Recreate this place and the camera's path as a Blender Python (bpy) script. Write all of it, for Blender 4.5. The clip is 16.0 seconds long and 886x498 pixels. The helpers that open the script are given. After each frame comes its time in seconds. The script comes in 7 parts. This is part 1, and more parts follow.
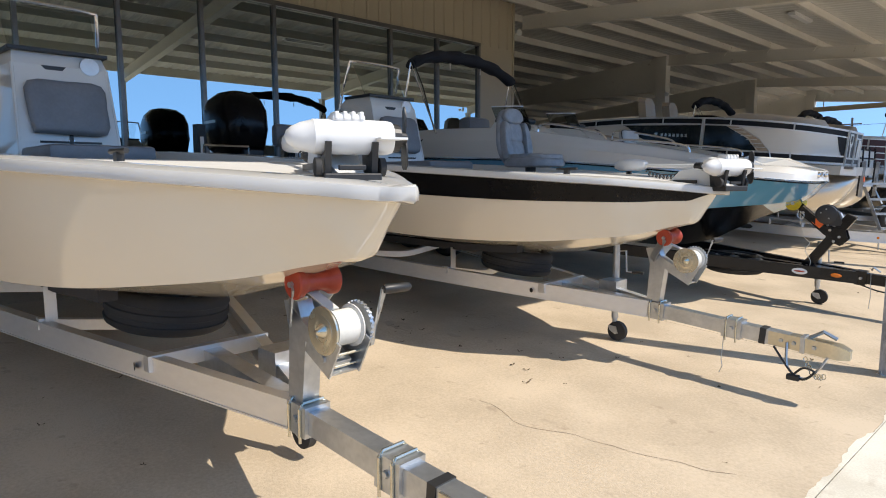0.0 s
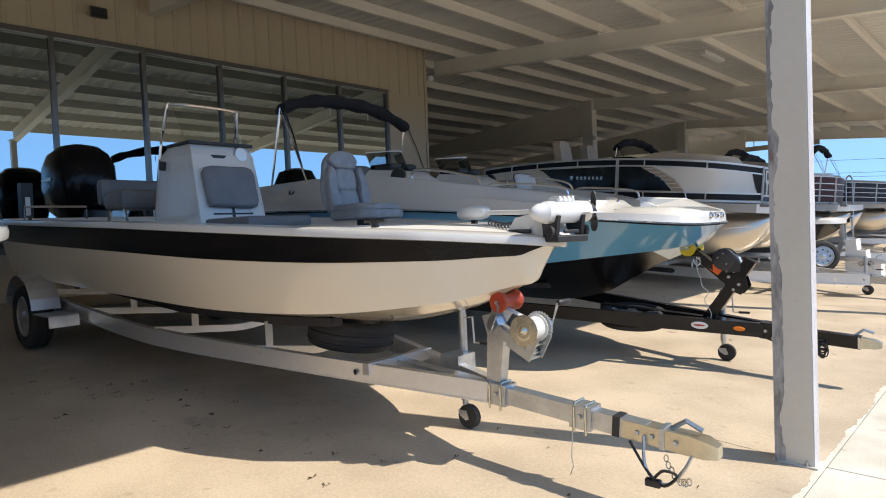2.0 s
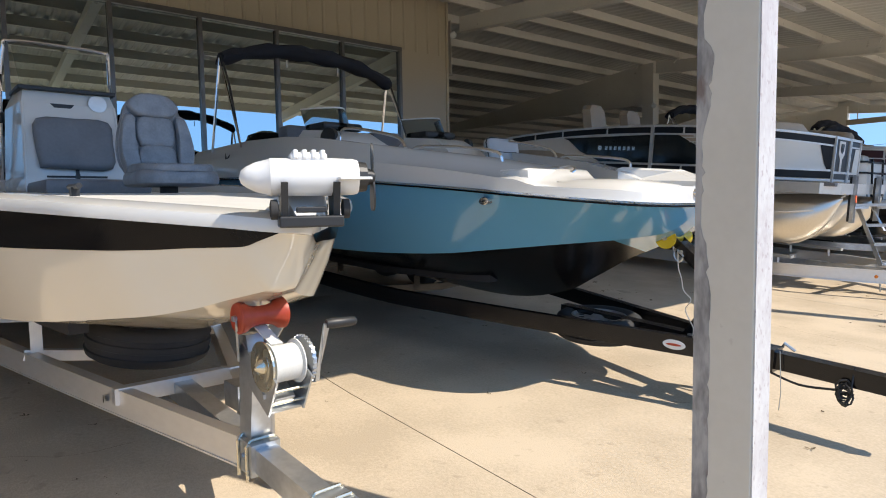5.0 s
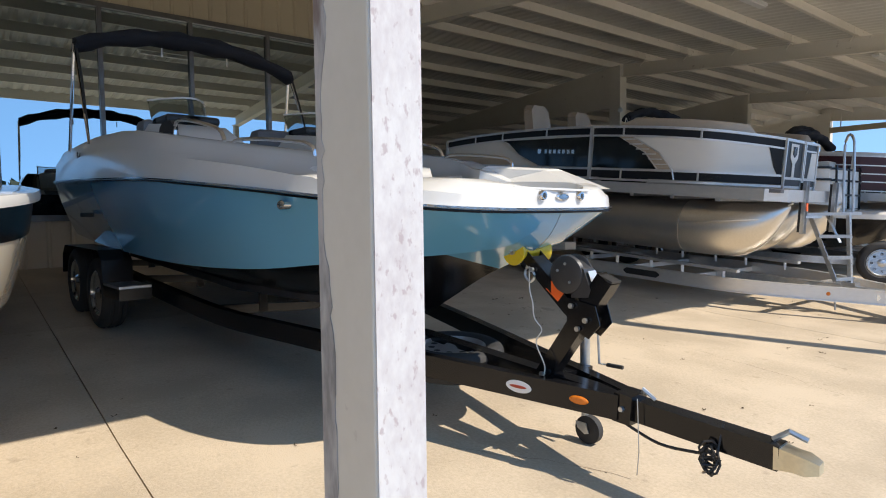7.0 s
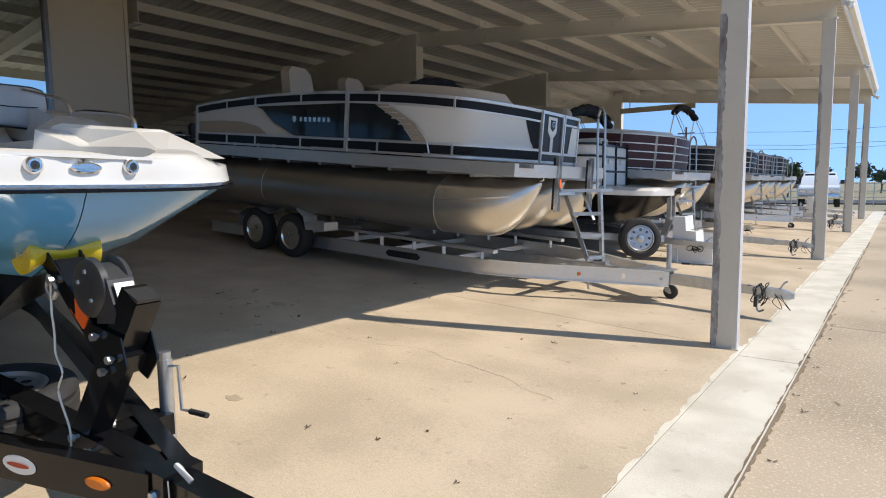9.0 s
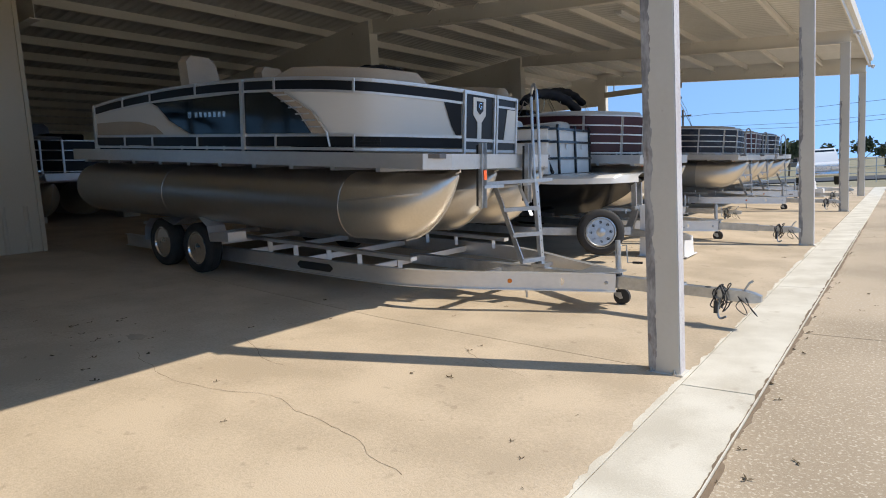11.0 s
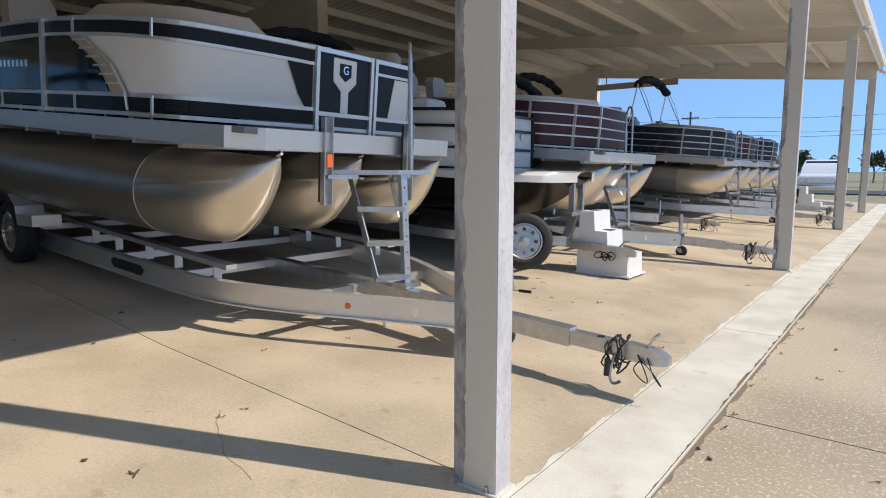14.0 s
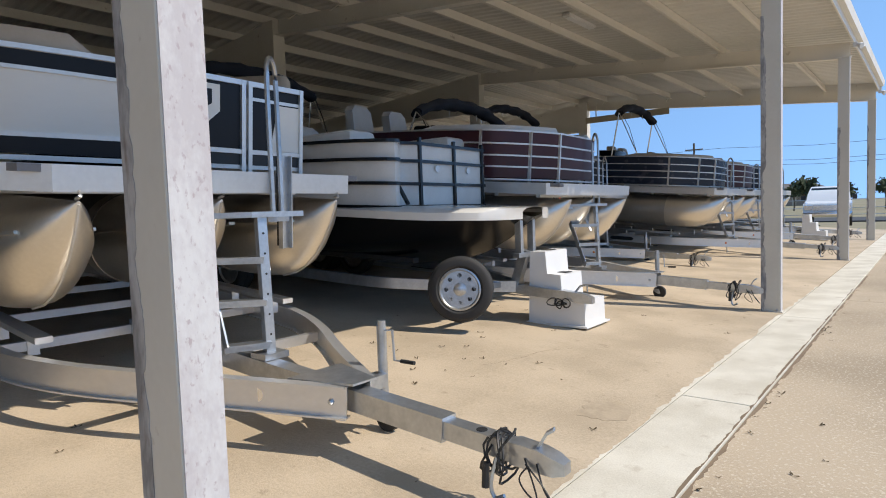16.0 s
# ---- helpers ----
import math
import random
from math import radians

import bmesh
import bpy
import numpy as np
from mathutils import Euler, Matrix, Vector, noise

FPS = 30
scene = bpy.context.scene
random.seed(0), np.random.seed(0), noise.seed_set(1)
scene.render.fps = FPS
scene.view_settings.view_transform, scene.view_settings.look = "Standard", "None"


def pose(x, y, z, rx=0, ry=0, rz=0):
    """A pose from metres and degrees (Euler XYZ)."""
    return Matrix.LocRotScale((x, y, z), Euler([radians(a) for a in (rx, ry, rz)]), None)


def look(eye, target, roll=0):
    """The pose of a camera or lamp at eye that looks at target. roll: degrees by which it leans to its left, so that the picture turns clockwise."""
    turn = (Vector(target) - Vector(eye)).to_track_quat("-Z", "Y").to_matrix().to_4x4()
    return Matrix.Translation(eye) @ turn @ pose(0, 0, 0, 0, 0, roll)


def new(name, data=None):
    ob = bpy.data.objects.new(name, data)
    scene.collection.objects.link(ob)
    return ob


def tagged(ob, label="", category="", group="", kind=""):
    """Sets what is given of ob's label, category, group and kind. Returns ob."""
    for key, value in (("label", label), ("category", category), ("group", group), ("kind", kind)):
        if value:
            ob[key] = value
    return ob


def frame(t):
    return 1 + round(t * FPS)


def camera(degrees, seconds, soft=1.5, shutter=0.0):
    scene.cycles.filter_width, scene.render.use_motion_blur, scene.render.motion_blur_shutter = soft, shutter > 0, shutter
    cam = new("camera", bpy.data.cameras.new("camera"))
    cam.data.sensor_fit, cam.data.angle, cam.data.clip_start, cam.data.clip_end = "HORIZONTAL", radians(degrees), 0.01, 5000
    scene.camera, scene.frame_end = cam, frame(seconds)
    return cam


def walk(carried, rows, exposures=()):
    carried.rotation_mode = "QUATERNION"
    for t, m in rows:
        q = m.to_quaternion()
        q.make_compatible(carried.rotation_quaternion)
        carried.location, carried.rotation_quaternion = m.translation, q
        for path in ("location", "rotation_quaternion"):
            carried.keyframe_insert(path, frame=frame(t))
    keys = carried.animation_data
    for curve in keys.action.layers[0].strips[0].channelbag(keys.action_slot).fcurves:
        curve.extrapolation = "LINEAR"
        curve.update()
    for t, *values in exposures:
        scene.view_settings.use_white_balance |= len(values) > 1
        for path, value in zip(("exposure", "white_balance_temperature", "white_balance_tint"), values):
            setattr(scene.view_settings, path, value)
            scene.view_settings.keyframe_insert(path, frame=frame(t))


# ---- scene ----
cam = camera(71.4, 16.0, soft=1.0)
PATH = [
    (0, (-0.209, 1.165, 1.541), (-1.668, 2.514, 1.308), -0.2),
    (0.5, (-0.16, 1.548, 1.536), (-1.624, 2.902, 1.375), -0.3),
    (1, (-0.173, 1.926, 1.529), (-1.649, 3.267, 1.367), -0.3),
    (1.5, (-0.204, 2.281, 1.533), (-1.634, 3.673, 1.41), -1.1),
    (2, (-0.155, 2.658, 1.547), (-1.537, 4.102, 1.474), -2.4),
    (2.5, (-0.15, 2.996, 1.533), (-1.578, 4.392, 1.422), -1.2),
    (3, (-0.154, 3.365, 1.524), (-1.623, 4.713, 1.371), -0.1),
    (3.5, (-0.071, 3.742, 1.541), (-1.591, 5.032, 1.381), -1.5),
    (3.7, (-0.037, 3.879, 1.544), (-1.584, 5.137, 1.383), -1.0),
    (5.8, (-0.205, 5.262, 1.484), (-1.784, 6.486, 1.353), -0.9),
    (6, (-0.185, 5.408, 1.487), (-1.78, 6.611, 1.38), -0.3),
    (6.3, (-0.143, 5.612, 1.472), (-1.737, 6.816, 1.387), 0.1),
    (6.5, (-0.107, 5.765, 1.466), (-1.7, 6.97, 1.38), -0.1),
    (7, (-0.103, 6.183, 1.463), (-1.663, 7.429, 1.344), -0.7),
    (7.5, (-0.142, 6.599, 1.466), (-1.564, 7.998, 1.316), 0.1),
    (8, (-0.097, 7.01, 1.471), (-1.35, 8.557, 1.283), -1.9),
    (8.5, (-0.018, 7.406, 1.458), (-1.235, 8.983, 1.282), -1.8),
    (9, (-0.01, 7.816, 1.461), (-1.196, 9.413, 1.257), -0.7),
    (9.5, (0.041, 8.193, 1.447), (-1.062, 9.85, 1.258), -1.3),
    (9.7, (0.077, 8.337, 1.452), (-1.015, 10.002, 1.273), -2.0),
    (11.8, (0.125, 9.976, 1.418), (-1.147, 11.498, 1.164), -2.5),
    (12, (0.112, 10.127, 1.424), (-1.156, 11.652, 1.171), -1.5),
    (12.5, (0.126, 10.448, 1.435), (-1.073, 12.027, 1.174), -1.4),
    (13, (0.169, 10.772, 1.424), (-1.009, 12.371, 1.184), -3.0),
    (13.5, (0.187, 11.105, 1.398), (-1.043, 12.66, 1.134), -1.6),
    (14, (0.24, 11.473, 1.394), (-0.968, 13.047, 1.142), -0.0),
    (14.5, (0.312, 11.853, 1.38), (-0.886, 13.441, 1.173), -2.6),
    (15, (0.324, 12.197, 1.354), (-0.946, 13.727, 1.139), -2.1),
    (15.5, (0.296, 12.535, 1.354), (-0.975, 14.067, 1.161), -1.4),
    (16, (0.338, 12.845, 1.364), (-0.907, 14.406, 1.241), -1.9),
]
walk(cam, [(t, look(eye, target, roll)) for t, eye, target, roll in PATH],
     [(0, 0.86), (1.5, 0.91), (3.5, 0.99), (6.5, 0.96), (8, 0.78), (9.5, 0.70), (12, 0.62), (16, 0.58)])

# ---- light ----
SUN_DIR = Vector((-0.572, -0.279, -0.772)).normalized()
world = bpy.data.worlds.new("world")
scene.world = world
world.use_nodes = True
wn = world.node_tree.nodes
sky = wn.new("ShaderNodeTexSky")
sky.sky_type, sky.sun_disc = "NISHITA", False
sky.sun_elevation = math.asin(-SUN_DIR.z)
sky.sun_rotation = math.atan2(-SUN_DIR.x, -SUN_DIR.y)
sky.altitude, sky.air_density, sky.dust_density, sky.ozone_density = 1500, 0.6, 0.0, 1.2
wn["Background"].inputs[1].default_value = 0.30
grade = wn.new("ShaderNodeHueSaturation")
grade.inputs["Hue"].default_value, grade.inputs["Saturation"].default_value = 0.488, 1.0
lift = wn.new("ShaderNodeVectorMath")
lift.inputs[1].default_value = (0, 0, 0.45)
direction = wn.new("ShaderNodeTexCoord")
world.node_tree.links.new(direction.outputs["Generated"], lift.inputs[0])
world.node_tree.links.new(lift.outputs[0], sky.inputs["Vector"])
world.node_tree.links.new(sky.outputs[0], grade.inputs["Color"])
world.node_tree.links.new(grade.outputs[0], wn["Background"].inputs[0])
sun = new("sun", bpy.data.lights.new("sun", "SUN"))
sun.data.energy, sun.data.angle, sun.data.color = 2.9, radians(0.5), (1.0, 0.91, 0.79)
sun.matrix_world = look((30, 18, 40), Vector((30, 18, 40)) + SUN_DIR)


# ---- materials ----
def surf(name, col, col2=None, rough=0.5, metal=0.0, scale=6.0, fine=60.0, amount=1.0, bump=0.0, bump_scale=None,
         coat=0.0, spec=0.5, spots=None, spot_scale=3.0, spot_amount=0.5, spot_at=0.6, jitter=0.0, stretch=(1, 1, 1)):
    """A painted, metal or mineral surface: two colours over two scales of noise, with bump and optional stains."""
    m = bpy.data.materials.new(name)
    m.use_nodes = True
    nt = m.node_tree
    n, l = nt.nodes, nt.links
    b = n["Principled BSDF"]
    col2 = col2 or tuple(c * 0.82 for c in col)
    tc, mp = n.new("ShaderNodeTexCoord"), n.new("ShaderNodeMapping")
    mp.inputs["Scale"].default_value = stretch
    geo = n.new("ShaderNodeNewGeometry")
    l.new(geo.outputs["Position"], mp.inputs["Vector"])

    def noise_node(s, detail=4.0):
        t = n.new("ShaderNodeTexNoise")
        t.inputs["Scale"].default_value, t.inputs["Detail"].default_value = s, detail
        l.new(mp.outputs[0], t.inputs["Vector"])
        return t
    a, f = noise_node(scale), noise_node(fine)
    add = n.new("ShaderNodeMath")
    add.operation = "MULTIPLY_ADD"
    l.new(f.outputs[0], add.inputs[0])
    add.inputs[1].default_value = 0.5
    l.new(a.outputs[0], add.inputs[2])
    ramp = n.new("ShaderNodeMapRange")
    ramp.inputs[1].default_value, ramp.inputs[2].default_value = 0.75 - 0.28 / max(amount, 0.05), 0.75 + 0.28 / max(amount, 0.05)
    l.new(add.outputs[0], ramp.inputs[0])
    mix = n.new("ShaderNodeMix")
    mix.data_type = "RGBA"
    mix.inputs[6].default_value, mix.inputs[7].default_value = (*col, 1), (*col2, 1)
    l.new(ramp.outputs[0], mix.inputs[0])
    out = mix.outputs[2]
    if spots:
        s = noise_node(spot_scale, 8.0)
        r = n.new("ShaderNodeMapRange")
        r.inputs[1].default_value, r.inputs[2].default_value, r.inputs[4].default_value = spot_at, spot_at + 0.08, spot_amount
        l.new(s.outputs[0], r.inputs[0])
        mx = n.new("ShaderNodeMix")
        mx.data_type = "RGBA"
        l.new(r.outputs[0], mx.inputs[0])
        l.new(out, mx.inputs[6])
        mx.inputs[7].default_value = (*spots, 1)
        out = mx.outputs[2]
    if jitter:
        oi, hs = n.new("ShaderNodeObjectInfo"), n.new("ShaderNodeHueSaturation")
        jr = n.new("ShaderNodeMapRange")
        jr.inputs[3].default_value, jr.inputs[4].default_value = 1 - jitter, 1 + jitter
        l.new(oi.outputs["Random"], jr.inputs[0])
        l.new(jr.outputs[0], hs.inputs["Value"])
        l.new(out, hs.inputs["Color"])
        out = hs.outputs[0]
    l.new(out, b.inputs["Base Color"])
    rr = n.new("ShaderNodeMapRange")
    rr.inputs[3].default_value, rr.inputs[4].default_value = max(rough - 0.06, 0.01), min(rough + 0.08, 1)
    l.new(a.outputs[0], rr.inputs[0])
    l.new(rr.outputs[0], b.inputs["Roughness"])
    b.inputs["Metallic"].default_value = metal
    b.inputs["Specular IOR Level"].default_value = spec
    b.inputs["Coat Weight"].default_value = coat
    b.inputs["Coat Roughness"].default_value = 0.04
    if bump:
        bp = n.new("ShaderNodeBump")
        bp.inputs["Strength"].default_value, bp.inputs["Distance"].default_value = 0.6, bump
        h = noise_node(bump_scale or fine)
        l.new(h.outputs[0], bp.inputs["Height"])
        l.new(bp.outputs[0], b.inputs["Normal"])
    return m


CONCRETE = surf("slab concrete", (0.57, 0.465, 0.335), (0.44, 0.355, 0.25), 0.85, scale=1.3, fine=55, amount=2.0, bump=0.006, bump_scale=110,
                spots=(0.27, 0.205, 0.14), spot_scale=9.0, spot_amount=0.4, spot_at=0.645, jitter=0.04)
KERB = surf("pale concrete", (0.72, 0.68, 0.58), (0.57, 0.525, 0.43), 0.85, scale=2.4, fine=90, amount=1.7, bump=0.003, bump_scale=140,
            spots=(0.40, 0.33, 0.24), spot_scale=5.0, spot_amount=0.45, spot_at=0.63, jitter=0.03)
AGGREGATE = surf("exposed aggregate", (0.50, 0.405, 0.29), (0.35, 0.28, 0.195), 0.9, scale=0.5, fine=120, amount=2.2, bump=0.006, bump_scale=130,
                 spots=(0.62, 0.55, 0.43), spot_scale=52, spot_amount=0.85, spot_at=0.56)
SOIL = surf("distant ground", (0.30, 0.25, 0.16), (0.20, 0.19, 0.10), 0.95, scale=0.05, fine=0.8)
ASPHALT = surf("asphalt", (0.07, 0.07, 0.072), (0.05, 0.05, 0.05), 0.9, scale=0.3, fine=40)
WALL = surf("tan ribbed metal", (0.58, 0.50, 0.37), (0.52, 0.445, 0.325), 0.5, scale=0.8, fine=25, amount=0.6, spec=0.35)
STEEL = surf("painted steel", (0.82, 0.78, 0.70), (0.75, 0.71, 0.63), 0.55, scale=1.3, fine=30, bump=0.001,
             spots=(0.25, 0.17, 0.11), spot_scale=5, spot_amount=0.45, spot_at=0.68)
POST_WORN = surf("primed worn post", (0.60, 0.59, 0.585), (0.49, 0.46, 0.465), 0.6, scale=5, fine=60, amount=2.0, bump=0.0015, bump_scale=45,
                 spots=(0.36, 0.29, 0.30), spot_scale=62, spot_amount=0.7, spot_at=0.60, stretch=(1, 1, 0.6))
POST_DARK = surf("scraped grey post", (0.22, 0.21, 0.205), (0.44, 0.42, 0.40), 0.7, scale=9, fine=50, amount=2.2, bump=0.002, bump_scale=40,
                 spots=(0.14, 0.075, 0.05), spot_scale=14, spot_amount=0.6, spot_at=0.64, stretch=(1, 1, 0.35))
POST_TAN = surf("beige post paint", (0.66, 0.62, 0.54), (0.60, 0.56, 0.48), 0.5, scale=2, fine=30,
                spots=(0.33, 0.26, 0.20), spot_scale=14, spot_amount=0.5, spot_at=0.71)
DECKING = surf("galvanised roof sheet", (0.72, 0.70, 0.65), (0.64, 0.625, 0.58), 0.5, 0.0, scale=0.9, fine=14)
ALU_FRAME = surf("anodised mullion", (0.22, 0.215, 0.21), (0.18, 0.175, 0.17), 0.35, 0.7)
GLASS = surf("coated window glass", (0.45, 0.52, 0.53), (0.43, 0.50, 0.51), 0.015, 1.0, amount=0.3)
for sock in [GLASS.node_tree.nodes["Principled BSDF"].inputs["Roughness"]]:
    for link in list(sock.links):
        GLASS.node_tree.links.remove(link)
    sock.default_value = 0.0
GEL_CREAM = surf("cream gelcoat", (0.78, 0.70, 0.56), (0.74, 0.66, 0.52), 0.12, scale=0.8, fine=8, amount=0.4, coat=0.6)
GEL_WHITE = surf("white gelcoat", (0.70, 0.685, 0.65), (0.66, 0.645, 0.61), 0.2, scale=2, fine=20, amount=0.4, coat=0.4)
GEL_BLACK = surf("black gelcoat", (0.004, 0.004, 0.005), (0.006, 0.006, 0.007), 0.2, spec=0.2)
GEL_BLUE = surf("sky blue gelcoat", (0.115, 0.335, 0.55), (0.105, 0.315, 0.52), 0.1, scale=0.7, fine=6, amount=0.4, coat=0.8)
NONSKID = surf("white nonskid deck", (0.68, 0.67, 0.64), (0.60, 0.59, 0.56), 0.6, fine=90, bump=0.001)
GREYDECK = surf("grey foam deck", (0.22, 0.22, 0.23), (0.18, 0.18, 0.19), 0.8, fine=60, bump=0.001)
VINYL = surf("grey marine vinyl", (0.20, 0.205, 0.22), (0.15, 0.155, 0.17), 0.45, scale=5, fine=50, bump=0.001)
VINYL_SEAT = surf("mottled grey seat vinyl", (0.26, 0.27, 0.285), (0.19, 0.195, 0.21), 0.4, scale=14, fine=90, amount=1.4, bump=0.002, bump_scale=22)
VINYL_WHITE = surf("white marine vinyl", (0.72, 0.71, 0.68), (0.64, 0.63, 0.60), 0.45, scale=5, fine=50)
TAN_VINYL = surf("tan marine vinyl", (0.50, 0.41, 0.31), (0.44, 0.355, 0.265), 0.5, scale=4, fine=50)
GALV = surf("galvanised steel", (0.58, 0.60, 0.62), (0.44, 0.46, 0.48), 0.32, 0.85, scale=9, fine=40, amount=1.3, bump=0.0006, bump_scale=30)
ALUMINIUM = surf("brushed aluminium", (0.80, 0.79, 0.77), (0.68, 0.67, 0.65), 0.40, 0.8, scale=1.5, fine=30, stretch=(0.4, 1, 1))
PONTOON = surf("mill aluminium tube", (0.52, 0.505, 0.48), (0.43, 0.415, 0.39), 0.40, 1.0, scale=0.6, fine=12, amount=0.8, bump=0.0008, bump_scale=4)
NOSE_METAL = surf("brushed nose aluminium", (0.80, 0.76, 0.69), (0.69, 0.65, 0.58), 0.36, 1.0, scale=1.2, fine=40, amount=1.0, bump=0.0008, bump_scale=5)
CHROME = surf("polished metal", (0.78, 0.78, 0.79), (0.72, 0.72, 0.73), 0.12, 1.0)
RUBBER = surf("tyre rubber", (0.025, 0.025, 0.026), (0.04, 0.038, 0.036), 0.75, scale=8, fine=60, bump=0.001)
BLACK_PAINT = surf("black gloss paint", (0.005, 0.005, 0.006), (0.009, 0.009, 0.010), 0.18, scale=3, fine=40, spec=0.4)
COVER_GREY = surf("dark grey moulded housing", (0.030, 0.031, 0.034), (0.042, 0.043, 0.046), 0.4)
VINYL_GREY = surf("silver grey vinyl", (0.48, 0.49, 0.50), (0.42, 0.43, 0.44), 0.45, scale=5, fine=120, bump=0.0008)
BLACK_PLASTIC = surf("black plastic", (0.018, 0.018, 0.019), (0.028, 0.028, 0.028), 0.45)
CANVAS = surf("navy canvas", (0.012, 0.014, 0.022), (0.02, 0.022, 0.03), 0.85, scale=10, fine=120, bump=0.004, bump_scale=9)
RED_ROLLER = surf("red rubber roller", (0.42, 0.055, 0.02), (0.34, 0.04, 0.015), 0.4, scale=12)
YELLOW_ROLLER = surf("yellow polyurethane", (0.68, 0.50, 0.03), (0.58, 0.42, 0.02), 0.25, scale=9)
WHITE_PLASTIC = surf("white plastic", (0.80, 0.80, 0.79), (0.74, 0.74, 0.73), 0.35, amount=0.4)
FENCE_WHITE = surf("white fence panel", (0.78, 0.75, 0.69), (0.74, 0.71, 0.65), 0.35, amount=0.4, stretch=(1, 1, 5))
FENCE_BLACK = surf("black fence panel", (0.010, 0.011, 0.014), (0.014, 0.015, 0.018), 0.35, amount=0.5, spec=0.25)
FENCE_MAROON = surf("maroon fence panel", (0.055, 0.012, 0.018), (0.07, 0.016, 0.022), 0.3, amount=0.5)
FENCE_BLUE = surf("dark blue fence panel", (0.014, 0.02, 0.035), (0.02, 0.026, 0.045), 0.25, amount=0.5)
TINT = surf("tinted acrylic", (0.006, 0.010, 0.013), (0.008, 0.012, 0.015), 0.05)
CARPET = surf("dark bunk carpet", (0.045, 0.045, 0.05), (0.03, 0.03, 0.033), 0.95, fine=150, bump=0.002)
BRASS = surf("zinc plated coupler", (0.66, 0.60, 0.46), (0.54, 0.50, 0.39), 0.3, 0.9, scale=15)
ZINC = surf("yellow zinc plate", (0.72, 0.68, 0.56), (0.60, 0.57, 0.47), 0.25, 0.95, scale=14)
AMBER = surf("amber lens", (0.75, 0.22, 0.02), (0.65, 0.16, 0.01), 0.2)
ORANGE = surf("orange reflector", (0.85, 0.14, 0.02), (0.8, 0.12, 0.02), 0.3)
JOINT = surf("dirt in cracks", (0.24, 0.18, 0.12), (0.18, 0.13, 0.085), 0.95)
OIL = surf("old oil stain", (0.38, 0.305, 0.215), (0.47, 0.38, 0.27), 0.7, scale=9, fine=60, amount=1.6)
LEAF = surf("dry leaf", (0.13, 0.09, 0.045), (0.08, 0.06, 0.03), 0.9, scale=20)
STRAP = surf("grey webbing", (0.70, 0.69, 0.65), (0.58, 0.57, 0.53), 0.8, fine=150)
FOLIAGE = surf("dusty foliage", (0.07, 0.085, 0.04), (0.045, 0.06, 0.025), 0.9, scale=0.8, fine=6)
BRICK_FAR = surf("distant masonry", (0.36, 0.27, 0.2), (0.3, 0.22, 0.16), 0.9, scale=0.5, fine=4)
ROOF_FAR = surf("distant shingle", (0.17, 0.15, 0.135), (0.13, 0.115, 0.105), 0.9, scale=0.6, fine=6)
CAR_PAINT = surf("white car paint", (0.78, 0.78, 0.77), (0.75, 0.75, 0.74), 0.15, coat=0.7, amount=0.3)
DARK_GLASS = surf("vehicle glass", (0.02, 0.025, 0.028), (0.025, 0.03, 0.033), 0.04, coat=0.6)
PINE = surf("weathered wood", (0.17, 0.125, 0.085), (0.12, 0.09, 0.06), 0.85, scale=3, fine=30, stretch=(1, 1, 0.2))


def acrylic(name, col):
    """A clear or smoked sheet that lets light through."""
    m = bpy.data.materials.new(name)
    m.use_nodes = True
    b = m.node_tree.nodes["Principled BSDF"]
    b.inputs["Base Color"].default_value = (*col, 1)
    b.inputs["Roughness"].default_value, b.inputs["IOR"].default_value = 0.02, 1.12
    b.inputs["Transmission Weight"].default_value = 1.0
    return m


CLEAR, SMOKE = acrylic("clear acrylic", (0.82, 0.86, 0.86)), acrylic("smoked acrylic", (0.42, 0.47, 0.49))


# ---- building blocks ----
BASE = {}


def thing(name, label, category, base=(0, 0, 0), rig=(0, 0, 0), group="", kind=""):
    """An empty at the thing's base. Its parts are written in the rig's coordinates."""
    ob = new(name)
    ob.empty_display_size = 0.2
    ob.matrix_basis = (rig if isinstance(rig, Matrix) else Matrix.Translation(rig)) @ Matrix.Translation(base)
    BASE[ob] = Vector(base)
    return tagged(ob, label, category, group, kind)


def part(name, bm, material, parent=None, label="", smooth=False):
    """Links a bmesh as one mesh object under a thing or a part."""
    off = BASE[parent] if parent else Vector()
    if off.length:
        bmesh.ops.translate(bm, verts=bm.verts, vec=-off)
    bmesh.ops.recalc_face_normals(bm, faces=bm.faces)
    me = bpy.data.meshes.new(name)
    if smooth:
        for f in bm.faces:
            f.smooth = True
        for e in bm.edges:
            if len(e.link_faces) == 2 and e.calc_face_angle() > 0.7:
                e.smooth = False
    bm.to_mesh(me)
    bm.free()
    me.materials.append(material)
    ob = new(name, me)
    if parent:
        ob.parent = parent
    BASE[ob] = off
    return tagged(ob, label)


def box(x0, x1, y0, y1, z0, z1, bevel=0.0, bm=None):
    b = bmesh.new()
    bmesh.ops.create_cube(b, size=1.0)
    for v in b.verts:
        v.co = Vector(((x0 + x1) / 2 + v.co.x * (x1 - x0), (y0 + y1) / 2 + v.co.y * (y1 - y0), (z0 + z1) / 2 + v.co.z * (z1 - z0)))
    if bevel:
        bmesh.ops.bevel(b, geom=b.edges, offset=bevel, segments=2, affect="EDGES", profile=0.5)
    return join(bm, b) if bm else b


def join(bm, other):
    me = bpy.data.meshes.new("tmp")
    other.to_mesh(me)
    other.free()
    bm.from_mesh(me)
    bpy.data.meshes.remove(me)
    return bm


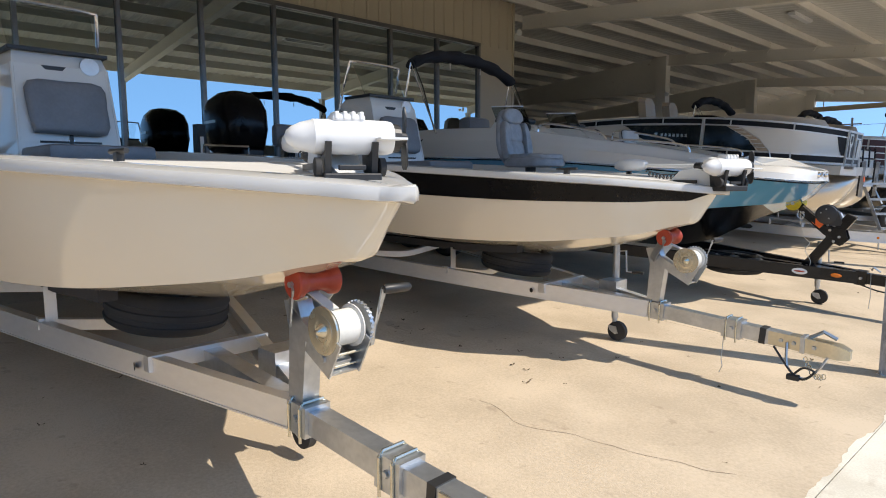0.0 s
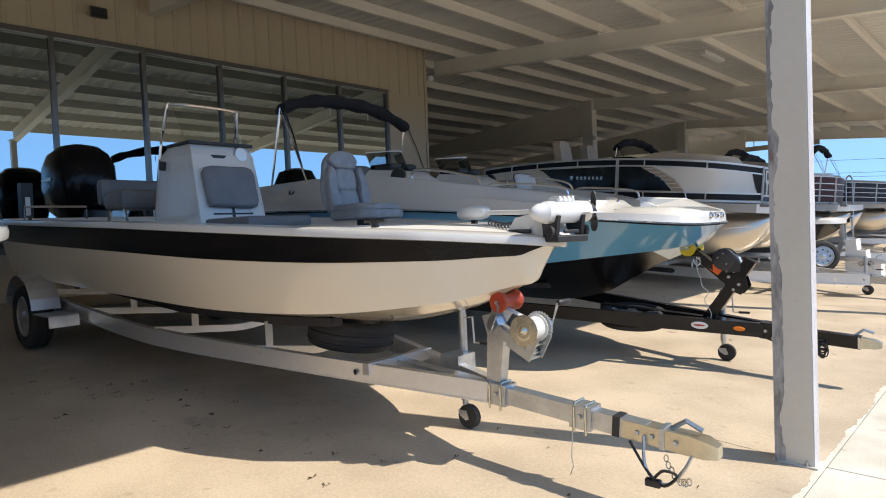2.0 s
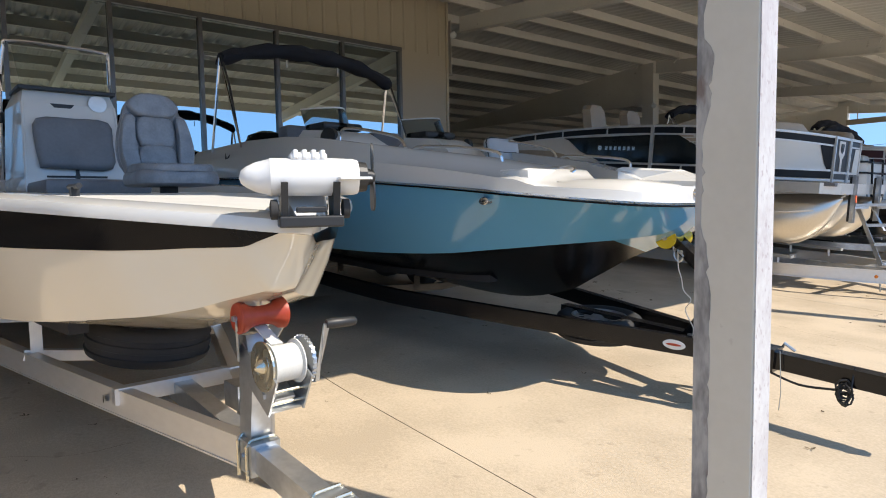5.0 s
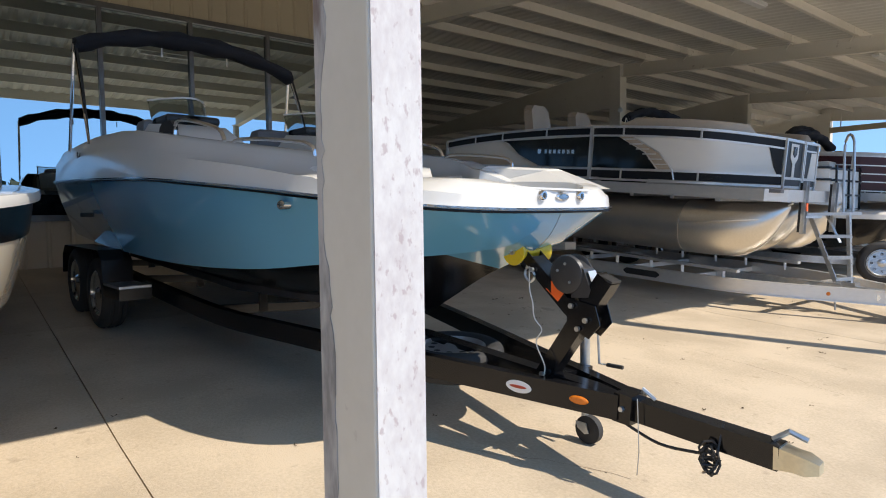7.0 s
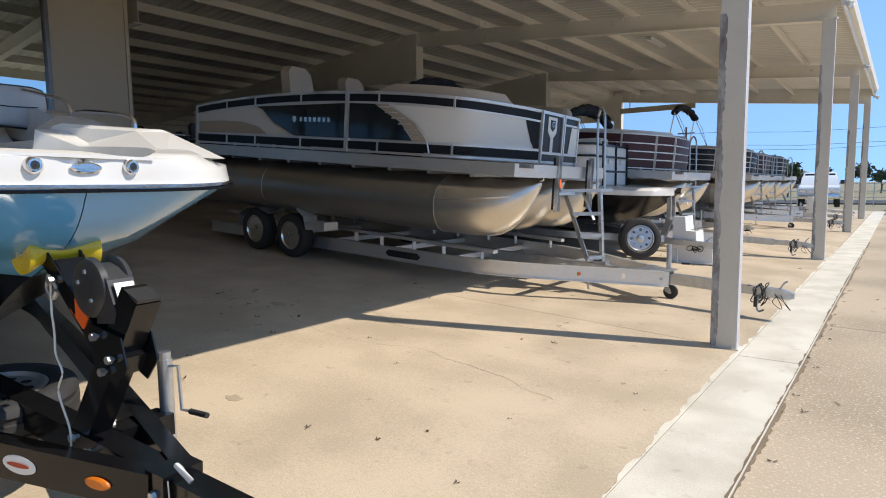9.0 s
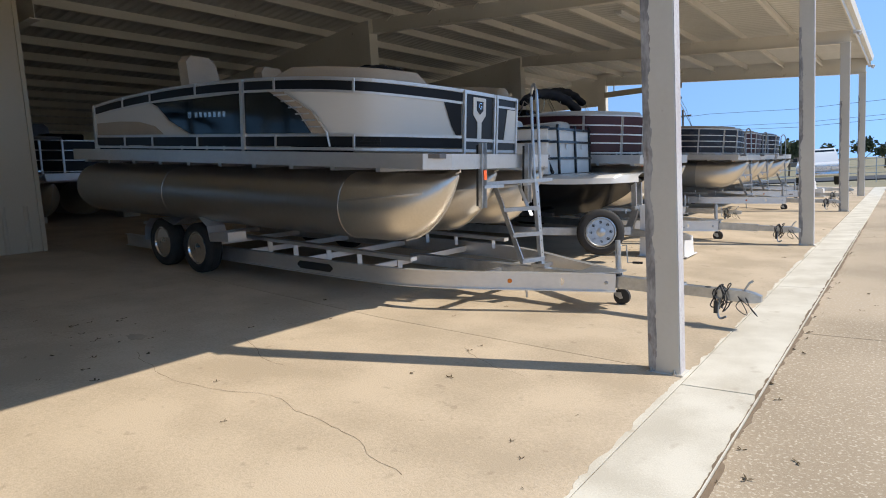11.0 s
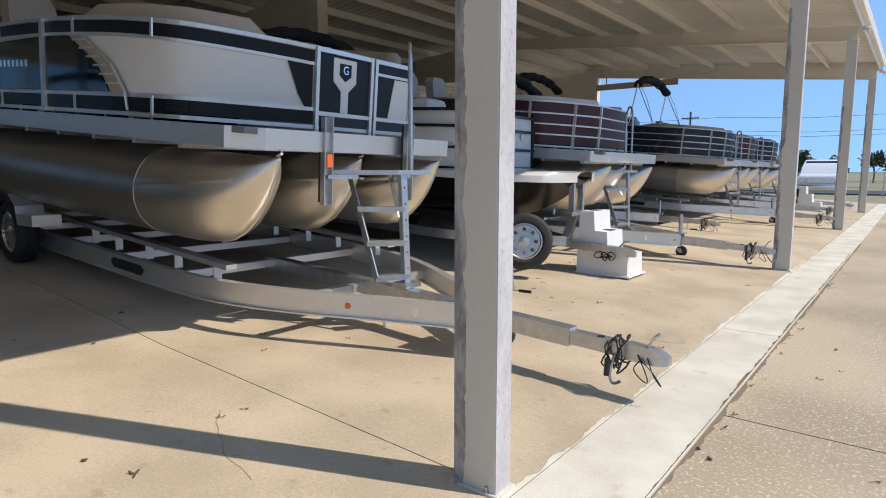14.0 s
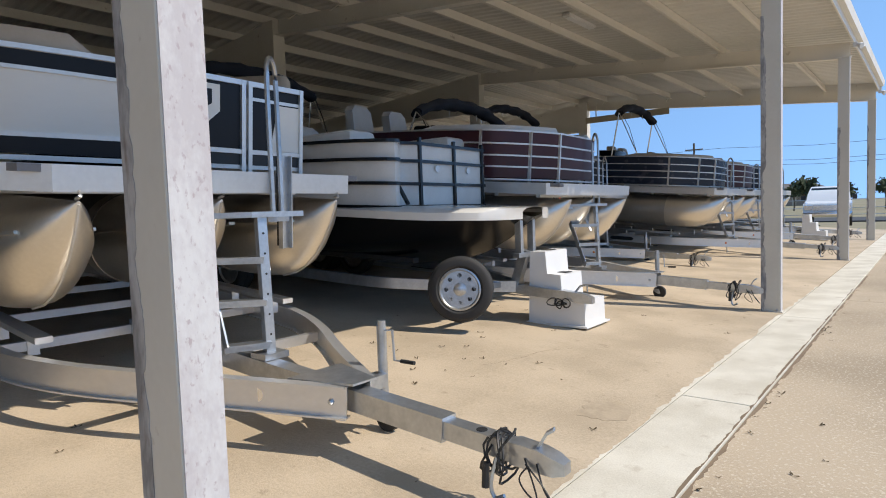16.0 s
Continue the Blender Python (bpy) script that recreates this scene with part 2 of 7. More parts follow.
def loft(rings, closed=True, caps=True, bm=None):
    """Skins rings of equally many points; closed rings run round."""
    b = bm or bmesh.new()
    made = [[b.verts.new(p) for p in r] for r in rings]
    n = len(made[0])
    for r0, r1 in zip(made, made[1:]):
        for i in range(n if closed else n - 1):
            j = (i + 1) % n
            b.faces.new((r0[i], r0[j], r1[j], r1[i]))
    if caps and closed:
        b.faces.new(made[0][::-1])
        b.faces.new(made[-1])
    return b


def sweep(points, radius, seg=8, bm=None, flat=None, closed=False):
    """A round bar along points, or a bar of half width and half height flat."""
    pts = [Vector(p) for p in points]
    rings = []
    up = Vector((0, 0, 1))
    for i, p in enumerate(pts):
        if closed:
            d = pts[(i + 1) % len(pts)] - pts[i - 1]
        else:
            d = pts[min(i + 1, len(pts) - 1)] - pts[max(i - 1, 0)]
        d.normalize()
        ref = up if abs(d.z) < 0.95 else Vector((1, 0, 0))
        s = d.cross(ref).normalized()
        u = s.cross(d).normalized()
        if flat:
            a, h = flat
            rings.append([p + s * a + u * h, p - s * a + u * h, p - s * a - u * h, p + s * a - u * h])
        else:
            rings.append([p + (s * math.cos(k * math.tau / seg) + u * math.sin(k * math.tau / seg)) * radius for k in range(seg)])
    if closed:
        rings.append(rings[0])
    return loft(rings, True, not closed, bm)


def spin(profile, centre, axis, seg=24, bm=None):
    """Turns (distance along axis, radius) pairs round an axis; closes both ends."""
    axis = Vector(axis).normalized()
    ref = Vector((0, 0, 1)) if abs(axis.z) < 0.9 else Vector((1, 0, 0))
    s = axis.cross(ref).normalized()
    u = s.cross(axis)
    c = Vector(centre)
    rings = [[c + axis * a + (s * math.cos(k * math.tau / seg) + u * math.sin(k * math.tau / seg)) * max(r, 0.0005) for k in range(seg)] for a, r in profile]
    return loft(rings, True, True, bm)


def prism(outline, depth, plane="xz", at=0.0, bm=None):
    """An outline in one plane, given thickness along the third axis from at."""
    def put(a, c, d):
        return {"xz": (a, d, c), "yz": (d, a, c), "xy": (a, c, d)}[plane]
    return loft([[put(a, c, at) for a, c in outline], [put(a, c, at + depth) for a, c in outline]], True, True, bm)


def curve_points(ctrl, n=8):
    """A smooth line through the control points."""
    p = [Vector(c) for c in ctrl]
    out = []
    for i in range(len(p) - 1):
        a, b, c, d = p[max(i - 1, 0)], p[i], p[i + 1], p[min(i + 2, len(p) - 1)]
        for k in range(n):
            t = k / n
            out.append(0.5 * (2 * b + (c - a) * t + (2 * a - 5 * b + 4 * c - d) * t * t + (3 * b - a - 3 * c + d) * t ** 3))
    return out + [p[-1]]


def lerp_table(rows, x):
    """Smoothly read a table of rows (x, values...) at x."""
    if x <= rows[0][0]:
        return rows[0][1:]
    for r0, r1 in zip(rows, rows[1:]):
        if x <= r1[0]:
            t = (x - r0[0]) / (r1[0] - r0[0])
            return tuple(a + (b - a) * t for a, b in zip(r0[1:], r1[1:]))
    return rows[-1][1:]


def wheel(name, centre, radius, width, axis, parent, rim_material, spokes=8):
    """A tyre with tread grooves and a rim with openings."""
    h, c = width / 2, Vector(centre)
    r = radius
    ty = part(name, spin([(-h * 0.7, r * 0.62), (-h, r * 0.72), (-h, r * 0.88), (-h * 0.8, r * 0.97), (-h * 0.5, r), (-h * 0.45, r * 0.97), (-h * 0.2, r * 0.97), (-h * 0.15, r),
                          (h * 0.15, r), (h * 0.2, r * 0.97), (h * 0.45, r * 0.97), (h * 0.5, r), (h * 0.8, r * 0.97), (h, r * 0.88), (h, r * 0.72), (h * 0.7, r * 0.62)],
                         centre, axis, 36), RUBBER, parent, "black rubber tyre", True)
    rim = part("rim", spin([(-h * 0.72, r * 0.60), (-h * 0.85, r * 0.645), (-h * 0.9, r * 0.60), (-h * 0.72, r * 0.56), (-h * 0.66, r * 0.45), (-h * 0.72, r * 0.2), (-h * 0.92, r * 0.13), (-h * 0.95, r * 0.02),
                            (h * 0.95, r * 0.02), (h * 0.92, r * 0.13), (h * 0.72, r * 0.2), (h * 0.66, r * 0.45), (h * 0.72, r * 0.56), (h * 0.9, r * 0.60), (h * 0.85, r * 0.645), (h * 0.72, r * 0.60)],
                           centre, axis, 36), rim_material, ty, "metal wheel rim", True)
    ax = Vector(axis).normalized()
    ref = Vector((0, 0, 1)) if abs(ax.z) < 0.9 else Vector((1, 0, 0))
    s = ax.cross(ref).normalized()
    u = s.cross(ax)
    for k in range(spokes):
        a = k * math.tau / spokes
        p = c + (s * math.cos(a) + u * math.sin(a)) * r * 0.42
        e = h * 0.66 + 0.006
        part("slot", spin([(-e, r * 0.068), (e, r * 0.068)], p, ax, 10), BLACK_PLASTIC, ty)
    return ty


def pillow(outline, depth, m, name, material, parent, label=""):
    """A stuffed pad: an outline in its own xy plane, swelling along z, put in place by m."""
    cx, cy = sum(p[0] for p in outline) / len(outline), sum(p[1] for p in outline) / len(outline)
    ring = curve_points([(*p, 0) for p in outline] + [(*outline[0], 0)], 3)[:-1]
    rings = [[m @ Vector((cx + (p.x - cx) * k, cy + (p.y - cy) * k, z * depth)) for p in ring] for k, z in ((0.9, 0), (0.98, 0.12), (1, 0.4), (0.985, 0.7), (0.94, 0.9), (0.85, 1.0), (0.6, 1.03), (0.3, 1.0), (0.02, 0.98))]
    return part(name, loft(rings), material, parent, label, True)


def ground(x):
    """Height of the sloping slab."""
    return -0.055 * (x + 1.3) if x > -4 else 0.1485 - 0.085 * (x + 4)


def yawed(x, y, degrees, dx=0.0, dz=0.0):
    """A rig that is turned about the bow at (x, y)."""
    return Matrix.Translation((x + dx, y, dz)) @ Matrix.Rotation(radians(degrees), 4, "Z") @ Matrix.Translation((-x, 0, 0))


def text(body, size, m, material, parent, name="lettering", depth=0.002):
    cu = bpy.data.curves.new(name, "FONT")
    cu.body, cu.size, cu.extrude, cu.align_x, cu.align_y = body, size, depth, "CENTER", "CENTER"
    tmp = bpy.data.objects.new(name, cu)
    scene.collection.objects.link(tmp)
    me = bpy.data.meshes.new_from_object(tmp.evaluated_get(bpy.context.evaluated_depsgraph_get()))
    bpy.data.objects.remove(tmp)
    bpy.data.curves.remove(cu)
    me.transform(Matrix.Translation(-BASE[parent]) @ m)
    me.materials.append(material)
    ob = new(name, me)
    ob.parent = parent
    BASE[ob] = BASE[parent]
    return ob


# ---- ground ----
POST_Y = [-8.4, -0.8, 6.815, 13.6, 21.22, 28.84, 36.46]
earth = part("ground", box(-900, 1200, -900, 1200, -0.6, -0.4), SOIL)
tagged(earth, "dry flat ground reaching the horizon", "ground", kind="structure")
apron = thing("pavement", "tan exposed-aggregate driveway with joints and dead leaves", "pavement", kind="structure")
ys = [-40, -20, -8, 0.2, 7.7, 15.24, 22.8, 30.4, 38, 46, 56]
for a, b in zip(ys, ys[1:]):
    part("paving_slab", loft([[(-0.588, a + 0.006, -0.5), (-0.588, a + 0.006, -0.035), (14, a + 0.006, -0.2), (14, a + 0.006, -0.5)],
                              [(-0.588, b - 0.006, -0.5), (-0.588, b - 0.006, -0.035), (14, b - 0.006, -0.2), (14, b - 0.006, -0.5)]]), AGGREGATE, apron)
kerb = thing("kerb", "pale flush concrete kerb band between slab and driveway", "kerb", kind="structure")
edges = [-40, -8.2, -4.4, -0.6, 3.2, 6.9, 10.3, 13.45, 17.3, 21.0, 24.9, 28.7, 32.5, 36.3, 40.2, 44]
for a, b in zip(edges, edges[1:]):
    part("kerb_stone", box(-1.065, -0.592, a + 0.005, b - 0.005, -0.4, -0.012, 0.006), KERB, kerb)
floor = thing("floor", "tan concrete slab with joints, oil spots and dead leaves", "floor", kind="structure")
for a, b in zip([-30] + POST_Y[1:], POST_Y[1:] + [44]):
    for p, q in (((-30,), (-15,)), ((-15,), (-6.95,)), ((-6.95,), (-4.0, -1.072))):
        line = [*p, *q]
        g = 0.005
        ring = [(line[0] + g, ground(line[0])), *[(x, ground(x)) for x in line[1:-1]], (line[-1] - g, ground(line[-1])), (line[-1] - g, -0.55), (line[0] + g, -0.55)]
        part("floor_slab", prism(ring, b - a - 0.008, "xz", a + 0.075), CONCRETE, floor)



def ragged(x, y0, y1, width, rough, z, seed, side):
    """A thin band along a joint with one torn edge."""
    r = random.Random(seed)
    rows, y, w = [], y0, width
    while y < y1:
        w = min(max(w + r.uniform(-rough, rough), width * 0.25), width * 1.9)
        xe = x + side * w
        rows.append([(x, y, z(x) - 0.002), (x, y, z(x) + 0.0022), (xe, y, z(xe) + 0.0016), (xe, y, z(xe) - 0.002)])
        y += r.uniform(0.012, 0.05)
    return loft(rows)


part("paint_edge", ragged(-1.066, 2.0, 24.0, 0.024, 0.013, ground, 5, -1), KERB, kerb, "ragged pale paint over the slab edge")
part("dirt_line", ragged(-0.594, 2.0, 24.0, 0.010, 0.008, lambda x: -0.0115 if x < -0.592 else -0.0345, 6, -1), JOINT, kerb, "dark dirt along the kerb joint")
part("dirt_line", ragged(-0.588, 2.0, 26.0, 0.016, 0.012, lambda x: -0.0335 - 0.0113 * (x + 0.588), 9, 1), JOINT, apron, "dark dirt along the kerb joint")


def stain(x, y, rx, ry, seed):
    r = random.Random(seed)
    ring = [(x + rx * k * math.cos(a), y + ry * k * math.sin(a)) for a, k in [(j * math.tau / 22, r.uniform(0.7, 1.15)) for j in range(22)]]
    return loft([[(px, py, ground(px) + h) for px, py in ring] for h in (-0.002, 0.0016)])


for x, y, rx, ry, m in ((-4.53, 4.61, 0.16, 0.10, 0), (-4.05, 4.85, 0.08, 0.05, 1), (-1.35, 16.63, 0.16, 0.22, 0), (-5.6, 4.4, 0.10, 0.06, 1), (-3.4, 10.1, 0.07, 0.05, 0), (-5.2, 11.9, 0.12, 0.07, 1), (-2.4, 15.9, 0.10, 0.06, 0)):
    part("oil_stain", stain(x, y, rx, ry, int(x * 100) + m), OIL, floor, "dark oil stain")

rnd = random.Random(4)
for x0, y0, a0, n in ((-4.8, 11.7, -0.13, 42), (-2.9, 3.97, 0.04, 20), (-2.0, 13.0, 2.6, 12), (-3.6, 12.2, 2.9, 12), (-2.6, 17.0, 1.2, 16), (-2.9, 8.4, 0.5, 14), (-4.2, 4.6, 1.4, 12), (-2.2, 23.0, 0.8, 14)):
    p, a, pts = Vector((x0, y0, 0)), a0, []
    for k in range(n):
        pts.append(Vector((p.x, p.y, ground(p.x) + 0.0012)))
        a += rnd.uniform(-0.35, 0.35) + (a0 - a) * 0.3
        p += Vector((math.cos(a), math.sin(a), 0)) * rnd.uniform(0.04, 0.12)
        if p.x > -1.15:
            break
    bm = bmesh.new()
    rows = []
    for k, q in enumerate(pts):
        d = (pts[min(k + 1, len(pts) - 1)] - pts[max(k - 1, 0)]).normalized()
        w = Vector((d.y, -d.x, 0)) * rnd.uniform(0.0008, 0.0024)
        rows.append([q + w, q - w])
    loft(rows, False, False, bm)
    part("crack", bm, JOINT, floor, "hairline crack")

# ---- building ----
WX = -10.73
wall = thing("wall_east", "tan ribbed metal wall above and below a long dark window band", "wall", kind="structure")
TOP, SILL, HEAD = 6.4, 1.44, 4.66
for z0, z1, nm in ((-0.5, SILL, "wall_base"), (HEAD, TOP, "wall_head")):
    part(nm, box(WX - 0.2, WX, -20, 13.3, z0, z1), WALL, wall)
    bm = bmesh.new()
    for k in range(110):
        y = 13.1 - k * 0.305
        loft([[(WX + 0.001, y - 0.035, max(z0, 0.3)), (WX + 0.022, y - 0.014, max(z0, 0.3)), (WX + 0.022, y + 0.014, max(z0, 0.3)), (WX + 0.001, y + 0.035, max(z0, 0.3))],
              [(WX + 0.001, y - 0.035, z1), (WX + 0.022, y - 0.014, z1), (WX + 0.022, y + 0.014, z1), (WX + 0.001, y + 0.035, z1)]], True, True, bm)
    part("rib", bm, WALL, wall)
part("wall_pier", box(WX - 0.2, WX, 12.1, 13.3, SILL, HEAD), WALL, wall)
north = thing("wall_north", "tan ribbed metal end wall of the showroom", "wall", kind="structure")
part("wall_panel", box(-30, WX - 0.2, 13.1, 13.3, -0.5, TOP), WALL, north)
part("corner_trim", box(WX - 0.16, WX + 0.03, 13.27, 13.33, 0.4, TOP), WALL, north)
bm = bmesh.new()
for k in range(60):
    x = WX - 0.4 - k * 0.305
    loft([[(x - 0.035, 13.3, 0.4), (x - 0.014, 13.322, 0.4), (x + 0.014, 13.322, 0.4), (x + 0.035, 13.3, 0.4)],
          [(x - 0.035, 13.3, TOP), (x - 0.014, 13.322, TOP), (x + 0.014, 13.322, TOP), (x + 0.035, 13.3, TOP)]], True, True, bm)
part("rib", bm, WALL, north)
window = thing("window_1", "long band of dark reflective glass with slim metal mullions", "window", kind="structure")
MULL = [12.06, 10.73, 9.41, 8.08, 6.75, 5.43, 4.15, 2.82, 1.5, 0.17, -1.15, -2.5, -3.8, -5.2]
for y in MULL:
    part("mullion", box(WX - 0.06, WX + 0.045, y - 0.03, y + 0.03, SILL + 0.05, HEAD - 0.05), ALU_FRAME, window)
part("window_frame", box(WX - 0.06, WX + 0.05, -5.2, 12.09, HEAD - 0.05, HEAD + 0.03), ALU_FRAME, window)
part("window_sill", box(WX - 0.06, WX + 0.06, -5.2, 12.09, SILL - 0.04, SILL + 0.05), ALU_FRAME, window)
for a, b in zip(MULL[1:], MULL):
    part("pane", box(WX - 0.03, WX - 0.015, a + 0.03, b - 0.03, SILL + 0.05, HEAD - 0.05), GLASS, window)

# ---- canopy ----


def roof_z(x):
    """Underside of the rafters."""
    return 4.36 - 0.093 * (x + 1.2) if x > -10.9 else 5.262 + 0.085 * (x + 10.9)


roof = thing("ceiling", "open underside of a ribbed metal canopy roof", "ceiling", kind="structure")
bm = bmesh.new()
prof = []
y = -30.0
while y < 36.6:
    prof += [(y, 0.0), (y + 0.05, 0.03), (y + 0.11, 0.03), (y + 0.16, 0.0)]
    y += 0.25
RX = (-36, -10.9, -0.98)
loft([[(x, yy, roof_z(x) + 0.56 + h) for yy, h in prof] for x in RX], False, False, bm)
part("roof_sheet", bm, DECKING, roof)
part("roof_top", loft([[(x, -30, roof_z(x) + 0.60), (x, 36.85, roof_z(x) + 0.60), (x, 36.85, roof_z(x) + 0.63), (x, -30, roof_z(x) + 0.63)] for x in RX]), DECKING, roof)
PURLINS = [-2.5 - 1.25 * k for k in range(26)]
frame_steel = thing("canopy_frame", "beige painted steel rafters and purlins under the roof", "steel frame", kind="structure")
for x in PURLINS:
    z = roof_z(x) + 0.355
    bm = sweep([(x, -30, z + 0.1), (x, 36.75, z + 0.1)], 0, flat=(0.008, 0.1))
    sweep([(x + 0.03, -30, z + 0.006), (x + 0.03, 36.75, z + 0.006)], 0, flat=(0.035, 0.006), bm=bm)
    part("purlin", bm, STEEL, frame_steel)
    if x > -11:
        for y in POST_Y[1:6]:
            lap = box(x - 0.014, x - 0.0085, y - 0.42, y + 0.62, z + 0.012, z + 0.19)
            box(x + 0.0085, x + 0.013, y + 0.02, y + 0.18, z - 0.03, z + 0.185, bm=lap)
            for dy in (-0.34, 0.0, 0.2, 0.54):
                for dz in (0.05, 0.15):
                    box(x - 0.022, x - 0.014, y + dy - 0.012, y + dy + 0.012, z + dz - 0.012, z + dz + 0.012, bm=lap)
                    box(x + 0.009, x + 0.02, y + dy - 0.012, y + dy + 0.012, z + dz - 0.012, z + dz + 0.012, bm=lap)
            part("purlin_lap", lap, STEEL, frame_steel, "bolted purlin lap")
part("end_girt", loft([[(x, 36.72, roof_z(x) + 0.30), (x, 36.76, roof_z(x) + 0.30), (x, 36.76, roof_z(x) + 0.60), (x, 36.72, roof_z(x) + 0.60)] for x in RX]), STEEL, frame_steel)
for y in POST_Y + [-16]:
    yc = y + 0.1
    for x0, x1, d in ((-10.75, -1.12, 0.34), (-36, -11.05, 0.34)):
        pts = [(x0, roof_z(x0)), (x1, roof_z(x1)), (x1, roof_z(x1) + d), (x0, roof_z(x0) + d)]
        if x0 < -20:
            pts = [(x0, roof_z(x0)), (-20, roof_z(-20)), (x1, roof_z(x1) - 0.85), (x1, roof_z(x1) + d), (x0, roof_z(x0) + d)]
        bm = prism(pts, 0.012, "xz", yc - 0.006)
        n = len(pts)
        low = pts[:2] if n == 4 else pts[:3]
        for p, q in zip(low, low[1:]):
            sweep([(p[0], yc, p[1]), (q[0], yc, q[1])], 0, flat=(0.085, 0.008), bm=bm)
        part("rafter", bm, STEEL, frame_steel)
    if y < 14:
        continue
    part("column", box(-11.12, -10.75, yc - 0.15, yc + 0.15, -0.4, roof_z(-11) + 0.3, 0.006), STEEL, frame_steel)
for y in POST_Y[4:]:
    for x in PURLINS[:8]:
        part("brace", sweep([(x, y + 0.02, roof_z(x) + 0.36), (x, y - 0.22, roof_z(x) + 0.18)], 0.012, 5), STEEL, frame_steel)
eave = thing("eave_beam", "beige steel eave channel along the canopy edge", "beam", kind="structure")
part("channel", box(-1.06, -1.03, -30, 36.8, 4.66, 4.96), STEEL, eave)
part("gutter", prism([(-1.03, 4.80), (-0.93, 4.80), (-0.90, 4.96), (-0.92, 4.96), (-0.945, 4.82), (-1.03, 4.82)], 66.8, "xz", -30), STEEL, eave)

sign = thing("hanging_panel", "plain tan sheet panel hung under the far canopy edge", "panel", (-9, 36.3, 4.7))
part("sheet", box(-10.75, -7.4, 36.28, 36.31, 4.69, 4.93, 0.004), WALL, sign)
for x in (-10.3, -7.8):
    part("hanger", box(x - 0.02, x + 0.02, 36.285, 36.305, 4.93, roof_z(x) + 0.3), STEEL, sign)


def scraped_edge(y, z0, z1, seed):
    """An uneven strip of scraped paint along the back corner of a post."""
    r = random.Random(seed)
    rows, z, w = [], z0, 0.045
    while z < z1:
        rows.append([(-1.328, y - 0.0022, z), (-1.328 + w, y - 0.0022, z), (-1.328 + w, y - 0.0005, z), (-1.328, y - 0.0005, z)])
        w = min(max(w + r.uniform(-0.014, 0.014), 0.022), 0.062)
        z += r.uniform(0.01, 0.05)
    return loft(rows)


for i, y in enumerate(POST_Y):
    p = thing("canopy_post", "tall steel canopy post with primed, scraped and rust-speckled paint", "post", (-1.2, y + 0.07, -0.1), group="posts along the canopy edge")
    top = roof_z(-1.2) + 0.02
    part("post_shell", box(-1.326, -1.113, y, y + 0.125, -0.25, top, 0.006), POST_TAN, p)
    part("front_face", box(-1.1125, -1.109, y + 0.004, y + 0.121, -0.25, top), POST_WORN, p, "white primer with rusty specks")
    part("scraped_strip", scraped_edge(y, -0.2, 3.6 if i % 2 == 0 else 2.9, i), POST_DARK, p, "scraped grey and rusty edge")
    part("base_plate", box(-1.345, -1.09, y - 0.016, y + 0.14, -0.2, ground(-1.2) + 0.008, 0.003), POST_TAN, p)
    for dx in (-0.09, 0.07):
        part("anchor_bolt", spin([(0, 0.012), (0.012, 0.012), (0.012, 0.007), (0.03, 0.007)], (-1.22 + dx, y - 0.007, ground(-1.2) + 0.006), (0, 0, 1), 6), GALV, p)
    part("cap_plate", box(-1.36, -1.09, y - 0.02, y + 0.15, top, top + 0.02), STEEL, p)

# ---- boats and trailers ----


def hull_rows(rows, x, fractions):
    """Points of half a section from gunwale to keel; rows: x, gunwale half beam and height, chine half beam and height, keel height."""
    hb, zg, hc, zc, zk = lerp_table(rows, x)
    out = []
    for f in fractions:
        if f <= 1:
            bulge = math.sin(f * math.pi) * 0.02
            out.append((hb + (hc - hb) * f + bulge, zg + (zc - zg) * f))
        else:
            out.append((hc * (2 - f), zc + (zk - zc) * (f - 1)))
    return out


def smooth_rows(rows, n):
    """Resample a section table along a smooth curve."""
    pts = [Vector(r[:3]) for r in rows], [Vector((r[3], r[4], r[5])) for r in rows]
    a, b = curve_points(pts[0], n), curve_points(pts[1], n)
    return [(*p, *q) for p, q in zip(a, b)]


def skin(rows, fr, lift=0.0, two_sides=True):
    """Skin between fractions of the half section, both sides."""
    b = bmesh.new()
    for s in (-1, 1):
        loft([[(r[0], s * (y + lift), z) for y, z in hull_rows(rows, r[0], fr)] for r in rows], False, False, b)
    return b


def gunwale_line(rows, inset=0.0, up=0.0):
    left = [(r[0] - inset * 0.6 * (r is rows[-1]), -(max(r[1] - inset, 0.01)), r[2] + up) for r in rows]
    return left, [(x, -y, z) for x, y, z in left]


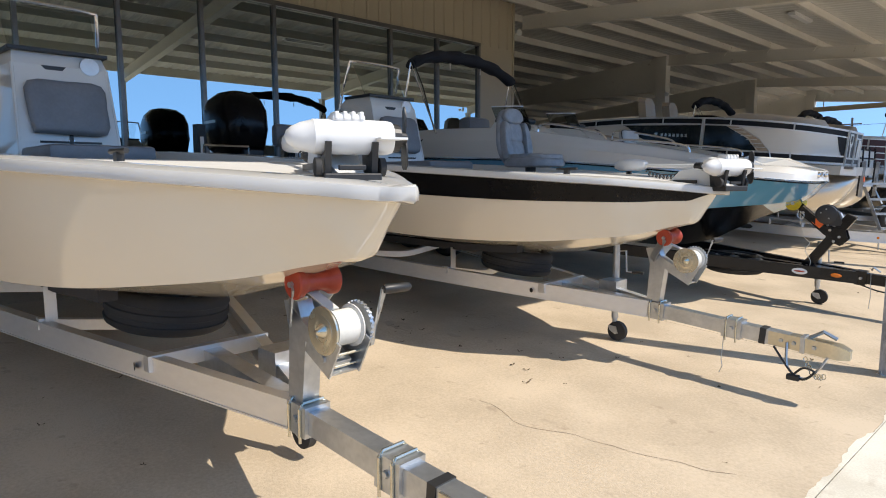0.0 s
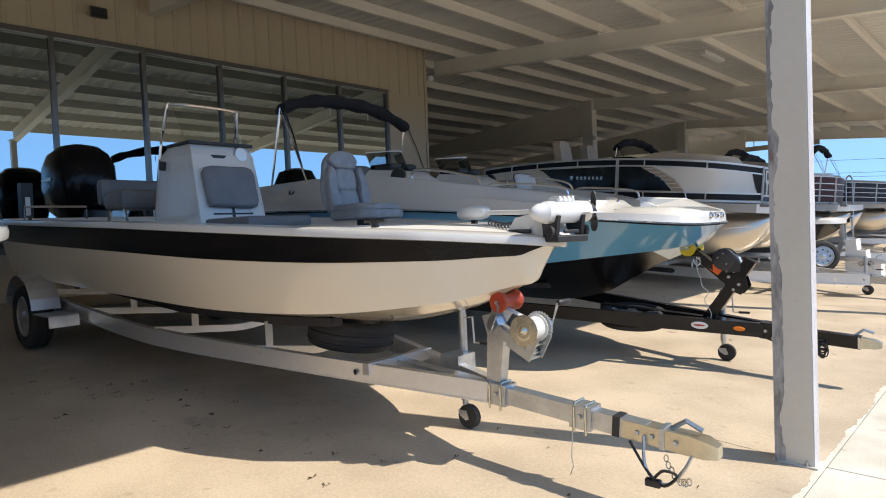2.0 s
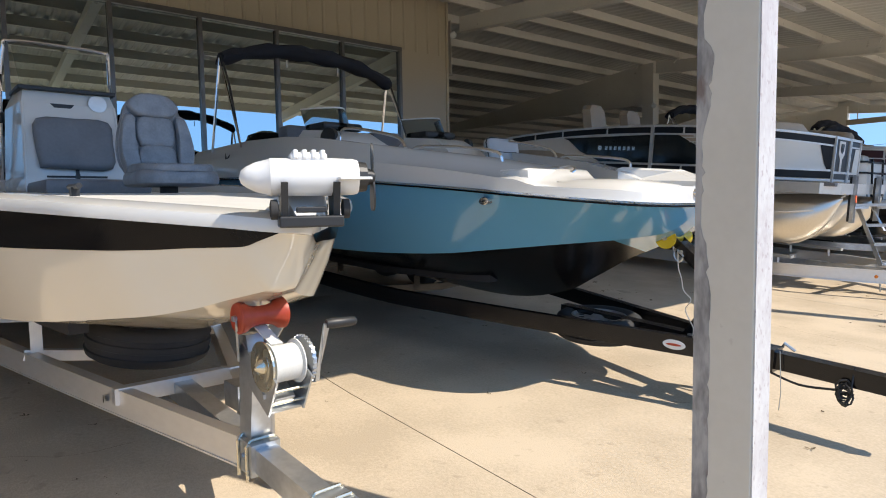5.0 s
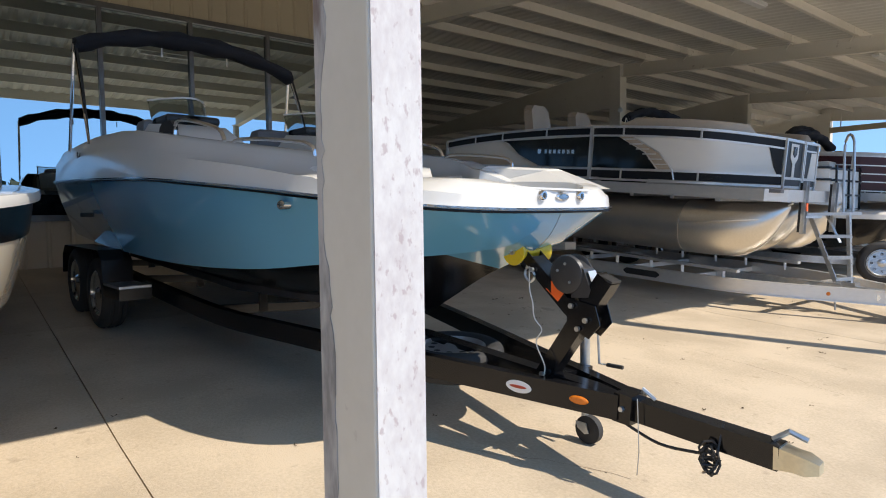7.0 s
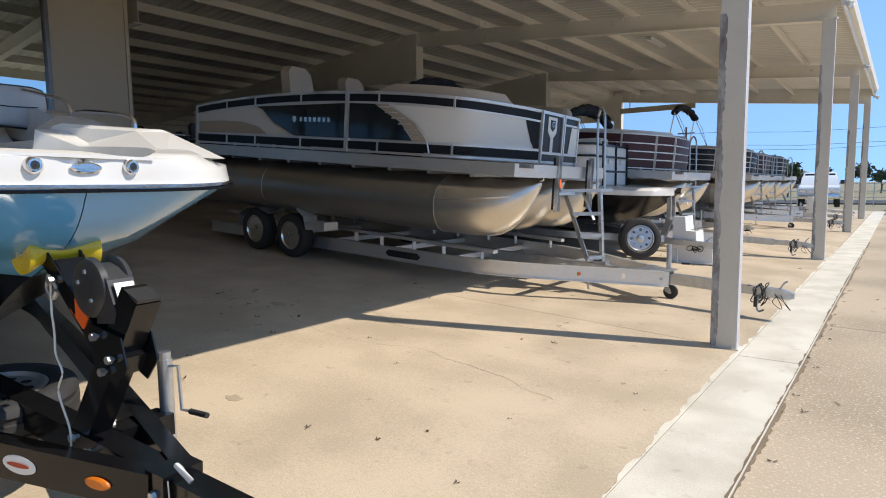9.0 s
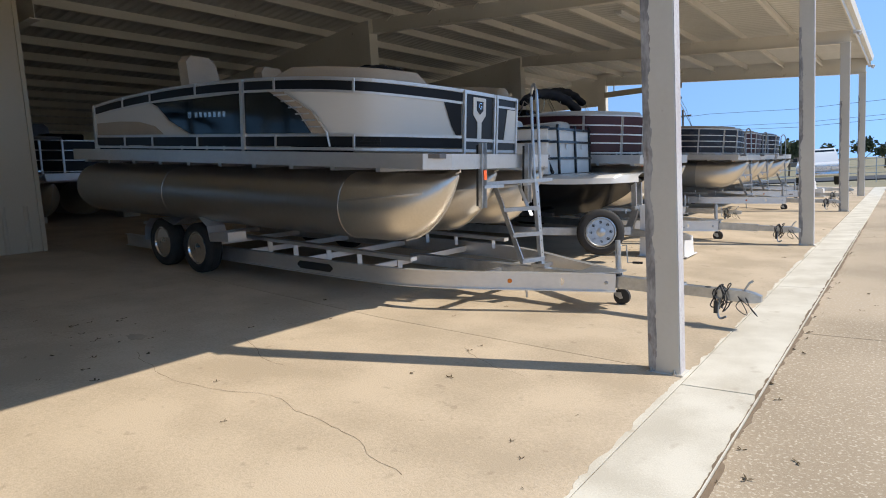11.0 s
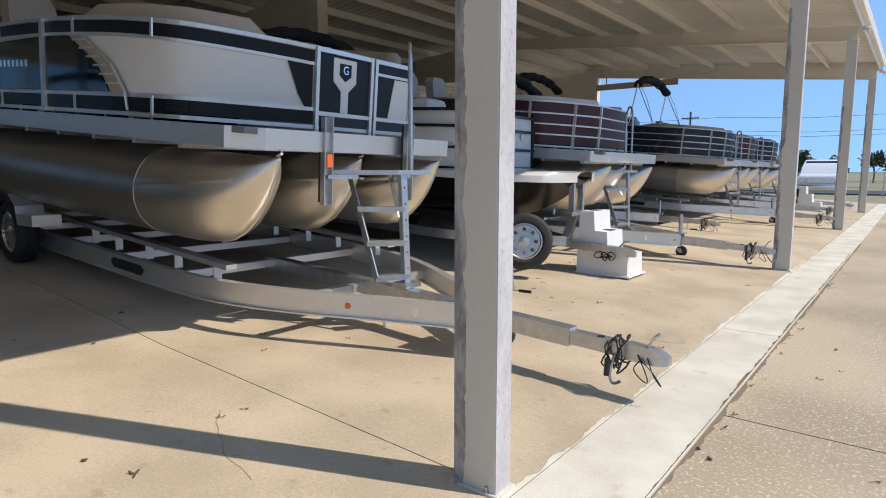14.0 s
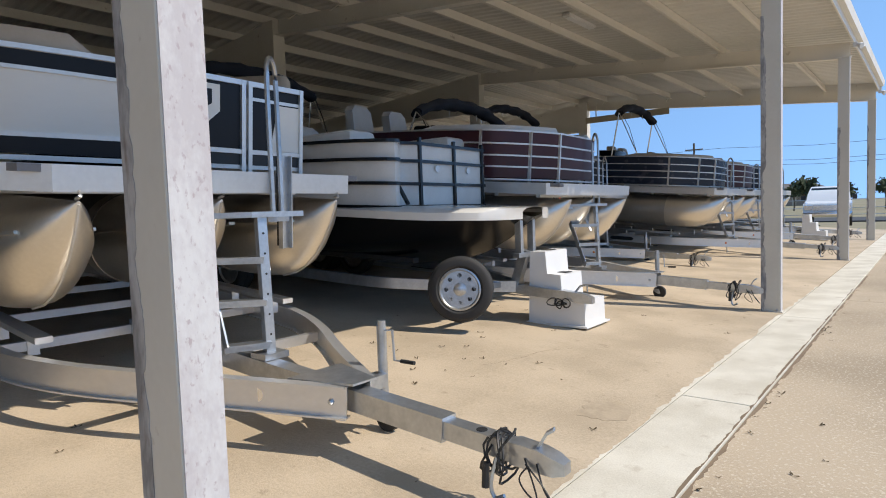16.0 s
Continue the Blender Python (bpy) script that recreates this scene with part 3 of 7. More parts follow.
def bay_boat(rig, stripe, label, nose, pod_at):
    rows = smooth_rows([(-8.7, 1.05, 1.80, 0.95, 1.24, 1.06), (-7.2, 1.08, 1.737, 0.97, 1.15, 0.97), (-5.5, 1.08, 1.665, 0.96, 1.08, 0.90), (-4.3, 1.02, 1.602, 0.89, 1.03, 0.85),
                        (-3.4, 0.85, 1.548, 0.69, 1.03, 0.89), (-2.8, 0.58, 1.506, 0.42, 1.08, 1.01), (-2.56, 0.43, 1.486, 0.25, 1.115, 1.085), (-2.41, 0.32, 1.472, 0.14, 1.155, 1.14),
                        (-2.30, 0.235, 1.461, 0.085, 1.18, 1.17), (-2.21, 0.16, 1.452, 0.055, 1.205, 1.195), (-2.15, 0.115, 1.445, 0.036, 1.275, 1.268), (-2.09, 0.07, 1.438, 0.02, 1.345, 1.34), (-2.035, 0.014, 1.432, 0.008, 1.42, 1.415)], 5)
    rows = [(r[0] + nose * max(0, r[0] + 2.7) / 0.66, *r[1:]) for r in rows]
    boat = thing("bay_boat", label, "boat", (-5, 0, 0.9), rig)
    fr = [0, 0.15, 0.3, 0.45, 0.6, 0.8, 1.0, 1.35, 1.7, 2.0]
    b = skin(rows, fr)
    first = rows[0]
    sec = hull_rows(rows, first[0], fr)
    b.faces.new([b.verts.new((first[0], y, z)) for y, z in sec] + [b.verts.new((first[0], -y, z)) for y, z in sec[::-1][1:]])
    bmesh.ops.remove_doubles(b, verts=b.verts, dist=0.001)
    part("hull", b, GEL_CREAM, boat, "glossy cream lower hull", True)
    if stripe:
        part("hull_stripe", skin(rows, [0.04, 0.15, 0.26, 0.36], 0.004), GEL_BLACK, boat, "glossy black band", True)
    # deck rim with rolled edge, then the deck a step below
    b = bmesh.new()
    for s in (-1, 1):
        rings = []
        xe = rows[-1][0]
        cap = {xe + 0.03: 0.066, xe + 0.055: 0.045, xe + 0.075: 0.02, xe + 0.085: 0.0}
        for r in [*rows, *[(x, 0.0, 1.432) for x in cap]]:
            hb = r[1]
            t = min(max((r[0] + 4.2) / 2.1, 0), 1)
            out = 0.035 + 0.03 * t * t * (3 - 2 * t)
            if r[0] > xe + 0.001:
                out = cap[r[0]]
            ins = min(0.20, hb * 0.9)
            rings.append([(r[0], s * max(hb - 0.02, 0), r[2] - 0.03), (r[0], s * (hb + out * 0.92), r[2] - 0.02), (r[0], s * (hb + out), r[2] + 0.005), (r[0], s * (hb + out * 0.85), r[2] + 0.026), (r[0], s * max(hb + out * 0.3 - 0.03, 0), r[2] + 0.034), (r[0], s * (hb - ins), r[2] + 0.03), (r[0], s * (hb - ins), r[2] - (0.12 if r[0] < -2.8 else 0.0))])
        loft(rings, False, False, b)
    bmesh.ops.remove_doubles(b, verts=b.verts, dist=0.001)
    part("gunwale", b, GEL_WHITE, boat, "rolled white gunwale", True)
    half = [r for r in rows if r[0] > -8.6]
    b = bmesh.new()
    loft([[(r[0], s * max(r[1] - 0.19, 0.01), r[2] + (0.022 if r[0] > -3.6 else -0.02 if r[0] > -5 else -0.10)) for s in (-1, -0.5, 0, 0.5, 1)] for r in half], False, False, b)
    part("deck", b, NONSKID, boat, "non-skid casting deck")
    part("deck_pad", box(-5.45, -4.75, -0.34, 0.30, 1.60, 1.70, 0.03), VINYL, boat, "grey padded step ahead of the console", True)
    part("transom_cap", box(-8.74, -8.5, -1.02, 1.02, 1.70, 1.84, 0.02), GEL_WHITE, boat)
    for x, y in ((-3.1, 0.5), (-3.1, -0.5), (-7.9, 0.97), (-7.9, -0.97)):
        r = lerp_table(rows, x)
        b = box(x - 0.02, x + 0.02, y - 0.015, y + 0.015, r[1] + 0.03, r[1] + 0.065)
        sweep([(x - 0.09, y, r[1] + 0.07), (x + 0.09, y, r[1] + 0.07)], 0.012, 6, b)
        part("cleat", b, BLACK_PLASTIC, boat)
    # console with screen, rail and cushion
    con = part("console", loft([[(-6.38, -0.36, 1.58), (-5.50, -0.34, 1.58), (-5.50, 0.34, 1.58), (-6.38, 0.36, 1.58)],
                                [(-6.34, -0.36, 1.75), (-5.53, -0.33, 1.75), (-5.53, 0.33, 1.75), (-6.34, 0.36, 1.75)],
                                [(-6.22, -0.345, 2.3), (-5.66, -0.31, 2.3), (-5.66, 0.31, 2.3), (-6.22, 0.345, 2.3)],
                                [(-6.10, -0.31, 2.40), (-5.72, -0.29, 2.40), (-5.72, 0.29, 2.40), (-6.10, 0.31, 2.40)]]), GEL_WHITE, boat, "tapered white steering console")
    part("dash_strip", box(-6.12, -5.67, -0.325, 0.325, 2.395, 2.425, 0.006), BLACK_PLASTIC, boat)
    face = Matrix.Translation((-5.585, 0, 1.99)) @ Matrix.Rotation(radians(-13), 4, "Y") @ Matrix.Rotation(radians(90), 4, "Z") @ Matrix.Rotation(radians(90), 4, "X")
    pillow([(-0.24, -0.19), (0, -0.20), (0.24, -0.19), (0.26, 0), (0.24, 0.18), (0, 0.195), (-0.24, 0.18), (-0.26, 0)], 0.07, face, "console_cushion", VINYL, boat, "grey padded console backrest")
    part("hatch_line", box(-5.535, -5.522, -0.2, 0.2, 1.74, 1.755), BLACK_PLASTIC, boat)
    part("pull_strap", sweep([(-5.53, 0, 1.80), (-5.515, 0, 1.70)], 0, flat=(0.012, 0.004)), BLACK_PLASTIC, boat)
    for sd in (-1, 1):
        part("console_edge", sweep([(-5.525, sd * 0.325, 1.62), (-5.535, sd * 0.325, 1.75), (-5.665, sd * 0.305, 2.3)], 0.012, 6), GEL_WHITE, boat)
    part("latch", box(-5.56, -5.525, -0.02, 0.02, 1.69, 1.77, 0.004), CHROME, boat)
    part("badge", prism([(-0.13, 2.30), (0.03, 2.30), (0.0, 2.265), (-0.05, 2.25), (-0.10, 2.265)], 0.012, "yz", -5.665), BLACK_PLASTIC, boat, "dark winged badge")
    part("speaker_grille", spin([(0, 0.07), (0.01, 0.065), (0.012, 0.01)], (-5.665, 0.19, 2.32), (1, 0, 0.15), 20), ALUMINIUM, boat)
    hoop = [(-6.25, -0.39, 1.75), (-6.12, -0.385, 2.3), (-5.98, -0.36, 2.74), (-5.96, -0.31, 2.79), (-5.96, 0, 2.80), (-5.96, 0.31, 2.79), (-5.98, 0.36, 2.74), (-6.12, 0.385, 2.3), (-6.25, 0.39, 1.75)]
    part("grab_rail", sweep(curve_points(hoop, 4), 0.014, 8), CHROME, boat, "stainless console rail", True)
    part("windscreen", loft([[(-5.80, -0.29, 2.43), (-5.80, 0.29, 2.43), (-5.794, 0.29, 2.43), (-5.794, -0.29, 2.43)], [(-5.98, -0.31, 2.76), (-5.98, 0.31, 2.76), (-5.974, 0.31, 2.76), (-5.974, -0.31, 2.76)]]), CLEAR, boat, "clear acrylic windscreen")
    for s in (-1, 1):
        part("rod_holder", spin([(0, 0.03), (0.08, 0.03)], (-6.05, s * 0.40, 2.18), (0.3, 0, 1), 12), BLACK_PLASTIC, boat)
    # leaning post seat behind the console
    part("helm_seat", box(-7.28, -6.80, -0.48, 0.48, 1.86, 2.06, 0.06), VINYL, boat, "grey helm bench", True)
    part("helm_backrest", box(-7.44, -7.30, -0.48, 0.48, 1.92, 2.20, 0.05), VINYL, boat, "grey helm backrest", True)
    for s in (-1, 1):
        part("seat_leg", sweep([(-7.35, s * 0.4, 1.62), (-7.25, s * 0.42, 1.88)], 0.018, 6), CHROME, boat)
        part("seat_leg", sweep([(-6.85, s * 0.4, 1.62), (-6.88, s * 0.42, 1.88)], 0.018, 6), CHROME, boat)
    part("poling_rail", sweep([(-8.5, -0.85, 1.82), (-8.5, -0.85, 1.97), (-8.5, -0.2, 1.97), (-8.5, -0.2, 1.82)], 0.014, 6), CHROME, boat)
    # shallow-water anchors: covered poles on the transom
    for y, h in ((-0.72, 0.62), (0.78, 0.62)):
        an = thing("anchor_pole", "black covered shallow-water anchor pole on the transom", "anchor", (-8.9, y, 1.7), rig)
        part("pole_cover", loft([[(-8.98 + 0.02 * k, y - 0.06, 1.65 + k * h), (-8.84 + 0.02 * k, y - 0.06, 1.65 + k * h), (-8.84 + 0.02 * k, y + 0.06, 1.65 + k * h), (-8.98 + 0.02 * k, y + 0.06, 1.65 + k * h)] for k in (0, 0.9, 1)]), BLACK_PLASTIC, an)
        part("pole_mark", box(-8.822, -8.818, y - 0.025, y + 0.025, 1.8, 2.1), WHITE_PLASTIC, an, "white printed bar")
    # outboard
    out = thing("outboard_motor", "large black outboard motor on the transom", "outboard motor", (-9.1, 0, 1.0), rig)
    cowl = []
    for z, x0, x1, w in ((1.86, -9.50, -8.86, 0.25), (1.98, -9.70, -8.78, 0.33), (2.25, -9.78, -8.72, 0.37), (2.52, -9.76, -8.74, 0.36), (2.68, -9.66, -8.84, 0.31), (2.78, -9.46, -8.98, 0.21), (2.81, -9.3, -9.1, 0.09)):
        c, h = (x0 + x1) / 2, (x1 - x0) / 2
        cowl.append([(c + h * math.copysign(abs(math.cos(t)) ** 0.6, math.cos(t)), w * math.copysign(abs(math.sin(t)) ** 0.6, math.sin(t)), z) for t in [k * math.tau / 24 for k in range(24)]])
    part("cowl", loft(cowl), GEL_BLACK, out, "glossy black cowl", True)
    part("cowl_band", loft([[(p[0] * 1.0, p[1] * 1.02, 2.135 + dz) for p in cowl[1]] for dz in (-0.02, 0.0)]), BLACK_PLASTIC, out)
    part("midsection", loft([[(-9.38, -0.12, 1.92), (-8.95, -0.12, 1.92), (-8.95, 0.12, 1.92), (-9.38, 0.12, 1.92)], [(-9.35, -0.07, 1.0), (-9.05, -0.07, 1.0), (-9.05, 0.07, 1.0), (-9.35, 0.07, 1.0)]]), BLACK_PAINT, out)
    part("bracket", box(-9.0, -8.7, -0.16, 0.16, 1.4, 1.95, 0.02), BLACK_PAINT, out)
    part("gearcase", spin([(-0.35, 0.02), (-0.25, 0.07), (0.15, 0.08), (0.3, 0.03)], (-9.2, 0, 0.95), (1, 0, 0), 14), BLACK_PAINT, out, "", True)
    for s in (-1, 1):
        part("cowl_mark", box(-9.45, -9.12, s * 0.375 - 0.003, s * 0.375 + 0.003, 2.33, 2.37), ALUMINIUM, out, "pale lettering bar")
    if stripe:
        seat = thing("fishing_seat", "grey padded folding seat on the casting deck", "seat", (-3.95, 0.13, 1.62), rig)
        back = Matrix.Translation((-4.16, 0.13, 1.90)) @ Matrix.Rotation(radians(-10), 4, "Y") @ Matrix.Rotation(radians(90), 4, "Z") @ Matrix.Rotation(radians(90), 4, "X")
        shell = [(-0.12, -0.27), (0, -0.275), (0.12, -0.27), (0.20, -0.16), (0.21, -0.02), (0.175, 0.12), (0.15, 0.20), (0.09, 0.26), (0, 0.275), (-0.09, 0.26), (-0.15, 0.20), (-0.175, 0.12), (-0.21, -0.02), (-0.20, -0.16)]
        pillow(shell, 0.06, back, "backrest", VINYL_SEAT, seat, "grey backrest shell")
        head = [(-0.10, 0.13), (0, 0.12), (0.10, 0.13), (0.145, 0.19), (0.09, 0.255), (0, 0.27), (-0.09, 0.255), (-0.145, 0.19)]
        pillow(head, 0.055, back @ Matrix.Translation((0, 0, 0.05)), "head_roll", VINYL_SEAT, seat, "padded head roll")
        for sd in (-1, 1):
            wing = [(sd * 0.10, -0.25), (sd * 0.17, -0.23), (sd * 0.205, -0.12), (sd * 0.20, 0.0), (sd * 0.165, 0.13), (sd * 0.115, 0.12), (sd * 0.12, 0.0), (sd * 0.11, -0.12)]
            pillow(wing, 0.075, back @ Matrix.Translation((0, 0, 0.045)), "side_bolster", VINYL_SEAT, seat, "padded side bolster")
        for y0, y1 in ((-0.24, -0.05), (-0.05, 0.12)):
            pad = [(-0.09, y0), (0, y0 - 0.005), (0.09, y0), (0.112, (y0 + y1) / 2), (0.09, y1), (0, y1 + 0.012), (-0.09, y1), (-0.112, (y0 + y1) / 2)]
            pillow(pad, 0.045, back @ Matrix.Translation((0, 0, 0.05)), "back_pad", VINYL_SEAT, seat)
        flat = Matrix.Translation((-3.86, 0.13, 1.625)) @ Matrix.Rotation(radians(-90), 4, "Z")
        pillow([(-0.19, -0.2), (0, -0.22), (0.19, -0.2), (0.22, 0.0), (0.20, 0.2), (0, 0.27), (-0.20, 0.2), (-0.22, 0.0)], 0.085, flat, "seat", VINYL_SEAT, seat, "grey seat cushion")
        for sd in (-1, 1):
            pillow([(sd * 0.11, -0.17), (sd * 0.18, -0.16), (sd * 0.205, 0.0), (sd * 0.18, 0.17), (sd * 0.12, 0.2), (sd * 0.12, 0.0)], 0.05, flat @ Matrix.Translation((0, 0, 0.07)), "seat_bolster", VINYL_SEAT, seat)
        pillow([(-0.1, 0.12), (0, 0.11), (0.1, 0.12), (0.16, 0.19), (0.09, 0.25), (0, 0.265), (-0.09, 0.25), (-0.16, 0.19)], 0.045, flat @ Matrix.Translation((0, 0, 0.07)), "seat_roll", VINYL_SEAT, seat)
        part("pedestal", spin([(0, 0.05), (0.06, 0.05)], (-3.9, 0.13, 1.575), (0, 0, 1), 12), BLACK_PLASTIC, seat)
    # trolling motor stowed on the bow
    tm = thing("trolling_motor", "white bow-mount trolling motor stowed along the deck", "trolling motor", (-2.5, 0, 1.5), rig)
    pod = Matrix(((0.4, -0.9165, 0, pod_at[0]), (0.9165, 0.4, 0, pod_at[1]), (0, 0, 1, pod_at[2]), (0, 0, 0, 1)))

    def laid(bm):
        bm.transform(pod)
        return bm
    part("mount", laid(loft([[(-w, y, -0.168), (w, y, -0.168), (w * 0.8, y, h), (-w * 0.8, y, h)] for y, w, h in ((-0.05, 0.06, -0.13), (0.06, 0.075, -0.09), (0.14, 0.085, -0.03), (0.26, 0.09, -0.005), (0.40, 0.085, -0.02), (0.52, 0.06, -0.10))])), WHITE_PLASTIC, tm, "white motor mount", True)
    for s in (-1, 1):
        part("mount_mark", laid(box(s * 0.088 - 0.002, s * 0.088 + 0.002, 0.2, 0.44, -0.115, -0.09)), BLACK_PLASTIC, tm, "dark lettering bar")
    part("cradle_base", laid(box(-0.105, 0.105, -0.085, 0.085, -0.168, -0.13, 0.006)), BLACK_PLASTIC, tm)
    part("cradle_bar", laid(box(-0.05, 0.05, -0.075, -0.06, -0.12, -0.10, 0.004)), BLACK_PLASTIC, tm)
    for s in (-1, 1):
        part("cradle", laid(prism([(-0.05, -0.168), (0.06, -0.168), (0.075, -0.06), (0.08, -0.02), (0.066, -0.018), (0.052, -0.05), (0.0, -0.07), (-0.052, -0.05), (-0.066, -0.018), (-0.08, -0.02), (-0.07, -0.06)], 0.022, "yz", s * 0.085 - 0.011)), BLACK_PLASTIC, tm, "black cradle arm")
        part("cradle_pad", laid(spin([(-0.014, 0.02), (-0.01, 0.034), (0.01, 0.034), (0.014, 0.02)], (s * 0.118, -0.035, -0.108), (1, 0, 0), 18)), RUBBER, tm, "", True)
    part("motor_body", laid(spin([(-0.225, 0.003), (-0.218, 0.022), (-0.20, 0.036), (-0.17, 0.05), (-0.13, 0.060), (-0.127, 0.063), (0.09, 0.064), (0.15, 0.062), (0.165, 0.058), (0.168, 0.03)], (0, 0, 0), (1, 0, 0), 28)), WHITE_PLASTIC, tm, "white motor pod", True)
    part("motor_collar", laid(spin([(0.165, 0.054), (0.195, 0.05), (0.2, 0.03), (0.225, 0.022), (0.23, 0.008)], (0, 0, 0), (1, 0, 0), 20)), BLACK_PLASTIC, tm)
    part("pod_hump", laid(box(-0.062, 0.062, -0.035, 0.06, 0.05, 0.082, 0.012)), WHITE_PLASTIC, tm, "", True)
    for k in range(4):
        part("hump_rib", laid(box(-0.052 + k * 0.03, -0.036 + k * 0.03, -0.038, 0.05, 0.06, 0.09, 0.004)), WHITE_PLASTIC, tm)
    part("skeg", laid(loft([[(0.09, y, -0.012), (x, y, -0.012), (x, y, -0.004), (0.09, y, -0.004)] for x, y in ((0.16, -0.05), (0.2, -0.10), (0.19, -0.125))])), WHITE_PLASTIC, tm)
    part("shaft_collar", laid(loft([[(-w, y, -0.05), (w, y, -0.05), (w, y, h), (-w, y, h)] for y, w, h in ((0.055, 0.05, 0.05), (0.07, 0.058, 0.062), (0.17, 0.056, 0.06), (0.2, 0.035, 0.04))])), WHITE_PLASTIC, tm, "", True)
    part("shaft", laid(sweep([(0, 0.19, 0.01), (0, 0.92, 0.03)], 0.016, 10)), WHITE_PLASTIC, tm, "pale motor shaft", True)
    part("shaft_clamp", laid(spin([(-0.035, 0.026), (-0.03, 0.03), (0.03, 0.03), (0.035, 0.026)], (0, 0.27, 0.012), (0, 1, 0.03), 14)), BLACK_PLASTIC, tm)
    part("control_head", laid(loft([[(w * math.copysign(abs(math.cos(a)) ** 0.6, math.cos(a)), y, 0.035 + h * math.copysign(abs(math.sin(a)) ** 0.6, math.sin(a))) for a in [k * math.tau / 16 for k in range(16)]] for y, w, h in ((0.86, 0.024, 0.024), (0.9, 0.05, 0.04), (1.0, 0.075, 0.052), (1.14, 0.078, 0.05), (1.2, 0.06, 0.035), (1.22, 0.02, 0.012))])), WHITE_PLASTIC, tm, "white control head", True)
    coil = [(0.018 * math.cos(k * 0.9) - 0.02, 0.34 + 0.48 * k / 80, -0.03 - 0.035 * math.sin(k / 80 * math.pi) + 0.018 * math.sin(k * 0.9)) for k in range(81)]
    part("coil_cable", laid(sweep(coil, 0.005, 5)), BLACK_PLASTIC, tm)
    for s in (-1, 1):
        b = loft([[(0.215 + d + 0.02 * h * j, s * w, s * r) for d, w, j in ((0.0, -h, -1), (0.004, h, 1), (0.010, h, 1), (0.006, -h, -1))] for r, h in ((0.012, 0.014), (0.04, 0.024), (0.075, 0.026), (0.105, 0.02), (0.118, 0.006))])
        part("propeller_blade", laid(b), BLACK_PLASTIC, tm, "black propeller blade", True)
    return boat


def jack(parent, x, y, z0, z1, material=GALV):
    """A tongue jack with crank and swivel wheel, under its trailer."""
    j = part("jack", spin([(0, 0.03), (z1 - z0 - 0.2, 0.03), (z1 - z0 - 0.2, 0.026), (z1 - z0 - 0.17, 0.026)], (x, y, z0 + 0.2), (0, 0, 1), 14), material, parent, "galvanised jack tube", True)
    part("jack_stem", spin([(0, 0.022), (0.22, 0.022)], (x, y, z0 + 0.1), (0, 0, 1), 12), material, j)
    part("crank", sweep([(x, y, z1 - 0.03), (x + 0.09, y, z1 - 0.02), (x + 0.10, y, z1 - 0.2), (x + 0.2, y + 0.01, z1 - 0.2)], 0.008, 6), material, j)
    part("crank_grip", spin([(0, 0.012), (0.1, 0.012)], (x + 0.15, y + 0.005, z1 - 0.2), (1, 0.05, 0), 10), BLACK_PLASTIC, j)
    for s in (-1, 1):
        b = prism([(x - 0.045, z0 + 0.13), (x + 0.03, z0 + 0.13), (x + 0.05, z0 + 0.07), (x + 0.02, z0 + 0.06), (x - 0.03, z0 + 0.09)], 0.005, "xz", y + s * 0.035)
        part("fork_plate", b, material, j)
    part("caster", spin([(-0.025, 0.07), (-0.022, 0.085), (0.022, 0.085), (0.025, 0.07)], (x + 0.03, y, z0 + 0.085), (0, 1, 0), 20), RUBBER, j, "black caster wheel", True)
    return j


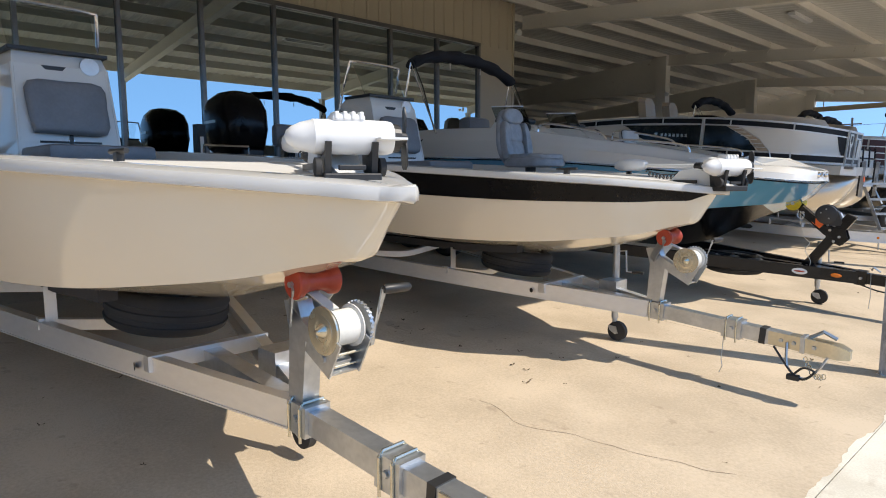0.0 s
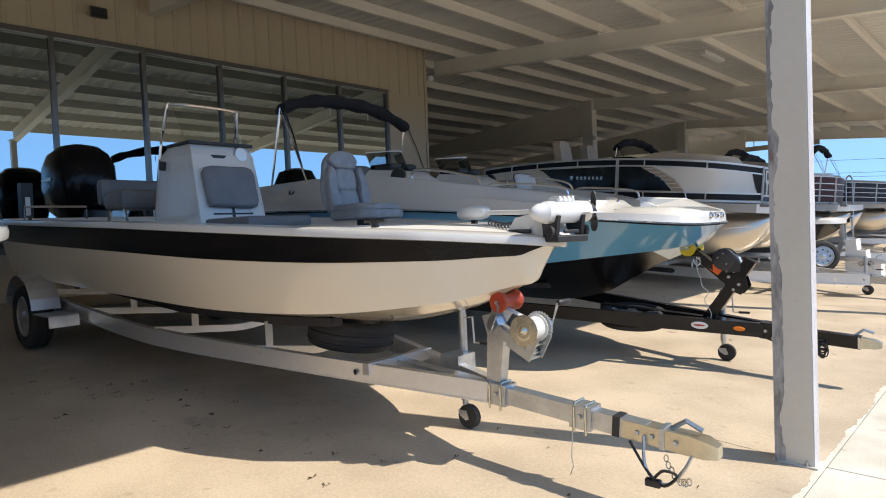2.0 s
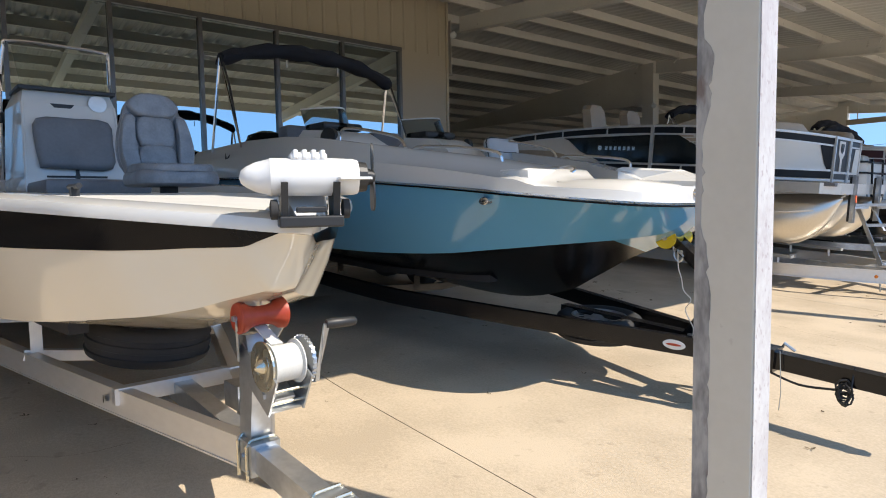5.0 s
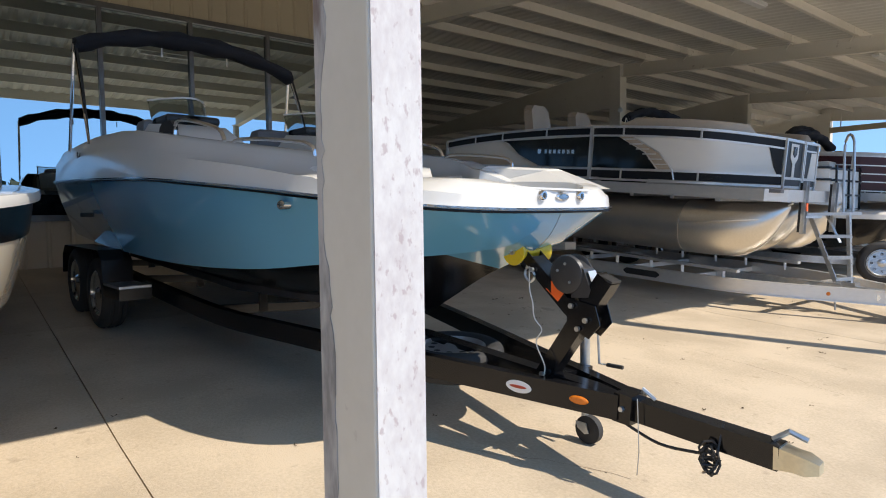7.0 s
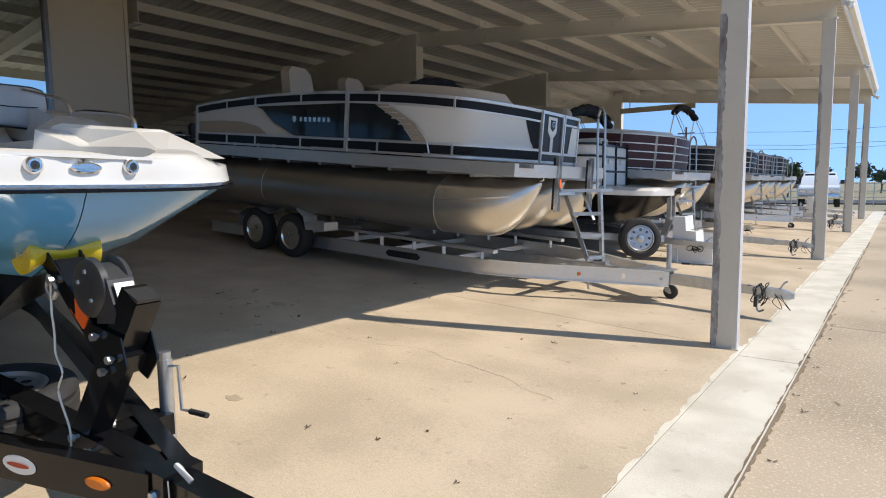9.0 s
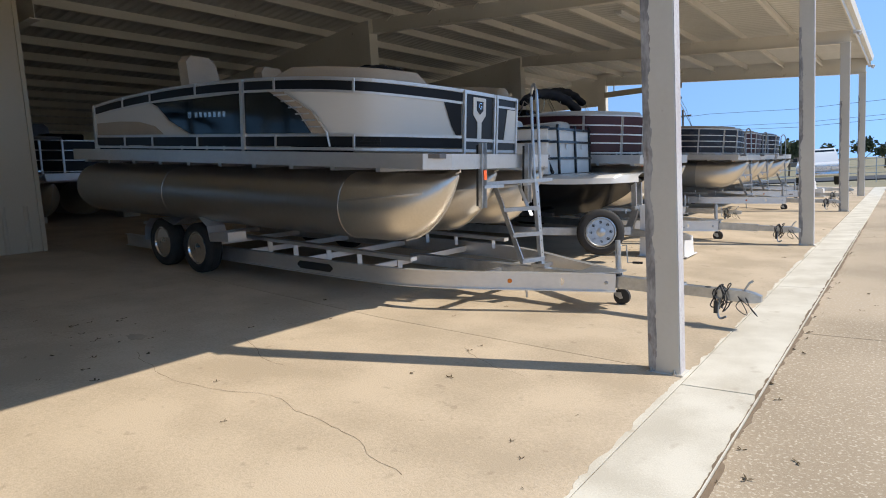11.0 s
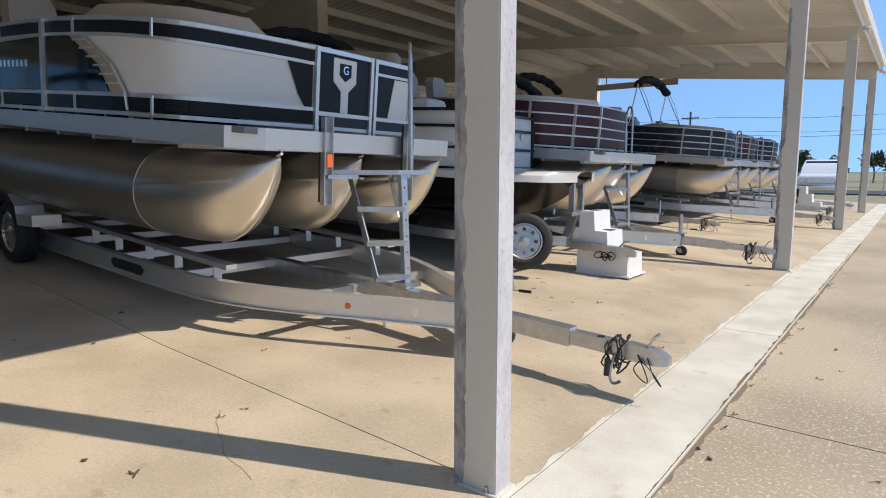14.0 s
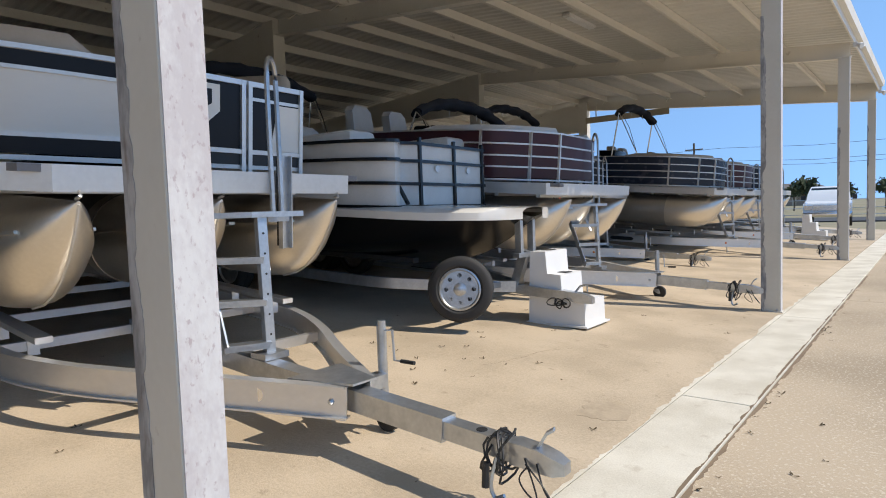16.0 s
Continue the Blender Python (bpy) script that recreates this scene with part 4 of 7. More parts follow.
def winch(parent, x, y, z, handle, cover=False):
    def tilted(bm):
        bmesh.ops.rotate(bm, verts=bm.verts, cent=(x, y, z), matrix=Matrix.Rotation(radians(28), 3, "Y"))
        return bm
    w = part("winch", tilted(box(x - 0.09, x + 0.09, y - 0.075, y - 0.067, z - 0.1, z + 0.06)), GALV, parent, "galvanised hand winch")
    part("winch_plate", tilted(box(x - 0.09, x + 0.09, y + 0.067, y + 0.075, z - 0.1, z + 0.06)), GALV, w)
    part("winch_base", tilted(box(x - 0.08, x + 0.08, y - 0.07, y + 0.07, z - 0.1, z - 0.09)), GALV, w)
    part("drum", tilted(spin([(-0.06, 0.085), (-0.055, 0.085), (-0.05, 0.07), (0.05, 0.07), (0.055, 0.085), (0.06, 0.085)], (x - 0.02, y, z + 0.05), (0, 1, 0), 20)), STRAP, w, "drum wound with grey strap", True)
    part("drum_hub", tilted(spin([(0, 0.062), (0.006, 0.06), (0.007, 0.045), (0.004, 0.043), (0.004, 0.03), (0.012, 0.026), (0.03, 0.012), (0.034, 0.006)], (x - 0.02, y - 0.0755, z + 0.05), (0, -1, 0), 20)), ZINC, w, "zinc-plated drum flange", True)
    part("drum_rim", tilted(spin([(-0.004, 0.088), (-0.004, 0.094), (0.004, 0.094), (0.004, 0.088)], (x - 0.02, y - 0.0765, z + 0.05), (0, -1, 0), 28)), ZINC, w)
    for dx, dz in ((0.055, -0.02), (0.06, -0.075)):
        part("cross_bar", tilted(spin([(-0.067, 0.006), (0.067, 0.006)], (x + dx, y, z + dz), (0, 1, 0), 8)), ZINC, w)
    b = bmesh.new()
    spin([(-0.008, 0.09), (0.008, 0.09)], (x - 0.02, y + 0.09, z + 0.05), (0, 1, 0), 28, b)
    part("gear", tilted(b), GALV, w)
    b = bmesh.new()
    for k in range(28):
        a = k * math.tau / 28
        box(-0.004, 0.004, y + 0.083, y + 0.097, 0.088, 0.096, bm=b)
        b.verts.ensure_lookup_table()
        bmesh.ops.rotate(b, verts=b.verts[-8:], cent=(0, 0, 0), matrix=Matrix.Rotation(a, 3, "Y"))
        bmesh.ops.translate(b, verts=b.verts[-8:], vec=(x - 0.02, 0, z + 0.05))
    part("gear_teeth", tilted(b), GALV, w)
    for s in (-1, 1):
        part("bolt", tilted(spin([(0, 0.016), (0.012, 0.014)], (x + 0.03, y + s * 0.072, z - 0.05), (0, s, 0), 6)), GALV, w)
    if handle:
        part("winch_handle", sweep([(x + 0.02, y + 0.10, z - 0.03), (x + 0.05, y + 0.12, z - 0.03), (x + 0.12, y + 0.13, z + 0.2)], 0, flat=(0.012, 0.005)), GALV, w)
        part("handle_grip", spin([(0, 0.016), (0.02, 0.02), (0.11, 0.018), (0.12, 0.01)], (x + 0.12, y + 0.13, z + 0.2), (0.2, 1, 0), 14), BLACK_PLASTIC, w, "", True)
    return w


def bay_trailer(rig):
    tr = thing("boat_trailer", "bare aluminium bunk trailer with galvanised tongue", "trailer", (-4, 0, 0.15), rig)

    def rz(x):
        return 0.395 - 0.081 * (x + 1.29)
    for s in (-1, 1):
        line = curve_points([(-8.75, s * 0.86, rz(-8.75)), (-7.3, s * 0.86, rz(-7.3)), (-5.9, s * 0.86, rz(-5.9)), (-5.2, s * 0.78, rz(-5.2)), (-4.3, s * 0.55, rz(-4.3)), (-2.62, s * 0.06, rz(-2.62))], 6)
        web = part("side_rail", sweep(line, 0, flat=(0.004, 0.065)), ALUMINIUM, tr, "aluminium channel rail", True)
        for dz in (-0.062, 0.062):
            part("rail_flange", sweep([p + Vector((0, -s * 0.022, dz)) for p in line], 0, flat=(0.03, 0.004)), ALUMINIUM, web)
        part("bunk", sweep([(-8.4, s * 0.5, 1.13), (-5.6, s * 0.5, 0.93), (-4.2, s * 0.46, 0.91), (-3.6, s * 0.42, 0.93)], 0, flat=(0.045, 0.03)), CARPET, tr, "carpeted bunk board")
        for x in (-7.9, -6.6, -5.4, -4.3):
            part("bunk_bracket", sweep([(x, s * 0.5, rz(x) + 0.05), (x, s * 0.5, 0.93 + max(0, -5.6 - x) * 0.07 - 0.03)], 0, flat=(0.03, 0.004)), ALUMINIUM, tr)
    for x, w in ((-8.3, 0.84), (-6.7, 0.84), (-5.5, 0.82), (-4.35, 0.56)):
        z = rz(x) + 0.05
        part("crossmember", sweep(curve_points([(x, -w, z), (x, -w * 0.5, z - 0.05), (x, 0, z - 0.09), (x, w * 0.5, z - 0.05), (x, w, z)], 4), 0, flat=(0.035, 0.03)), ALUMINIUM, tr)
    part("front_crossmember", sweep([(-3.45, -0.32, rz(-3.45) + 0.03), (-3.45, 0.32, rz(-3.45) + 0.03)], 0, flat=(0.03, 0.04)), ALUMINIUM, tr)
    part("tongue", sweep([(-3.5, 0, rz(-3.5)), (-1.62, 0, rz(-1.62))], 0, flat=(0.045, 0.05)), GALV, tr, "galvanised box tongue")
    for x in (-2.62, -2.05):
        part("tongue_clamp", sweep([(x, 0, rz(x) - 0.001), (x + 0.13, 0, rz(x + 0.13))], 0, flat=(0.062, 0.066)), GALV, tr)
        for s in (-1, 1):
            part("bolt", spin([(0, 0.016), (0.012, 0.013)], (x + 0.065, s * 0.062, rz(x)), (0, s, 0), 6), GALV, tr)
    for x in (-2.60, -2.52, -2.02, -1.95):
        u = [(x, -0.068, rz(x) - 0.09), (x, -0.068, rz(x) + 0.055), (x, -0.05, rz(x) + 0.074), (x, 0.05, rz(x) + 0.074), (x, 0.068, rz(x) + 0.055), (x, 0.068, rz(x) - 0.09)]
        part("u_bolt", sweep(u, 0.007, 6), ZINC, tr, "zinc U-bolt round the tongue")
    part("tongue_tape", sweep([(-1.80, 0, rz(-1.80)), (-1.76, 0, rz(-1.76))], 0, flat=(0.050, 0.055)), BLACK_PLASTIC, tr)
    part("coupler", loft([[(x, -w, z - h), (x, w, z - h), (x, w, z + h), (x, -w, z + h)] for x, w, z, h in ((-1.74, 0.052, rz(-1.74), 0.045), (-1.4, 0.05, rz(-1.4), 0.05), (-1.32, 0.055, rz(-1.32), 0.045), (-1.26, 0.035, rz(-1.26) - 0.005, 0.03))]), BRASS, tr, "pale zinc-plated ball coupler", True)
    part("coupler_latch", sweep([(-1.5, 0, rz(-1.5) + 0.05), (-1.42, 0, rz(-1.42) + 0.11), (-1.34, 0, rz(-1.34) + 0.08)], 0.014, 6), GALV, tr)
    for x in (-1.66, -1.58, -1.46):
        part("bolt", spin([(0, 0.015), (0.012, 0.012)], (x, -0.053, rz(x)), (0, -1, 0), 6), GALV, tr)
    part("coupler_collar", box(-1.545, -1.515, -0.058, 0.058, rz(-1.53) - 0.055, rz(-1.53) + 0.058, 0.004), GALV, tr)
    for k in range(9):
        a = k * 0.75
        ring = [(-1.50 + 0.014 * k + 0.011 * math.cos(j * math.tau / 8) , -0.075 - 0.01 * (k % 2), 0.33 - 0.045 * math.sin(k / 8 * math.pi) - 0.012 * k + 0.018 * math.sin(j * math.tau / 8)) for j in range(8)]
        part("chain_link", sweep(ring, 0.004, 5, closed=True), ZINC, tr, "zinc chain link")
    chain = curve_points([(-1.62, -0.06, rz(-1.6)), (-1.6, -0.09, 0.26), (-1.5, -0.09, 0.2), (-1.42, -0.07, 0.28), (-1.38, -0.05, 0.36)], 5)
    part("safety_chain", sweep(chain, 0.009, 5), GALV, tr)
    part("wiring", sweep(curve_points([(-1.7, -0.06, rz(-1.7) - 0.05), (-1.58, -0.1, 0.24), (-1.5, -0.11, 0.2), (-1.44, -0.1, 0.26), (-1.5, -0.12, 0.28), (-1.56, -0.1, 0.22)], 5), 0.008, 5), BLACK_PLASTIC, tr, "black trailer wiring and plug")
    part("plug", box(-1.6, -1.52, -0.12, -0.08, 0.18, 0.22, 0.008), BLACK_PLASTIC, tr)
    part("pin_wire", sweep([(-2.03, -0.06, rz(-2) - 0.02), (-2.04, -0.07, 0.22), (-2.03, -0.07, 0.17), (-2.05, -0.07, 0.12)], 0.003, 4), GALV, tr)
    wp = part("winch_post", loft([[(-2.64, -0.04, rz(-2.6) + 0.04), (-2.54, -0.04, rz(-2.5) + 0.04), (-2.54, 0.04, rz(-2.5) + 0.04), (-2.64, 0.04, rz(-2.6) + 0.04)],
                                  [(-2.62, -0.04, 0.86), (-2.50, -0.04, 0.84), (-2.50, 0.04, 0.84), (-2.62, 0.04, 0.86)], [(-2.66, -0.035, 0.98), (-2.56, -0.035, 0.99), (-2.56, 0.035, 0.99), (-2.66, 0.035, 0.98)]]), GALV, tr, "galvanised winch post")
    part("winch_arm", sweep([(-2.60, 0, 0.93), (-2.32, 0, 0.76)], 0, flat=(0.04, 0.03)), GALV, wp)
    winch(tr, -2.33, 0, 0.86, True)
    part("winch_strap", sweep([(-2.36, 0, 0.98), (-2.5, 0, 1.03), (-2.56, 0, 1.05)], 0, flat=(0.025, 0.003)), STRAP, tr)
    for s in (-1, 1):
        part("roller_bracket", sweep([(-2.60, s * 0.05, 0.90), (-2.49, s * 0.10, 1.07)], 0, flat=(0.004, 0.03)), GALV, wp)
    part("bow_roller", spin([(-0.1, 0.02), (-0.1, 0.056), (-0.094, 0.063), (-0.07, 0.060), (-0.052, 0.046), (-0.03, 0.040), (0, 0.037), (0.03, 0.040), (0.052, 0.046), (0.07, 0.060), (0.094, 0.063), (0.1, 0.056), (0.1, 0.02)], (-2.49, 0, 1.075), (0, 1, 0), 24), RED_ROLLER, tr, "red rubber bow roller", True)
    part("roller_pin", spin([(-0.115, 0.012), (0.115, 0.012)], (-2.49, 0, 1.075), (0, 1, 0), 10), GALV, tr)
    jack(tr, -3.09, 0.30, ground(-3.09), 0.92)
    part("jack_bracket", box(-3.14, -2.98, 0.1, 0.29, rz(-3.05), rz(-3.05) + 0.12), GALV, tr)
    wheel("spare_tyre", (-3.95, 0.0, rz(-3.95) + 0.16), 0.33, 0.21, (0.12, 0.1, 1), tr, GALV)
    for s in (-1, 1):
        for x in (-7.75,):
            wheel("tyre", (x, s * 1.04, ground(x) + 0.33), 0.33, 0.21, (0, 1, 0), tr, GALV)
        zt = ground(-7.75) + 0.74
        b = loft([[(-7.75 + 0.42 * math.cos(a), s * 1.04 + w, zt - 0.36 + 0.38 * math.sin(a)) for w in (-0.13, 0.13)] for a in [0.1 + k * 2.94 / 10 for k in range(11)]], False)
        part("fender", b, ALUMINIUM, tr, "rounded aluminium fender")
        part("step_plate", box(-7.30, -6.85, s * 1.04 - 0.13, s * 1.04 + 0.13, zt - 0.36, zt - 0.345), GALV, tr)
        part("step_front", box(-6.86, -6.85, s * 1.04 - 0.13, s * 1.04 + 0.13, zt - 0.46, zt - 0.345), GALV, tr)
    part("axle", spin([(-1.0, 0.03), (1.0, 0.03)], (-7.75, 0, ground(-7.75) + 0.33), (0, 1, 0), 10), GALV, tr)
    for s in (-1, 1):
        part("hole", spin([(0, 0.02), (0.003, 0.02)], (-3.53, s * 0.345, rz(-3.53)), (-0.25, s, 0), 12), BLACK_PLASTIC, tr)
    return tr


RIG2, RIG1 = yawed(-2.4, 5.65, 3.2), yawed(-2.4, 2.45, 3.2, 0.13, 0.05)
bay_boat(RIG2, True, "bay boat with black-banded cream hull and white deck on a trailer", -0.11, (-2.08, 0.0, 1.60))
bay_trailer(RIG2)
bay_boat(RIG1, False, "bay boat with plain cream hull and white deck on a trailer", 0.06, (-2.25, 0.0, 1.635))
bay_trailer(RIG1)


def place(ob, m):
    """Give a thing built in its own frame a tilted place."""
    ob.matrix_basis = m
    return ob


# ---- blue deck boat on its black trailer ----


def folded_bimini(thing_ob, x, z, half, feet_z, lean=-0.05, rise=0.10):
    """A canvas top furled in its boot, on two stainless legs each side."""
    arc = [(x + lean * math.sin(k / 16 * math.pi), -half + 2 * half * k / 16, z - 0.14 * (abs(k - 8) / 8) ** 3 + rise * math.sin(k / 16 * math.pi)) for k in range(17)]
    rings = []
    for i, p in enumerate(arc):
        w = 0.075 + 0.015 * math.sin(i * 2.1) + 0.02 * math.sin(i / 16 * math.pi)
        rings.append([Vector(p) + Vector((math.cos(t) * w * 1.5, 0.012 * math.sin(t * 3 + i), math.sin(t) * w)) for t in [j * math.tau / 12 for j in range(12)]])
    part("furled_top", loft(rings), CANVAS, thing_ob, "dark canvas boot over the furled top", True)
    for s in (-1, 1):
        for dx, r in ((0.55, 0.011), (-0.25, 0.016)):
            part("leg", sweep([(x, s * half, z - 0.12), (x + dx, s * (half + 0.03), feet_z)], r, 6), CHROME, thing_ob, "stainless support leg")
        part("strap", sweep([(x + 0.05, s * half, z - 0.1), (x + 0.25, s * half, z - 0.5), (x + 0.5, s * (half + 0.02), feet_z + 0.05)], 0, flat=(0.012, 0.003)), BLACK_PLASTIC, thing_ob)
    for s in (-0.35, 0.4):
        part("buckle", sweep([(x, s, z - 0.02), (x, s, z - 0.12)], 0.008, 5), STRAP, thing_ob)


RIG3 = yawed(-2.5, 8.84, 4.0)
B3 = smooth_rows([(-8.6, 1.26, 1.86, 1.06, 1.26, 0.95), (-7.0, 1.31, 1.81, 1.12, 1.16, 0.86), (-5.3, 1.31, 1.74, 1.10, 1.09, 0.71), (-4.2, 1.25, 1.655, 1.00, 1.10, 0.645), (-3.6, 1.17, 1.60, 0.84, 1.15, 0.74), (-3.3, 1.115, 1.567, 0.71, 1.18, 0.88),
                  (-3.0, 1.03, 1.535, 0.55, 1.208, 1.045), (-2.8, 0.945, 1.512, 0.42, 1.228, 1.13), (-2.65, 0.845, 1.495, 0.31, 1.25, 1.195), (-2.55, 0.75, 1.483, 0.24, 1.275, 1.25), (-2.47, 0.63, 1.474, 0.18, 1.33, 1.315), (-2.42, 0.50, 1.469, 0.14, 1.39, 1.38), (-2.395, 0.36, 1.466, 0.10, 1.43, 1.425), (-2.38, 0.12, 1.465, 0.05, 1.455, 1.45)], 4)
boat3 = thing("deck_boat", "deck boat with sky-blue hull and white topsides on a trailer", "boat", (-5, 0, 0.9), RIG3)
part("hull", skin(B3, [0, 0.12, 0.25, 0.4, 0.55, 0.7, 0.85, 1.0], 0.0), GEL_BLUE, boat3, "glossy sky-blue hull side", True)
part("bow_underside", skin([r for r in B3 if r[0] > -2.86], [0.995, 1.3, 1.6, 2.0], 0.002), GEL_BLUE, boat3, "sky-blue underside of the bow", True)
b = skin([r for r in B3 if r[0] < -2.74], [0.995, 1.3, 1.6, 2.0])
sec = hull_rows(B3, -8.6, [0, 0.5, 1, 1.5, 2])
b.faces.new([b.verts.new((-8.6, y, z)) for y, z in sec] + [b.verts.new((-8.6, -y, z)) for y, z in sec[::-1][1:]])
part("hull_bottom", b, GEL_BLACK, boat3, "glossy black hull bottom", True)
TOPS = [(-8.6, 0.36, 0.16), (-7.0, 0.42, 0.15), (-5.9, 0.42, 0.15), (-4.9, 0.32, 0.16), (-3.9, 0.25, 0.45), (-3.35, 0.19, 0.72), (-3.22, 0.185, 0.75), (-3.08, 0.12, 0.6), (-2.8, 0.14, 0.45), (-2.6, 0.15, 0.3), (-2.45, 0.135, 0.16), (-2.38, 0.11, 0.05)]
b = bmesh.new()
for s in (-1, 1):
    rings = []
    for r in B3:
        h, ins = lerp_table(TOPS, r[0])
        hb = r[1]
        rings.append([(r[0], s * (hb - 0.002), r[2] + 0.0), (r[0], s * (hb - 0.02), r[2] + 0.55 * h), (r[0], s * (hb - 0.25 * ins), r[2] + 0.64 * h), (r[0], s * (hb - 0.45 * ins), r[2] + 0.80 * h), (r[0], s * (hb - 0.6 * ins), r[2] + 0.93 * h),
                      (r[0], s * max(hb - 0.75 * ins, 0.02), r[2] + h), (r[0], s * max(hb - ins - 0.12, 0.0), r[2] + h * 1.0), (r[0], s * max(hb - ins - 0.14, 0.0), r[2] + h * 0.3)])
    e = rings[-1]
    rings.append([(-2.374 - 0.02 * k / 7, p[1] * 0.35, p[2]) for k, p in enumerate(e)])
    rings.append([(-2.372 - 0.025 * k / 7, 0, p[2]) for k, p in enumerate(e)])
    loft(rings, False, False, b)
bmesh.ops.remove_doubles(b, verts=b.verts, dist=0.001)
part("topside", b, GEL_WHITE, boat3, "moulded white topsides", True)
for dz, w, m, nm in ((-0.008, 0.012, GEL_BLACK, "pinstripe"), (0.010, 0.011, CHROME, "rub_rail")):
    L = [(r[0], -(r[1] + 0.006), r[2] + dz) for r in B3] + [(-2.372, -0.05, B3[-1][2] + dz)]
    part(nm, sweep(L + [(x, -y, z) for x, y, z in L[::-1]], 0, flat=(0.010, w / 2)), m, boat3)
b = bmesh.new()
loft([[(r[0], s * max(r[1] - 0.25, 0.01), r[2] + (0.10 if r[0] > -3.1 else -0.06 if r[0] > -5 else -0.2)) for s in (-1, -0.5, 0, 0.5, 1)] for r in B3], False, False, b)
part("deck", b, NONSKID, boat3)
part("bow_coaming", loft([[(-3.42, 0.25, 1.62), (-2.52, 0.42, 1.60), (-2.52, 0.72, 1.60), (-3.42, 0.98, 1.62)], [(-3.3, 0.34, 1.77), (-2.9, 0.52, 1.735), (-2.85, 0.66, 1.735), (-3.3, 0.85, 1.77)], [(-3.27, 0.37, 1.785), (-2.93, 0.54, 1.75), (-2.88, 0.64, 1.75), (-3.27, 0.82, 1.785)]]), GEL_WHITE, boat3, "raised white bow coaming")
for s in (-1, 1):
    sp = part("speaker_bezel", spin([(0, 0.085), (0.008, 0.083), (0.012, 0.074), (0.009, 0.066), (0.006, 0.066)], (-3.25, s * 0.46, 1.735), (0.15, s * 0.4, 0.9), 26), CHROME, boat3, "round chrome speaker bezel", True)
    part("speaker_grille", spin([(0.006, 0.066), (0.010, 0.035), (0.011, 0.004)], (-3.25, s * 0.46, 1.735), (0.15, s * 0.4, 0.9), 20), ALUMINIUM, sp, "grey speaker grille", True)
part("nook_lip", sweep([(-2.43, -0.36, 1.588), (-2.385, -0.05, 1.582), (-2.40, 0.27, 1.58)], 0, flat=(0.02, 0.006)), GEL_WHITE, boat3)
part("oval_badge", loft([[(x, 0.055 * k * math.cos(a), 1.54 + 0.02 * k * math.sin(a)) for a in [j * math.tau / 18 for j in range(18)]] for x, k in ((-2.40, 1.0), (-2.366, 1.0), (-2.362, 0.8))]), CHROME, boat3, "oval chrome badge")
for lx, ly in ((-2.42, -0.17), (-2.42, 0.17)):
    lt = part("bow_light", spin([(0, 0.03), (0.05, 0.03), (0.06, 0.022)], (lx, ly, 1.547), (1, 0.2 * ly, 0), 16), CHROME, boat3, "round chrome bow light", True)
    part("lens", spin([(0.058, 0.02), (0.064, 0.006)], (lx, ly, 1.547), (1, 0.2 * ly, 0), 14), DARK_GLASS, lt)
back = Matrix.Translation((-5.16, 0.92, 2.05)) @ Matrix.Rotation(radians(-12), 4, "Y") @ Matrix.Rotation(radians(90), 4, "Z") @ Matrix.Rotation(radians(90), 4, "X")
bb = [(-0.24, -0.145), (0, -0.15), (0.24, -0.145), (0.255, 0), (0.235, 0.14), (0, 0.155), (-0.235, 0.14), (-0.255, 0)]
bs = pillow(bb, 0.09, back, "bow_backrest", VINYL_GREY, boat3, "grey bow backrest with black piping")
part("piping", sweep([back @ Vector((x * 1.005, y * 1.01, 0.06)) for x, y in [tuple(v)[:2] for v in curve_points([(*v, 0) for v in bb] + [(*bb[0], 0)], 3)][:-1]], 0.008, 5, closed=True), BLACK_PLASTIC, bs)
part("seam", sweep([back @ Vector((x, 0.0 - 0.01 * math.cos(x * 8), 0.092)) for x in (-0.18, -0.09, 0, 0.09, 0.18)], 0.004, 4), BLACK_PLASTIC, bs)
for s in (-1, 1):
    r = curve_points([(-5.45, s * 1.0, 2.10), (-5.35, s * 1.0, 2.22), (-4.6, s * 1.02, 2.08), (-4.45, s * 1.02, 1.97)], 5)
    part("grab_rail", sweep(r, 0.014, 8), CHROME, boat3, "stainless grab rail", True)
    r = curve_points([(-4.4, s * 1.0, 1.90), (-4.3, s * 0.98, 1.97), (-3.6, s * 0.90, 1.89), (-3.5, s * 0.88, 1.80)], 5)
    part("bow_rail", sweep(r, 0.013, 8), CHROME, boat3, "stainless bow rail", True)
    part("hull_mark", box(-7.35, -6.85, s * 1.285 - 0.004, s * 1.285 + 0.004, 1.46, 1.50), BLACK_PLASTIC, boat3, "dark lettering bar")
    part("topside_mark", prism([(-7.45, 2.00), (-7.36, 2.03), (-7.30, 2.10), (-7.39, 2.06), (-7.42, 2.12)], 0.006, "xz", s * 1.275 - 0.003), BLACK_PLASTIC, boat3)
